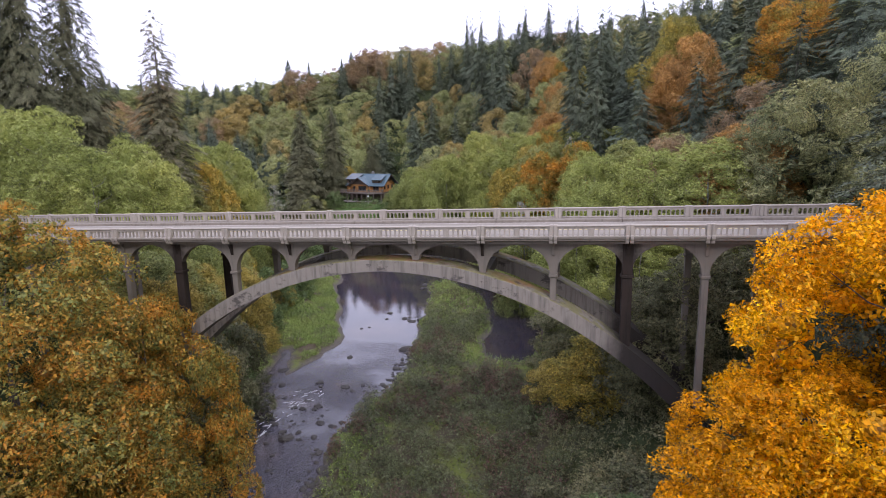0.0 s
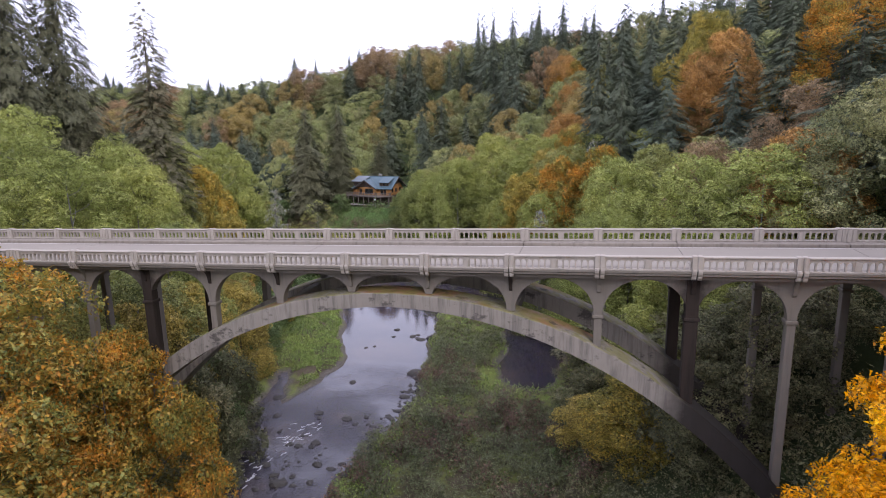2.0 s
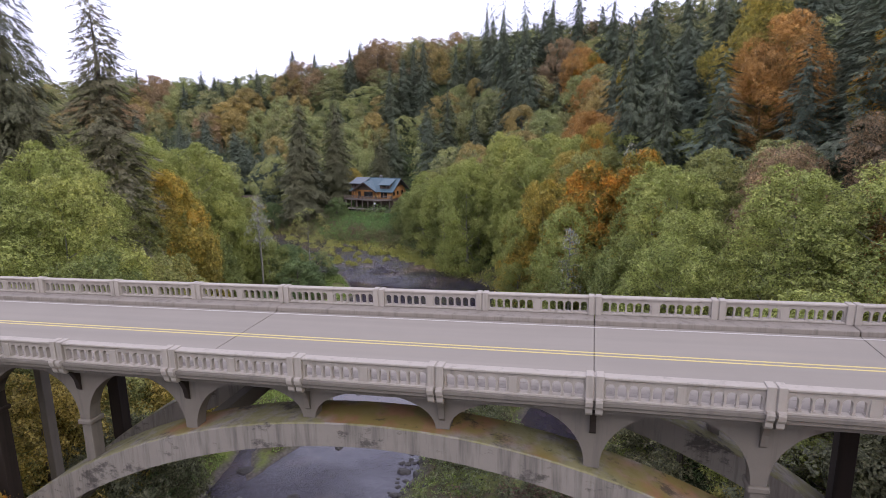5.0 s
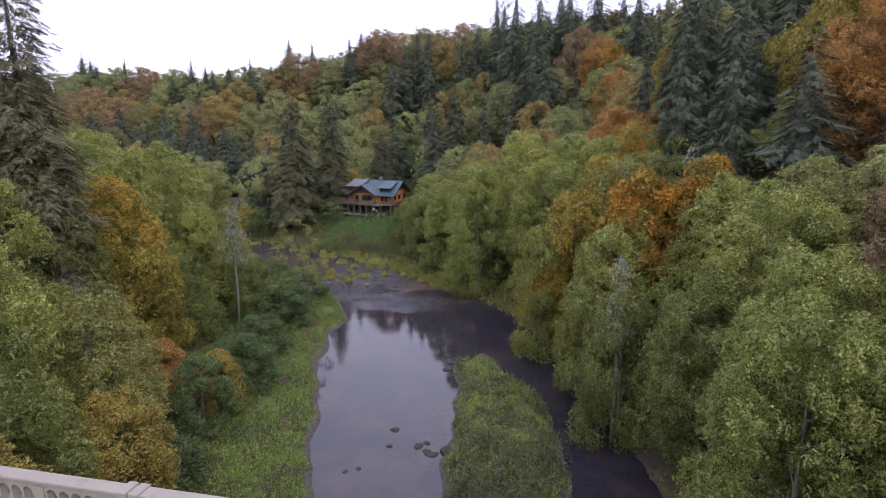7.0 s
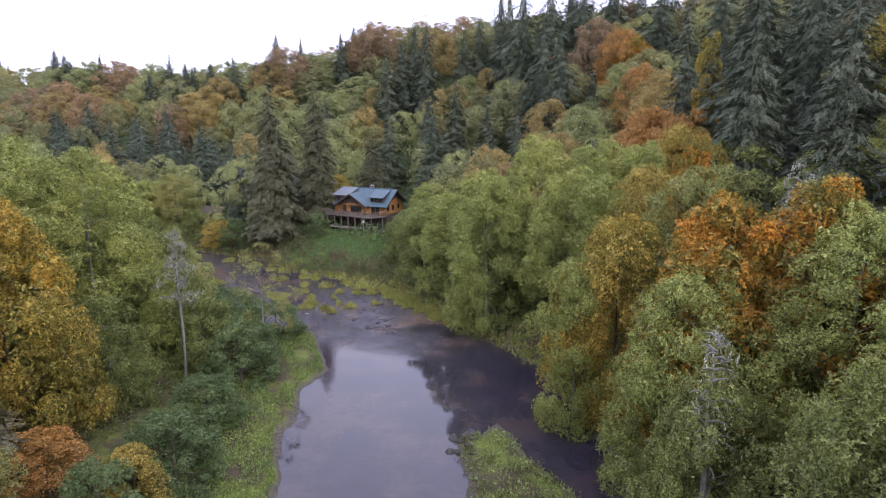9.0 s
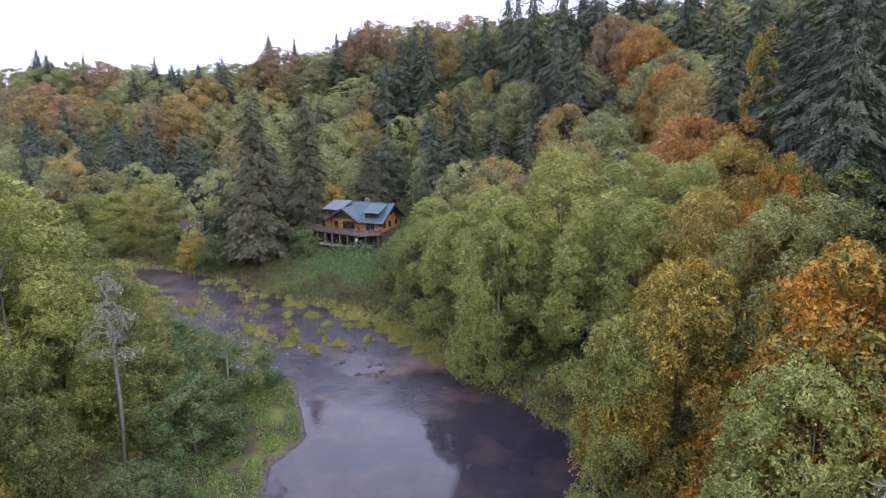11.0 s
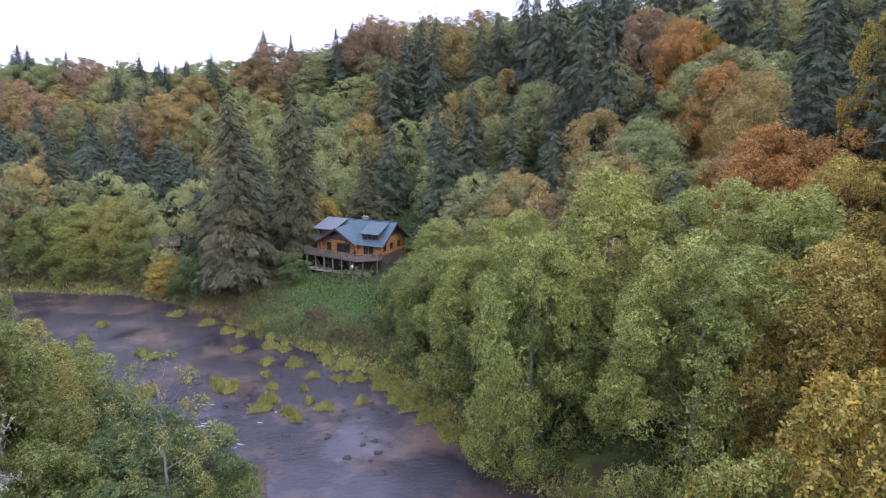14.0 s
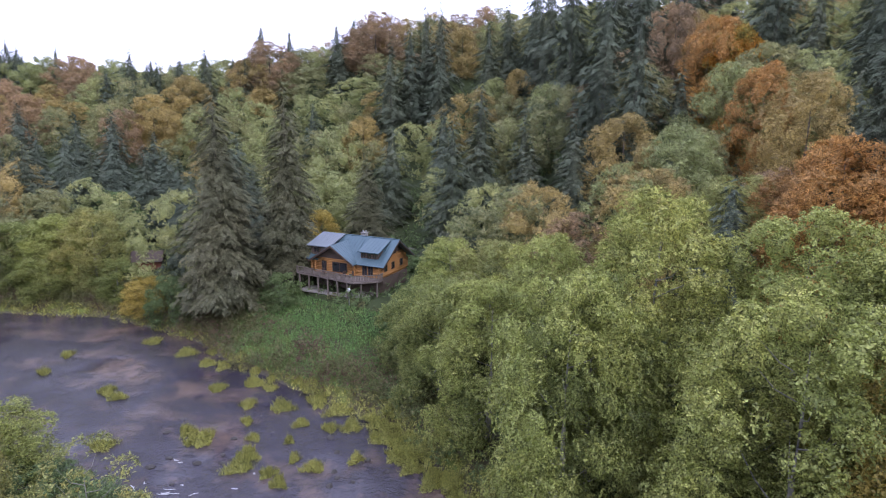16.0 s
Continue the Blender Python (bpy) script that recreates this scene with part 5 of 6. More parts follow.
# the skyline
for key, x, y, top, r in (("hill_fir", -130.9, 247.2, 40.5, 6.5), ("hill_fir", -117.5, 241.7, 38.2, 4.7), ("hill_fir", -97.7, 234.3, 38.9, 4.7), ("hill_fir", -133.5, 219.7, 29.8, 6.5), ("hill_fir", -148.7, 228, 28.2, 5.9), ("hill_fir", -160.1, 219.7, 29.8, 7.8),
                          ("hill_fir", -159.2, 227.6, 28.7, 4.7), ("hill_fir", -210.6, 241.5, 34.3, 5.2), ("hill_fir", -237, 245.2, 37.9, 5.9), ("hill_fir", -234.3, 247, 35.3, 5.9), ("hill_fir", -93.7, 227.3, 30.7, 5.2),
                          ("hill_blue_fir", -224.2, 231.6, 32.0, 6.0), ("hill_blue_fir", -216.5, 230.5, 31.4, 6.2), ("hill_blue_fir", -221.5, 237.2, 31.4, 5.6), ("hill_alder", -212.5, 237.4, 29.7, 5.4), ("hill_alder", -220.1, 228.8, 26.5, 6.0), ("hill_alder", -210.0, 229.1, 26.0, 6.0),
                          ("hill_rust", -189.6, 233.0, 27.2, 6.0), ("hill_blue_fir", -168.6, 218.7, 24.1, 5.2), ("hill_alder", -177.5, 233.2, 27.8, 5.6), ("hill_alder", -172.8, 219.4, 21.1, 5.6), ("hill_fir", -154.5, 220.1, 26.6, 4.6), ("hill_fir", -150.6, 219.7, 26.2, 4.6),
                          ("hill_lime", -150.2, 223.3, 22.0, 5.6), ("hill_fir", -142.9, 219.7, 26.1, 5.0), ("hill_fir", -128.6, 226.7, 28.1, 4.8), ("hill_fir", -122.3, 223.2, 28.5, 4.8)):
    plant(key, x, y, top, r)
# turning maples on the far hill
for key, x, y, top, r in (("hill_rust", -118.5, 230.4, 32, 8), ("hill_gold", -122.7, 225, 26.4, 6), ("hill_rust", -199.4, 237.5, 29.5, 7), ("hill_rust", -199, 209.7, 19.8, 7), ("hill_rust", -177.8, 197.7, 14.9, 6), ("hill_rust", -86.4, 237.9, 40.8, 8), ("hill_rust", -93, 240, 36.7, 6),
                          ("hill_gold", -135.4, 213.5, 21, 6.5), ("hill_gold", -139, 202.3, 15, 6.5), ("hill_gold", -131, 197.9, 11, 5), ("hill_lime", -146.7, 197.4, 13.3, 6), ("hill_lime", -163.4, 178.7, 4.3, 4.0), ("hill_gold", -75, 198.3, 9.8, 4.5), ("hill_gold", -58, 231.5, 35, 5), ("hill_rust", -55.6, 252.9, 44, 4.5)):
    plant(key, x, y, top, r)
# the fir stand below the far hill
for x, y, top, r in ((-144.4, 181.2, 9.9, 6), (-135.3, 183, 11.5, 6), (-127.8, 174, 6.4, 6), (-122, 181, 6.4, 6), (-139, 173, 5.6, 5), (-164.6, 183.4, 12.8, 6), (-150.8, 175.4, 5.5, 5.5), (-164.5, 172, 8.9, 6), (-127.6, 160, 2.2, 5.5), (-115, 175.8, 2.5, 5.5), (-151, 165, 4.5, 6), (-140.5, 163, 3.0, 5.6), (-119, 166, 2.4, 5.6), (-158, 167, 6.5, 6), (-108, 168, 1.5, 5.4), (-172, 178, 11, 6.2)):
    plant("hill_blue_fir", x, y, top, r)
# the dark firs at the middle and the shoulder of the hill
for x, y, top, r in ((-59.9, 215.2, 39.4, 6.5), (-64.9, 218.6, 39.4, 6), (-67, 211, 33.4, 6.5), (-70.5, 206, 28.6, 6.5), (-57.3, 202.8, 25.6, 6.5), (-46.7, 212.3, 34.9, 6), (-42.8, 218, 39.4, 6), (-35.4, 214.7, 50, 7), (-25.4, 188.4, 46.5, 8), (-30.5, 199, 46, 7), (-18, 183, 45.5, 7.5), (-10, 190, 47.5, 7.5), (-2, 196, 50, 7.5),
                     (-18.1, 164.5, 32, 7), (-13.3, 155, 29, 6.5), (-18.8, 171, 26, 6), (8.5, 170.9, 43, 7), (17.9, 153, 39.3, 7), (19.4, 100, 29, 6.5)):
    plant("hill_fir", x, y, top, r)
for key, x, y, top, r in (("hill_rust", -6, 180, 30.8, 6), ("hill_gold", -1, 186, 30.4, 3.6), ("hill_lime", -12.8, 167.9, 19.2, 6.5), ("hill_rust", -21, 182, 16.5, 3.8), ("hill_gold", -38.2, 208.2, 21.6, 4.5), ("hill_alder", -28.6, 186.4, 17.4, 5.5), ("hill_alder", -44.6, 206.8, 19.4, 5.5),
                          ("hill_gold", -14.8, 148.9, 10.6, 5.5), ("hill_alder", -8, 139.2, 9.2, 6), ("hill_alder", 0.7, 154.4, 17.9, 6), ("hill_lime", 5.4, 158.9, 21.3, 6), ("hill_gold", 5.9, 138.4, 15.7, 5.5), ("rust_maple", 3.2, 117, 8.6, 6)):
    plant(key, x, y, top, r)
# the tall firs of the near slope
for key, x, y, top, r in (("fir", 23.8, 94, 29, 7), ("fir", 14.2, 104, 31, 7), ("fir", 9.4, 83.5, 23.5, 4.8), ("fir", 13, 69.5, 18.5, 5.2), ("fir", 31, 51, 20.5, 6), ("fir", 36, 66, 24, 6), ("blue_fir", 19, 86, 20, 5.5), ("fir", 10.5, 113, 18, 5.5), ("fir", 8, 122, 22, 6), ("fir", 15, 117, 25, 6), ("fir", 21, 111, 27, 6.5), ("fir", 33, 36, 17, 6), ("fir", 40, 44, 22, 6.5)):
    plant(key, x, y, top, r)

taken = [(o.location.x, o.location.y) for o in scene.objects if o.parent is None and o.get("category") in ("tree", "shrub")]
SPOTS = {k: [] for k in WOODS}


def scatter(x0, x1, y0, y1, gap, allowed, mix):
    """Trees at random, a gap apart; mix(x, y) gives the kind's name."""
    tries = int(6 * (x1 - x0) * (y1 - y0) / gap ** 2)
    for _ in range(tries):
        x, y = wood_rng.uniform(x0, x1), wood_rng.uniform(y0, y1)
        if not allowed(x, y):
            continue
        if any(abs(x - a) < gap and abs(y - b) < gap and (x - a) ** 2 + (y - b) ** 2 < gap * gap for a, b in taken):
            continue
        taken.append((x, y))
        SPOTS[mix(x, y)].append((x, y))


def pick(weights):
    names = list(WOODS)
    w = np.array(weights, float)
    return names[int(wood_rng.choice(len(names), p=w / w.sum()))]


def east_of(x, y):
    return float(side_distance(np.array([x]), np.array([y]), EAST_BANK)[0])


def west_of(x, y):
    return -float(side_distance(np.array([x]), np.array([y]), WEST_BANK)[0])


# stands of one kind of tree on the far hill: x, y, radius
FIR_STANDS = ((-25, 201, 10), (-38, 222, 14), (-62, 210, 8), (13, 162, 12), (13, 137, 10), (19, 145, 12), (16, 115, 10), (-55, 181, 8), (-57, 170, 7), (-36, 165, 10))
BLUE_STANDS = ((-141, 178, 11), (-152, 171, 12), (-129, 177, 10), (-130, 148, 8), (-118, 174, 9), (-165, 178, 12))
RUST_STANDS = ((-134, 250, 9), (-92, 250, 12), (-180, 218, 12), (-201, 210, 14), (1, 131, 5), (7, 126, 5), (-5, 172, 8), (-2, 203, 8), (-53, 225, 7), (11, 151, 6), (-66, 245, 9))
GOLD_STANDS = ((-139, 217, 11), (-142, 200, 9), (-41, 204, 6), (-20, 177, 6), (-14, 148, 6), (1, 189, 6), (20, 147, 5), (-120, 212, 9))


def within(x, y, stands):
    return any((x - a) ** 2 + (y - b) ** 2 < r * r for a, b, r in stands)


def hill_mix(x, y):
    e = east_of(x, y)
    patch = float(wobble(x, y, 13.0, 4))
    if within(x, y, RUST_STANDS):
        return pick([0.1, 0, 1.0, 1.0, 1.6, 1.4])
    if within(x, y, GOLD_STANDS):
        return pick([0, 0, 0.8, 1.5, 3, 0.6])
    if within(x, y, FIR_STANDS):
        return pick([5, 1.5, 0.3, 0.2, 0.2, 0])
    if within(x, y, BLUE_STANDS):
        return pick([2, 4, 0.5, 0.2, 0.1, 0])
    if y < 45:
        return pick([3, 0.5, 1.6, 0.7, 0.6, 0.2])
    if x > -25:
        if e < 22:
            return pick([0.6, 0.2, 4, 2, 1.2, 0.6])
        if x > 8 and y < 175 and e > 22 and patch < 0.8:
            return pick([6, 1.2, 0.5, 0.5, 0.5, 0.1])
        return pick([5, 1.6, 1.8, 1.2, 0.8, 0.2]) if patch < 0.1 else pick([1.4, 0.5, 2.8, 2.4, 1.4, 0.5])
    if y > 235:
        return pick([0.15, 0.2, 2.8, 2.6, 1.2, 0.35])
    return pick([0.12, 0.12, 4.5, 3.2, 0.9, 0.3])


def clear_of_bridge(x, y):
    return not (-50 < x < 40 and -4 < y < 12)


def in_reach(x, y):
    return x < 22 + 0.44 * (y + 38) and x > -1.16 * (y + 5) - 25


scatter(10, 125, 14, 235, 6.8, lambda x, y: east_of(x, y) > 13 and in_reach(x, y) and clear_of_bridge(x, y), hill_mix)
scatter(-40, 12, 116, 262, 6.8, lambda x, y: east_of(x, y) > 24, hill_mix)
scatter(-230, -20, 238, 285, 6.4, lambda x, y: east_of(x, y) > 60, hill_mix)
scatter(-150, -38, 150, 268, 7.4, lambda x, y: east_of(x, y) > 30 and not (-66 < x < -38 and y < 172), hill_mix)
scatter(-330, -150, 125, 290, 9.6, lambda x, y: east_of(x, y) > 12 and in_reach(x, y), hill_mix)
scatter(-200, -60, 10, 100, 10.0, lambda x, y: west_of(x, y) > 14 and in_reach(x, y) and shore_distance(np.array([x]), np.array([y]))[0] > 3, lambda x, y: pick([1.4, 0.8, 5, 1.5, 1.0, 0.3]))
scatter(-60, -34, -50, -14, 10.0, lambda x, y: True, lambda x, y: pick([1, 0, 3, 2, 2, 1]))
scatter(44, 70, -40, -6, 10.0, lambda x, y: True, lambda x, y: pick([3, 1, 2, 1, 1, 1]))
scatter(-150, -74, 118, 160, 6.0, lambda x, y: 4 < east_of(x, y) < 30 and not (-104 < x < -88 and y > 139), lambda x, y: pick([1.0, 1.4, 3.4, 2, 0.8, 0.2]))

for name, (mat, forms, label) in WOODS.items():
    leaves, cores = [], []
    for x, y in SPOTS[name]:
        nearby = (-40 if "fir" not in name else 0) < x < 40 and 16 < y < (90 if "fir" not in name else 128)
        outer, inner = (FINE[name] if nearby else forms)[int(wood_rng.integers(2))]
        a = wood_rng.uniform(0, 2 * math.pi)
        fir = "fir" in name
        sz = wood_rng.uniform(0.72, 1.16)
        sr = sz * wood_rng.uniform(0.9, 1.2)
        sz = sz * (0.86 if fir else 1.0) * (0.72 if y > 208 else 1.0)
        rot = np.array([[math.cos(a), -math.sin(a), 0], [math.sin(a), math.cos(a), 0], [0, 0, 1]])
        foot = np.array([x, y, ground_at(x, y) - 0.3])
        for (v, f), pile in ((outer, leaves), (inner, cores)):
            pile.append((v * np.array([sr, sr, sz]) @ rot.T + foot, f))
    if leaves:
        tagged(new(name, crown_mesh(name, join(*leaves), join(*cores), mat)), label, "woods", kind="stuff")


# ---- brush, grass, sedge, rocks and broken water along the river ----
bank_rng = np.random.default_rng(17)


def bush(rng, h, r, n, leaf):
    """A low bush: (verts, quads)."""
    u = unit(rng, n)
    u[:, 2] = np.abs(u[:, 2])
    lump = 0.75 + 0.3 * np.sin(u[:, 0] * 5 + 1.3) * np.cos(u[:, 1] * 4)
    p = u * np.array([r, r, h]) * (lump * rng.uniform(0.6, 1.1, n))[:, None]
    s = leaf * rng.uniform(0.6, 1.4, n)
    return cards(p, u * 0.7 + unit(rng, n) * 0.9 + np.array([0, 0, 0.4]), unit(rng, n) + np.array([0, 0, 0.6]), s * 1.4, s * 0.7)


def spread(name, label, mat, tries, region, test, h, r, n, leaf, gap=0.0):
    """A mass of bushes over a stretch of bank."""
    x0, x1, y0, y1 = region
    x, y = bank_rng.uniform(x0, x1, tries), bank_rng.uniform(y0, y1, tries)
    ok = test(x, y)
    x, y = x[ok], y[ok]
    z = height(x, y)
    pieces = []
    for a, b, c in zip(x, y, z):
        hh, rr = bank_rng.uniform(*h), bank_rng.uniform(*r)
        v, f = bush(bank_rng, hh, rr, n, leaf)
        pieces.append((v + np.array([a, b, c - 0.1]), f))
    if pieces:
        v, f = join(*pieces)
        tagged(new(name, mesh_of(name, v, f, [mat])), label, "undergrowth", kind="stuff")


def open_bank(x, y, lo, hi):
    d = shore_distance(x, y)
    return (d > lo) & (d < hi)


def on_flat(x, y):
    return open_bank(x, y, 1.2, 60) & ~((np.abs(y - 57) < 9) & (x < -1)) & ~((np.abs(y - 31) < 4) & (np.abs(x - 2) < 5))


spread("willow_brush", "olive green willow brush on the low river flat", LEAF["olive"], 620, (-13, 10, -16, 50), on_flat, (1.2, 3.6), (1.1, 2.5), 190, 0.26)
spread("russet_brush", "russet and grey-brown brush on the low river flat", LEAF["russet"], 700, (-13, 10, -16, 50), lambda x, y: on_flat(x, y) & (wobble(x, y, 5.5, 12) + 0.4 * wobble(x, y, 2.0, 3) > 0.12), (1.2, 3.4), (0.9, 2.0), 170, 0.24)
spread("shore_brush", "yellow-green brush at the edge of the river flat", GRASS, 260, (-14, 2, -14, 20), lambda x, y: open_bank(x, y, 0.9, 3.2), (0.7, 1.6), (0.7, 1.4), 120, 0.22)
spread("islet_brush", "olive brush on the river islet", LEAF["brush"], 140, (-17, -1, 42, 67), lambda x, y: open_bank(x, y, 0.5, 9), (0.5, 1.6), (0.6, 1.3), 80, 0.24)
spread("west_brush", "mixed green and brown brush on the river bank", LEAF["brush"], 420, (-50, -27, 14, 90), lambda x, y: (side_distance(x, y, WEST_BANK) < 3) & (side_distance(x, y, WEST_BANK) > -14) & (shore_distance(x, y) > 3), (1.0, 3.2), (1.0, 2.4), 80, 0.3)
spread("west_green_brush", "bright green bramble thickets on the river bank", LEAF["greenbush"], 260, (-52, -27, 14, 92), lambda x, y: (side_distance(x, y, WEST_BANK) < 6) & (side_distance(x, y, WEST_BANK) > -12) & (shore_distance(x, y) > 3) & (wobble(x, y, 6.0, 6) > 0.1), (0.9, 2.6), (1.0, 2.2), 80, 0.28)
spread("north_brush", "russet and grey thicket along the far bank", LEAF["brush"], 2400, (-125, -34, 100, 140), lambda x, y: (side_distance(x, y, EAST_BANK) > 0.8) & (side_distance(x, y, EAST_BANK) < 11) & ~((x > -63) & (x < -42) & (side_distance(x, y, EAST_BANK) > 5)), (1.2, 4.2), (1.2, 2.4), 80, 0.34)
spread("north_russet_brush", "grey-brown leafless thicket between lawn and river", LEAF["russet"], 1500, (-125, -36, 100, 140), lambda x, y: (side_distance(x, y, EAST_BANK) > 0.6) & (side_distance(x, y, EAST_BANK) < 8) & (wobble(x, y, 4.0, 21) > -0.05), (1.4, 3.6), (1.0, 2.2), 90, 0.26)
spread("house_brush", "low brown and green brush below the deck", LEAF["brush"], 260, (-66, -38, 116, 150), lambda x, y: (side_distance(x, y, EAST_BANK) > 12.5) & (side_distance(x, y, EAST_BANK) < 16.5), (0.5, 1.3), (0.7, 1.5), 70, 0.28)
spread("house_green_brush", "dark green bramble patches below the deck", LEAF["greenbush"], 200, (-66, -38, 116, 150), lambda x, y: (side_distance(x, y, EAST_BANK) > 10.5) & (side_distance(x, y, EAST_BANK) < 15) & (wobble(x, y, 4.0, 31) > -0.1), (0.5, 1.4), (0.7, 1.5), 70, 0.28)
spread("east_brush", "dark green undergrowth below the alders", LEAF["greenbush"], 1500, (-40, 22, 14, 118), lambda x, y: (side_distance(x, y, EAST_BANK) > 0.5) & (side_distance(x, y, EAST_BANK) < 16), (1.0, 3.6), (1.2, 2.6), 64, 0.36)
spread("slope_brush", "dark evergreen undergrowth on the slopes below the bridge", LEAF["evergreen"], 800, (6, 36, -34, 16), lambda x, y: (side_distance(x, y, EAST_BANK) > 0.0) & ~((x > 25) & (np.abs(y - 3.9) < 7)), (0.9, 2.8), (1.2, 2.4), 60, 0.34)
spread("west_slope_brush", "dark undergrowth on the slope below the bridge", LEAF["evergreen"], 320, (-44, -17, -34, 16), lambda x, y: (side_distance(x, y, WEST_BANK) < 1) & (shore_distance(x, y) > 2) & ~((x < -29) & (np.abs(y - 3.9) < 7)), (0.9, 2.8), (1.2, 2.4), 60, 0.34)
spread("hill_brush", "undergrowth between the trees of the hillside", LEAF["greenbush"], 2600, (-60, 110, 20, 225), lambda x, y: (side_distance(x, y, EAST_BANK) > 14) & (x < 22 + 0.44 * (y + 38)), (1.5, 4.5), (2.2, 4.2), 30, 0.85)


def blades(name, label, mat, tries, region, test, length):
    """Tufts of grass blades."""
    x0, x1, y0, y1 = region
    x, y = bank_rng.uniform(x0, x1, tries), bank_rng.uniform(y0, y1, tries)
    ok = test(x, y)
    x, y = x[ok], y[ok]
    n = len(x)
    lean = unit(bank_rng, n) * 0.6 + np.array([0, 0, 1.0])
    s = bank_rng.uniform(*length, n)
    p = np.stack([x, y, height(x, y)], -1) + lean * (s * 0.45)[:, None]
    v, f = cards(p, unit(bank_rng, n) + np.array([0, 0, 0.35]), lean, s, s * 0.42)
    tagged(new(name, mesh_of(name, v, f, [mat])), label, "grass", kind="stuff")


blades("bar_grass", "bright yellow-green grass on the gravel bar", GRASS, 90000, (-46, -18, 22, 92), lambda x, y: (shore_distance(x, y) > 0.7) & (side_distance(x, y, WEST_BANK) > -2.5) & (wobble(x, y, 5.0, 8) + 0.5 * wobble(x, y, 1.7, 9) > -0.45), (0.22, 0.6))
blades("shore_grass", "yellow sedge fringe along the far bank", SEDGE, 70000, (-120, -8, 84, 140), lambda x, y: (side_distance(x, y, EAST_BANK) > -3.4) & (side_distance(x, y, EAST_BANK) < 1.6) & (shore_distance(x, y) > -0.6), (0.4, 1.1))
blades("house_lawn", "rough green grass slope below the log house", LAWN, 60000, (-70, -36, 116, 150), lambda x, y: (side_distance(x, y, EAST_BANK) > 1.5) & (side_distance(x, y, EAST_BANK) < 15), (0.25, 0.6))
blades("islet_grass", "yellow grass on the river islet", GRASS, 5000, (-18, 0, 42, 69), lambda x, y: open_bank(x, y, 0.2, 6), (0.3, 0.8))
blades("flat_grass", "dry grass between the brush on the river flat", GRASS, 9000, (-13, 8, -12, 46), lambda x, y: open_bank(x, y, 0.3, 5), (0.3, 0.8))


def tuft_mesh(seed):
    rng = np.random.default_rng(seed)
    n = 620
    a, q = rng.uniform(0, 2 * math.pi, n), np.sqrt(rng.random(n))
    way = np.stack([np.cos(a), np.sin(a), np.zeros(n)], -1)
    lean = way * (0.1 + 0.7 * q[:, None]) + unit(rng, n) * 0.25 + np.array([0, 0, 1.0])
    s = rng.uniform(0.5, 1.1, n) * (1.15 - 0.5 * q)
    p = way * (q * (0.72 + 0.3 * np.sin(3 * a + seed) + 0.15 * np.sin(7 * a)))[:, None] + lean * (s * 0.4)[:, None]
    v, f = cards(p, way + unit(rng, n) * 0.7 + np.array([0, 0, 0.3]), lean, s, s * 0.19)
    return mesh_of("sedge_tuft", v, f, [SEDGE])


TUFTS = [tuft_mesh(s) for s in (1, 2, 3)]
FRINGE = []
for k in range(52):
    t = k / 51
    bx, by = (-24 - 22 * t, 99.5 + 19 * t) if t < 0.74 else (-46 - 26 * (t - 0.72) / 0.28, 117.8 + 6 * (t - 0.72) / 0.28)
    FRINGE.append((bx + bank_rng.normal(0, 0.9), by + bank_rng.normal(-1.2, 0.9), bank_rng.uniform(0.8, 1.7)))
for k, (x, y, r) in enumerate(((-56.9, 117.0, 1.7), (-54.6, 111.8, 1.3), (-50.7, 112.4, 1.9), (-46.9, 109.4, 1.1), (-47.5, 114.6, 1.9), (-44.2, 113.1, 2.0), (-41.5, 110.4, 1.7), (-43.5, 109.4, 1.1),
                               (-48.6, 100.6, 1.9), (-48.9, 102.6, 1.6), (-45.4, 100.3, 1.1), (-43.8, 99.2, 1.2), (-41.9, 102.2, 1.3), (-44.3, 103.2, 0.9), (-50.1, 105.4, 0.9), (-55.0, 103.8, 2.0), (-57.2, 104.8, 1.4),
                               (-78.4, 125.2, 1.5), (-72.3, 110.2, 1.5), (-70.0, 109.3, 1.2), (-86.0, 118.0, 1.2), (-84.0, 112.5, 1.1), (-38.6, 104.6, 1.1), (-52.6, 108.3, 0.9), (-60.4, 114.5, 1.3), (-46.4, 106.0, 0.8), (-63.5, 100.2, 1.6)) + tuple(FRINGE)):
    ob = new("sedge_tuft", TUFTS[k % 3])
    ob.matrix_basis = pose(x, y, max(LEVEL, ground_at(x, y)) - 0.08, 0, 0, 77 * k) @ Matrix.Diagonal((r * 0.85, r * 0.62, 0.75 + 0.25 * r, 1))
    tagged(ob, "yellow-green sedge tuft standing in shallow water", "grass tuft", group="sedge tufts in the river")


def rock_mesh(seed):
    bm = bmesh.new()
    bmesh.ops.create_icosphere(bm, subdivisions=2, radius=1.0)
    for v in bm.verts:
        k = 1 + 0.35 * noise.noise(v.co * 1.3 + Vector((seed * 7.1, 0, 0))) + 0.12 * noise.noise(v.co * 3.7 + Vector((0, seed * 3.3, 0)))
        v.co *= k
        v.co.z *= 0.62
    return bm_mesh("rock", bm, ROCK)


ROCKS = [rock_mesh(s) for s in range(5)]
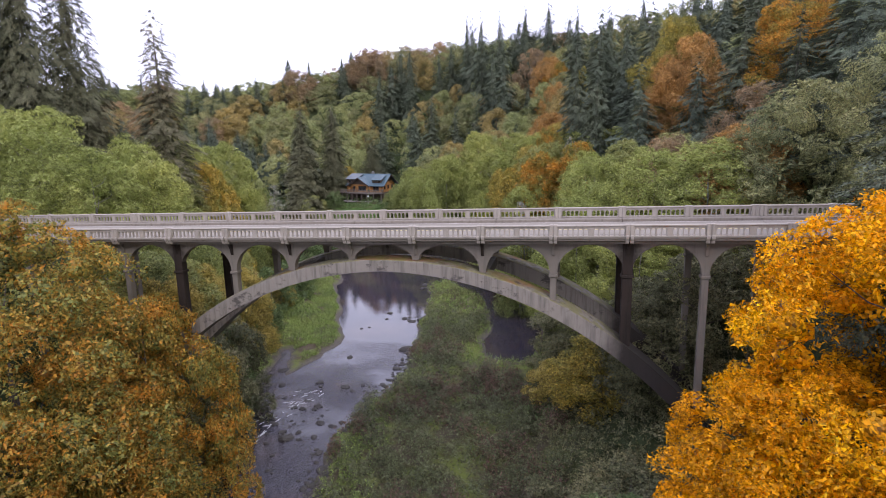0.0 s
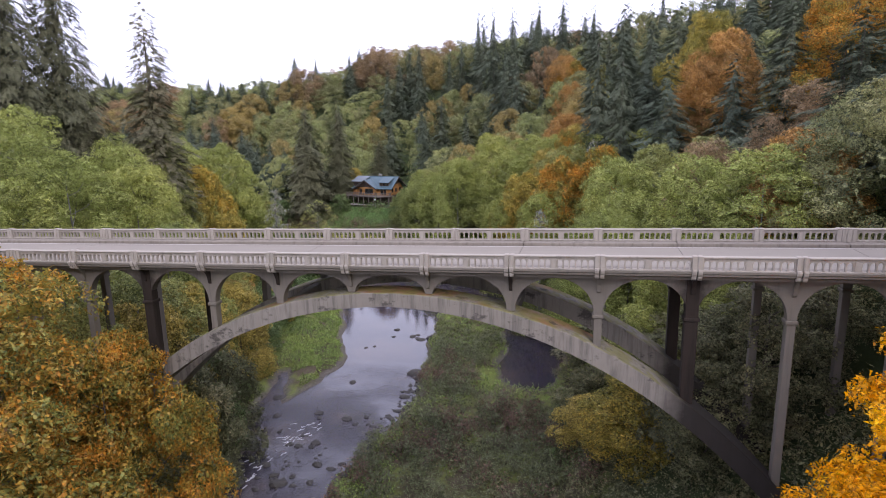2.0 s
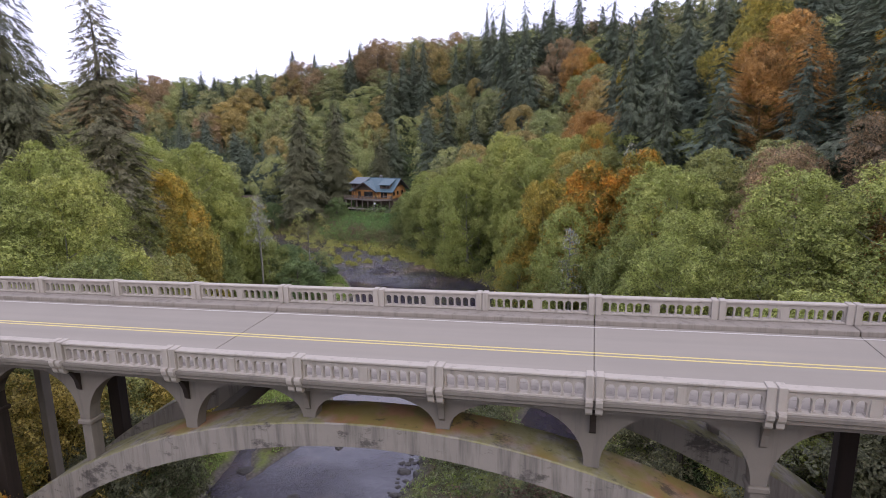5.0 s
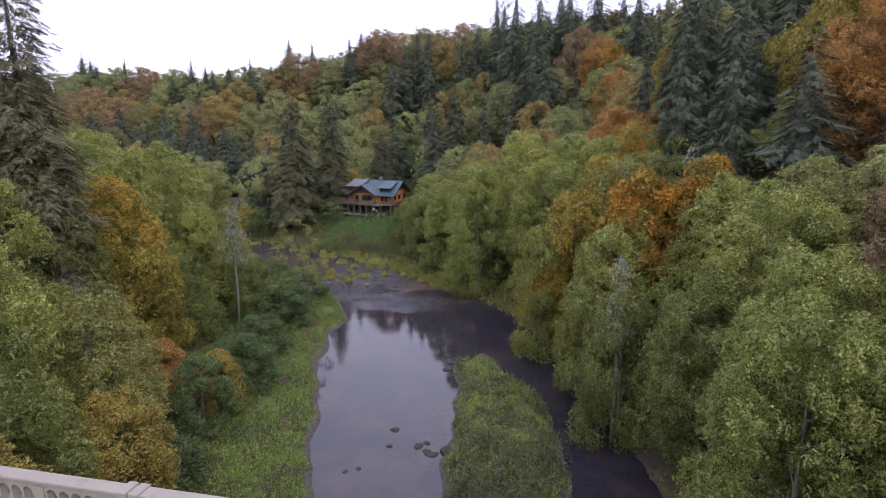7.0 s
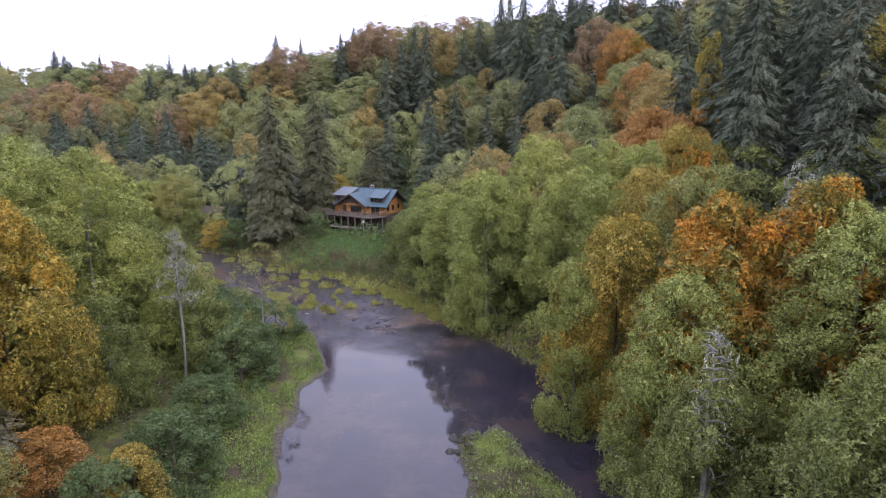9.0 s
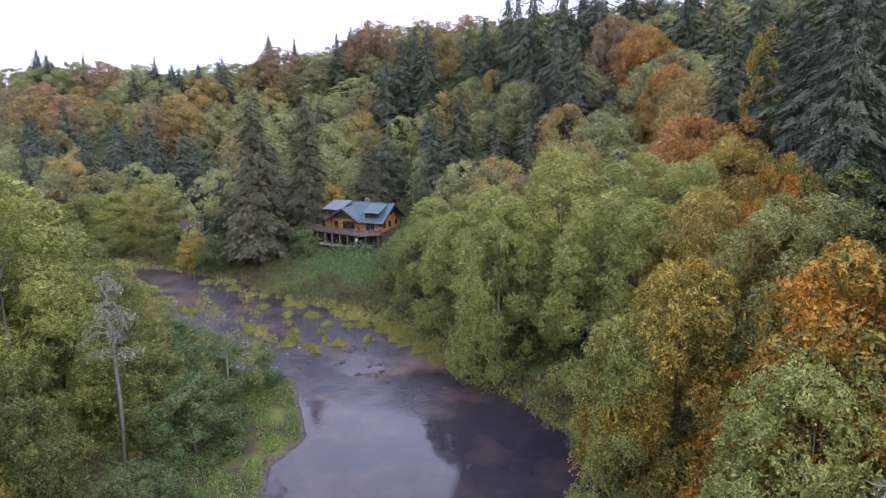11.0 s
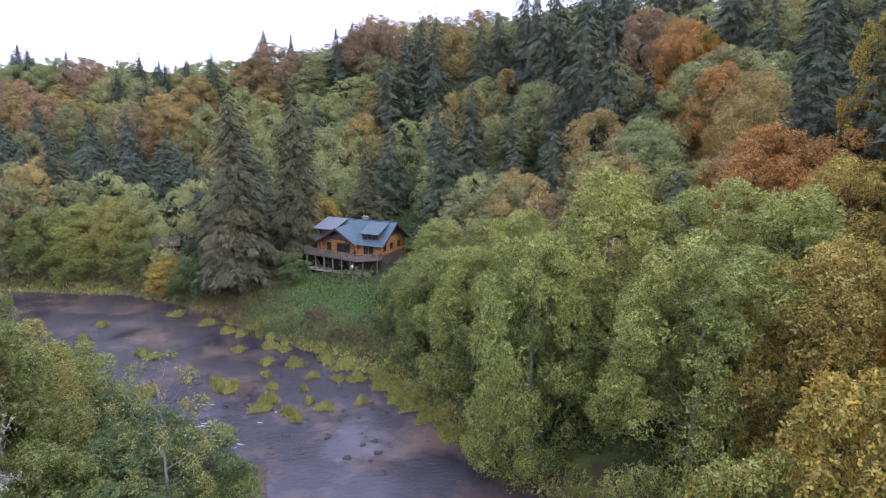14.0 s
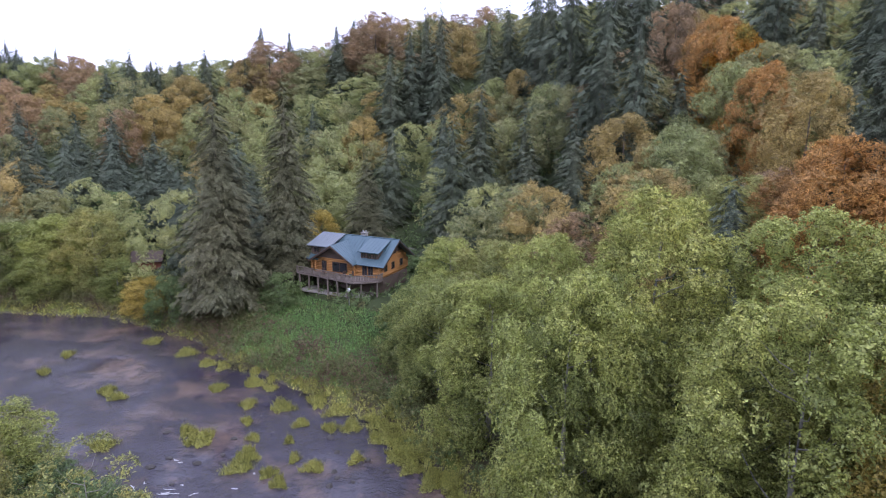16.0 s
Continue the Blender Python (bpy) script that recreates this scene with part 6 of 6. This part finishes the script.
spots = [(-11.2, 35.0, 1.1), (-10.4, 34.4, 0.7), (-17.8, 31.1, 0.55), (-15.0, 22.5, 0.6), (-24.2, 25.7, 0.7), (-22.5, 21.7, 0.55), (-12.4, 47.0, 0.8), (-15.5, 66.8, 0.9), (-14.0, 66.4, 0.8), (-17.0, 66.9, 0.7), (-12.6, 65.7, 0.7), (-16.8, 64.6, 0.6), (-16.2, 66.4, 0.5), (-15.2, 65.4, 0.6), (-14.5, 65.9, 0.45), (-13.6, 65.3, 0.6), (-12.7, 64.7, 0.5), (-11.8, 63.6, 0.55), (-14.6, 64.2, 0.4), (-16.1, 64.7, 0.4),
         (-18.2, 49.6, 0.5), (-17.8, 46.7, 0.35), (-15.2, 47.3, 0.6), (-14.2, 46.6, 0.5), (-13.6, 46.2, 0.6), (-20.2, 41.9, 0.3), (-19.2, 42.6, 0.3), (-14.6, 48.0, 0.4)]
for _ in range(70):
    yy = bank_rng.normal(14, 7)
    spots.append((bank_rng.normal(-17.5, 2.6) + 0.1 * (yy - 14), yy, abs(bank_rng.normal(0.12, 0.18)) + 0.14))
for _ in range(34):
    spots.append((bank_rng.uniform(-60, -36), bank_rng.uniform(93, 110), abs(bank_rng.normal(0.2, 0.15)) + 0.12))
for _ in range(30):
    spots.append((bank_rng.uniform(-38, -14), bank_rng.uniform(92, 108), abs(bank_rng.normal(0.2, 0.12)) + 0.12))
edge = [(bank_rng.uniform(-16, -3), bank_rng.uniform(-6, 34)) for _ in range(2600)]
edge = [(x, y) for x, y in edge if -1.3 < float(shore_distance(np.array([x]), np.array([y]))[0]) < 0.9][:150]
spots += [(x, y, abs(bank_rng.normal(0.16, 0.14)) + 0.12) for x, y in edge]
for k, (x, y, r) in enumerate(spots):
    z = ground_at(x, y)
    if z > LEVEL + 0.5:
        continue
    ob = new("river_rock", ROCKS[k % 5])
    ob.matrix_basis = pose(x, y, max(z, LEVEL - 0.12 * r), 0, 0, 53 * k) @ Matrix.Diagonal((r, r * 0.8, r * 0.85, 1))
    tagged(ob, "dark wet boulder in the shallow river", "rock", group="rocks in the river")


def foam_ribbons(name, lines):
    """Thin crests of broken water."""
    bm = bmesh.new()
    for x, y, length, heading in lines:
        n = 9
        a = radians(heading)
        prev = None
        for k in range(n):
            t = k / (n - 1) - 0.5
            wig = 0.07 * math.sin(5 * t + x * 3) + 0.03 * math.sin(13 * t + y)
            px, py = x + length * t * math.cos(a) - wig * math.sin(a), y + length * t * math.sin(a) + wig * math.cos(a)
            w = 0.085 * (1 - (2 * t) ** 2) * (0.55 + 0.45 * math.sin(31 * t + y * 2)) + 0.015
            row = [bm.verts.new((px - w * math.sin(a), py + w * math.cos(a), LEVEL + 0.012)), bm.verts.new((px, py, LEVEL + 0.05)), bm.verts.new((px + w * math.sin(a), py - w * math.cos(a), LEVEL + 0.012))]
            if prev:
                bm.faces.new((prev[0], row[0], row[1], prev[1]))
                bm.faces.new((prev[1], row[1], row[2], prev[2]))
            prev = row
    tagged(new(name, bm_mesh(name, bm, FOAM)), "white crests of broken water in the rapids", "foam", kind="stuff")


crests = [(bank_rng.normal(-19.2, 0.8) + 0.16 * (yy - 14), yy, bank_rng.uniform(0.25, 1.0), bank_rng.uniform(20, 100)) for yy in np.concatenate([bank_rng.normal(18.5, 1.3, 26), bank_rng.normal(11.5, 1.8, 16), bank_rng.normal(15, 5, 10)]) if 2 < yy < 25]
crests += [(bank_rng.uniform(-56, -46), bank_rng.uniform(91.5, 101), bank_rng.uniform(0.4, 1.2), bank_rng.uniform(-30, 40)) for _ in range(22)]
foam_ribbons("rapids_foam", crests)


# ---- the log house on its bench above the river ----
HOUSE = pose(-48.0, 136.9, -13.8, 0, 0, -9.8)
house = thing("log_house", "honey-coloured log house with blue-green metal roof and deck", "house", HOUSE)


def slab(pts, thick):
    """A flat piece from its outline, thickened downwards along its normal."""
    bm = bmesh.new()
    top = [bm.verts.new(p) for p in pts]
    a, b, c = (Vector(p) for p in pts[:3])
    n = (b - a).cross(c - a).normalized()
    if n.z < 0:
        n = -n
    low = [bm.verts.new(Vector(p) - n * thick) for p in pts]
    bm.faces.new(top)
    bm.faces.new(list(reversed(low)))
    for k in range(len(pts)):
        j = (k + 1) % len(pts)
        bm.faces.new((top[k], low[k], low[j], top[j]))
    return bm


def log(a, b, r, parent, mat=None):
    part("log", tube(bmesh.new(), [a, b], [r, r * 0.96], 8), mat or LOG, parent, smooth=True)


def roof_plane(name, a, b, c, d, mat, parent, step=0.55, thick=0.14):
    """A roof plane from its ridge a-b to its eave d-c, with standing seams."""
    roof = part(name, slab([a, b, c, d], thick), mat, parent)
    a, b, c, d = (Vector(p) for p in (a, b, c, d))
    n = (b - a).cross(d - a).normalized()
    if n.z < 0:
        n = -n
    count = max(2, int((b - a).length / step))
    for k in range(count + 1):
        t = k / count
        p, q = a.lerp(b, t) + n * 0.012, d.lerp(c, t) + n * 0.012
        part("seam", tube(bmesh.new(), [p, q], [0.032, 0.032], 4), mat, roof)
    return roof


def window(parent, centre, w, h, facing, frame_mat=TRIM):
    """A framed window: facing is the outward axis, '-y' or '+x'."""
    x, y, z = centre
    bm, gl = bmesh.new(), bmesh.new()
    if facing == "-y":
        for x0, x1, z0, z1 in ((x - w / 2, x + w / 2, z + h / 2 - 0.07, z + h / 2), (x - w / 2, x + w / 2, z - h / 2, z - h / 2 + 0.07), (x - w / 2, x - w / 2 + 0.07, z - h / 2, z + h / 2), (x + w / 2 - 0.07, x + w / 2, z - h / 2, z + h / 2), (x - 0.03, x + 0.03, z - h / 2, z + h / 2)):
            box(bm, x0, x1, y - 0.08, y + 0.05, z0, z1)
        box(gl, x - w / 2 + 0.05, x + w / 2 - 0.05, y - 0.02, y, z - h / 2 + 0.05, z + h / 2 - 0.05)
    else:
        for y0, y1, z0, z1 in ((y - w / 2, y + w / 2, z + h / 2 - 0.07, z + h / 2), (y - w / 2, y + w / 2, z - h / 2, z - h / 2 + 0.07), (y - w / 2, y - w / 2 + 0.07, z - h / 2, z + h / 2), (y + w / 2 - 0.07, y + w / 2, z - h / 2, z + h / 2)):
            box(bm, x - 0.05, x + 0.08, y0, y1, z0, z1)
        box(gl, x, x + 0.02, y - w / 2 + 0.05, y + w / 2 - 0.05, z - h / 2 + 0.05, z + h / 2 - 0.05)
    f = part("window", bm, frame_mat, parent, "dark-framed window")
    part("pane", gl, GLASS, f)


HW, HD = 12.0, 8.3
basement = part("basement_wall", boxed(-HW, 0, 0.8, HD, -2.6, -0.15), LOG_DARK, house, "dark shaded lower storey")
core = part("wall", boxed(-HW + 0.1, -0.1, 0.1, HD - 0.1, -0.1, 2.42), LOG, house, "honey-coloured log wall")
for k in range(10):
    z = 0.13 + 0.26 * k
    if k < 7:
        log((-HW - 0.35, 0.05, z), (0.35, 0.05, z), 0.14, house)
    near, far = (-0.35, HD + 0.3) if k < 6 else (0.35 + 0.3 * (k - 6), HD - 0.35 - 0.3 * (k - 6))
    log((-0.05, near, z + 0.13), (-0.05, far, z + 0.13), 0.14, house)
    log((-HW + 0.05, near, z + 0.13), (-HW + 0.05, far, z + 0.13), 0.14, house)
RIDGE, EAVE, OVER = 5.2, 1.95, 0.8
for x in (-HW + 0.12, -0.22):
    gable = bmesh.new()
    vs = [gable.verts.new(p) for p in ((x, 0.2, 2.6), (x, HD - 0.2, 2.6), (x, HD / 2, RIDGE - 0.25), (x + 0.1, 0.2, 2.6), (x + 0.1, HD - 0.2, 2.6), (x + 0.1, HD / 2, RIDGE - 0.25))]
    for f in ((0, 1, 2), (5, 4, 3), (0, 3, 4, 1), (1, 4, 5, 2), (2, 5, 3, 0)):
        gable.faces.new([vs[i] for i in f])
    part("gable", gable, LOG_DARK, house, "dark brown boarded gable")
for k in range(7):
    z = 2.75 + 0.27 * k
    half = (RIDGE - 0.35 - z) / 0.66
    if half > 0.3:
        log((-0.07, HD / 2 - half, z), (-0.07, HD / 2 + half, z), 0.12, house, LOG_DARK if k > 1 else LOG)
xl, xr = -HW - 0.6, 0.95
for x0, x1, low in ((xl, -10.5, -OVER), (-10.5, -4.7, 0.3), (-4.7, xr, -OVER)):
    foot = EAVE + (low + OVER) / (HD / 2 + OVER) * (RIDGE - EAVE)
    roof_plane("roof", (x0, HD / 2, RIDGE), (x1, HD / 2, RIDGE), (x1, low, foot), (x0, low, foot), ROOF, house)
roof_plane("roof", (xl, HD / 2, RIDGE), (xr, HD / 2, RIDGE), (xr, HD + OVER, EAVE), (xl, HD + OVER, EAVE), ROOF, house)
part("ridge_cap", tube(bmesh.new(), [(xl, HD / 2, RIDGE + 0.03), (xr, HD / 2, RIDGE + 0.03)], [0.09, 0.09], 6), ROOF, house)
for x in (xl, xr):
    for y1 in (-OVER, HD + OVER):
        part("barge_board", slab([(x - 0.03, HD / 2, RIDGE - 0.12), (x + 0.05, HD / 2, RIDGE - 0.12), (x + 0.05, y1, EAVE - 0.12), (x - 0.03, y1, EAVE - 0.12)], 0.16), TRIM, house)
# cross gable over the living room
ax, ay = -7.6, -1.6
roof_plane("cross_roof", (ax, ay, 4.55), (ax, 3.2, 4.60), (-3.6, 0.2, 2.05), (-3.6, ay, 1.95), ROOF, house)
roof_plane("cross_roof", (ax, ay, 4.55), (ax, 3.2, 4.60), (-11.6, 0.2, 2.05), (-11.6, ay, 1.95), ROOF, house)
face = bmesh.new()
vs = [face.verts.new(p) for p in ((-11.0, -0.5, 2.3), (-4.2, -0.5, 2.3), (ax, -0.5, 4.4), (-11.0, -0.4, 2.3), (-4.2, -0.4, 2.3), (ax, -0.4, 4.4))]
for f in ((0, 1, 2), (5, 4, 3), (0, 3, 4, 1), (1, 4, 5, 2), (2, 5, 3, 0)):
    face.faces.new([vs[i] for i in f])
part("gable", face, LOG_DARK, house, "dark brown boarded gable")
for k in range(9):
    log((-11.0, -0.5, 0.13 + 0.26 * k), (-4.2, -0.5, 0.13 + 0.26 * k), 0.14, house)
for x in (-11.0, -4.2):
    for k in range(7):
        log((x, -0.85, 0.26 + 0.26 * k), (x, 0.2, 0.26 + 0.26 * k), 0.13, house)
for s in (-1, 1):
    part("barge_board", slab([(ax, ay - 0.05, 4.5), (ax + s * 4.05, ay - 0.05, 1.9), (ax + s * 4.05, ay - 0.05, 1.65), (ax, ay - 0.05, 4.25)], 0.08), TRIM, house)
# dormers
roof_plane("dormer_roof", (-3.9, 3.7, 5.12), (-0.3, 3.7, 5.12), (-0.3, 0.0, 3.75), (-3.9, 0.0, 3.75), ROOF, house)
part("dormer_wall", boxed(-3.6, -0.6, 0.45, 3.0, 2.5, 3.75), LOG_DARK, house, "dark dormer wall")
for x in (-3.05, -2.1, -1.15):
    window(house, (x, 0.42, 3.2), 0.75, 0.85, "-y")
roof_plane("dormer_roof", (-12.7, 4.0, 5.3), (-8.6, 4.0, 5.3), (-8.6, -0.4, 4.0), (-12.7, -0.4, 4.0), ROOF_GREY, house)
part("dormer_wall", boxed(-12.2, -9.2, 0.1, 3.5, 2.4, 4.05), LOG_DARK, house, "dark dormer wall")
window(house, (-11.2, 0.06, 3.3), 1.0, 0.8, "-y")
for x, w in ((-9.4, 0.8), (-6.6, 2.6)):
    window(house, (x, -0.66, 1.15), w, 1.5, "-y")
for x in (-2.6, -1.6):
    window(house, (x, -0.12, 1.1), 0.8, 1.6, "-y")
for y in (1.4, 3.6, 6.2):
    window(house, (0.1, y, 1.35), 0.8, 1.05, "+x")
window(house, (-0.0, HD / 2, 3.5), 0.9, 0.9, "+x")
chim = part("chimney", boxed(-6.0, -5.2, 4.5, 5.2, 4.2, 5.62, bevel=0.04), STONE, house, "grey stone chimney")
part("chimney_cap", boxed(-6.1, -5.1, 4.4, 5.3, 5.62, 5.72), STONE, chim)
for x in (-5.85, -5.35):
    part("flue", tube(bmesh.new(), [(x, 4.85, 5.7), (x, 4.85, 6.0)], [0.1, 0.1], 8), GALV, chim)
# the deck with its railing and legs
EDGE = [(-13.4, -2.1), (-2.4, -3.6), (0.5, -1.3), (0.5, 0.0), (-13.4, 0.0)]
deck = part("deck", slab([(x, y, 0.0) for x, y in EDGE], 0.22), DECKWOOD, house, "grey timber deck on posts")
for (xa, ya), (xb, yb) in zip(EDGE[:3], EDGE[1:4]):
    L = math.hypot(xb - xa, yb - ya)
    n = max(2, int(L / 1.5))
    part("rail", tube(bmesh.new(), [(xa, ya, 0.95), (xb, yb, 0.95)], [0.06, 0.06], 6), DECKWOOD, deck)
    part("rail", tube(bmesh.new(), [(xa, ya, 0.18), (xb, yb, 0.18)], [0.05, 0.05], 6), DECKWOOD, deck)
    for k in range(n):
        x, y = xa + (xb - xa) * k / n, ya + (yb - ya) * k / n
        part("rail_post", boxed(x - 0.06, x + 0.06, y - 0.06, y + 0.06, -0.1, 1.02), DECKWOOD, deck)
    m = int(L / 0.22)
    bm = bmesh.new()
    for k in range(m):
        x, y = xa + (xb - xa) * k / m, ya + (yb - ya) * k / m
        box(bm, x - 0.03, x + 0.03, y - 0.03, y + 0.03, 0.15, 0.93)
    part("railing_slats", bm, DECKWOOD, deck)
for k in range(8):
    x = -13.0 + 1.87 * k
    y = -1.9 - (x + 13.4) * 0.136 if x < -2.4 else -3.0 + (x + 2.4) * 0.75
    part("deck_leg", boxed(x - 0.1, x + 0.1, y - 0.1, y + 0.1, -3.3, -0.2), DECKWOOD, house)
part("patio", boxed(-12.8, 0.6, -2.6, 0.9, -2.75, -2.55), GRAVEL, house, "pale concrete patio below the deck")
for x, y in ((-5.5, -1.4), (-4.3, -1.1), (-9.0, -1.3)):
    chair = thing("garden_chair", "small dark garden chair on the deck", "chair", HOUSE @ pose(x, y, 0.0, 0, 0, 20 * x), group="chairs on the deck")
    part("seat", boxed(-0.25, 0.25, -0.25, 0.25, 0.38, 0.44), TRIM, chair)
    part("backrest", boxed(-0.25, 0.25, 0.2, 0.26, 0.44, 0.95), TRIM, chair)
    for lx in (-0.22, 0.22):
        for ly in (-0.22, 0.22):
            part("leg", boxed(lx - 0.025, lx + 0.025, ly - 0.025, ly + 0.025, 0.0, 0.4), TRIM, chair)
dish = thing("dish_pole", "pale grey round dish on a thin steel pole", "satellite dish", HOUSE @ pose(-2.1, -5.2, -3.1))
part("pole", tube(bmesh.new(), [(0, 0, -0.6), (0, 0, 2.6)], [0.05, 0.05], 8), GALV, dish)
bm = bmesh.new()
bmesh.ops.create_cone(bm, cap_ends=True, segments=18, radius1=0.30, radius2=0.16, depth=0.09, matrix=pose(0, -0.1, 2.5, 78, 0, 0))
part("dish", bm, GALV, dish)


def small_cabin(name, label, at, w, d, h, wall, roofing):
    c = thing(name, label, "cabin", at)
    part("wall", boxed(-w / 2, w / 2, -d / 2, d / 2, -0.8, h), wall, c)
    rz = h + w * 0.42
    g = bmesh.new()
    vs = [g.verts.new(p) for p in ((-w / 2, -d / 2, h), (w / 2, -d / 2, h), (0, -d / 2, rz), (-w / 2, d / 2, h), (w / 2, d / 2, h), (0, d / 2, rz))]
    for f in ((0, 1, 2), (5, 4, 3), (0, 3, 4, 1)):
        g.faces.new([vs[i] for i in f])
    part("gable", g, wall, c)
    for s in (-1, 1):
        part("roof", slab([(0, -d / 2 - 0.4, rz + 0.12), (0, d / 2 + 0.4, rz + 0.12), (s * (w / 2 + 0.5), d / 2 + 0.4, h - 0.28), (s * (w / 2 + 0.5), -d / 2 - 0.4, h - 0.28)], 0.12), roofing, c)
    window(c, (0, -d / 2 - 0.03, h * 0.55), 0.9, 0.9, "-y", WHITEPAINT)
    return c


gz = ground_at(-116, 149)
small_cabin("red_cabin", "small red-brown cabin with a pale grey roof", pose(-116, 149, gz, 0, 0, 25), 5.0, 7.0, 2.8, RED, ROOF_GREY)
gz = ground_at(-96, 146)
small_cabin("wooden_shed", "low brown shed beside the trees", pose(-96, 146, gz, 0, 0, -60), 3.2, 4.6, 1.5, RED, LOG_DARK)

# gravel drive behind the house
drive = bmesh.new()
prev = None
for k in range(22):
    t = k / 21
    x, y = -36 - 24 * t, 147 + 22 * math.sin(t * 1.6)
    row = [drive.verts.new((x + s * 1.7 * 0.6, y - s * 1.7 * 0.8, ground_at(x + s * 1.02, y - s * 1.36) + 0.12)) for s in (1, 0, -1)]
    if prev:
        drive.faces.new((prev[0], row[0], row[1], prev[1]))
        drive.faces.new((prev[1], row[1], row[2], prev[2]))
    prev = row
tagged(new("driveway", bm_mesh("driveway", drive, GRAVEL)), "pale gravel drive behind the house", "driveway", kind="structure")

# ---- dead and bare trees ----
def bare_tree(x, y, top, label, spread_r, moss_cards=500):
    """A bare pale tree hung with moss."""
    rng = np.random.default_rng(int(abs(x * 10)))
    z = ground_at(x, y)
    h = top - z
    root = thing("bare_tree", label, "tree", pose(x, y, z))
    bm = bmesh.new()
    tube(bm, [(0, 0, -0.5), (0.1, 0, h * 0.35), (-0.05, 0.1, h * 0.7), (0.1, 0, h)], [0.24, 0.18, 0.12, 0.03], 8)
    tips = []
    for k in range(40):
        t = rng.uniform(0.50, 0.98)
        a = rng.uniform(0, 2 * math.pi)
        L = spread_r * (1.15 - t) * rng.uniform(0.6, 1.5) + 0.4
        s = Vector((0, 0, h * t))
        m = s + Vector((math.cos(a) * L * 0.5, math.sin(a) * L * 0.5, 0.25 * L))
        e = s + Vector((math.cos(a) * L, math.sin(a) * L, 0.28 * L * rng.uniform(-0.4, 1.2)))
        tube(bm, [s, m, e], [0.085, 0.06, 0.02], 5, False)
        for q in range(3):
            b = m.lerp(e, rng.random())
            tube(bm, [b, b + Vector(rng.normal(size=3)) * 0.45], [0.02, 0.006], 3, False)
        tips += [m, e, m.lerp(e, 0.5)]
    part("trunk", bm, BARK_PALE, root, "pale mossy trunk and bare branches", smooth=True)
    pts = np.array([tips[int(i)][:] for i in rng.integers(0, len(tips), moss_cards)]) + rng.normal(0, 0.22, (moss_cards, 3))
    s = rng.uniform(0.14, 0.40, moss_cards)
    v, f = cards(pts - np.array([0, 0, 1]) * (s * 0.5)[:, None], unit(rng, moss_cards), np.tile([0, 0, -1.0], (moss_cards, 1)), s * 2.0, s * 0.6)
    tagged(part("hanging_moss", mesh_of("hanging_moss", v, f, [LEAF["moss"]]), None, root, "pale grey-green hanging moss"), kind="stuff")


bare_tree(-47.2, 68.9, -4.2, "bare grey tree hung with pale moss on the bank", 2.9, 800)
bare_tree(9.4, 65.5, 3.8, "bare mossy tree among rust-coloured maples", 3.2, 700)
bare_tree(2.0, 52.5, -5.0, "thin pale alder with few leaves", 1.8, 200)
for x, y, lean, h in ((-39.4, 51.2, 12, 4.2), (-38.6, 51.0, -4, 4.0), (-40.0, 50.6, 28, 3.2)):
    z = ground_at(x, y)
    snag = new("snag", bm_mesh("snag", tube(bmesh.new(), [(0, 0, -0.4), (0.05, 0, h * 0.5), (0, 0.05, h)], [0.13, 0.1, 0.05], 7), BARK_PALE, True))
    snag.matrix_basis = pose(x, y, z, 0, lean, 30)
    tagged(snag, "pale dead tree stump standing in the grass", "dead tree", group="snags on the gravel bar")
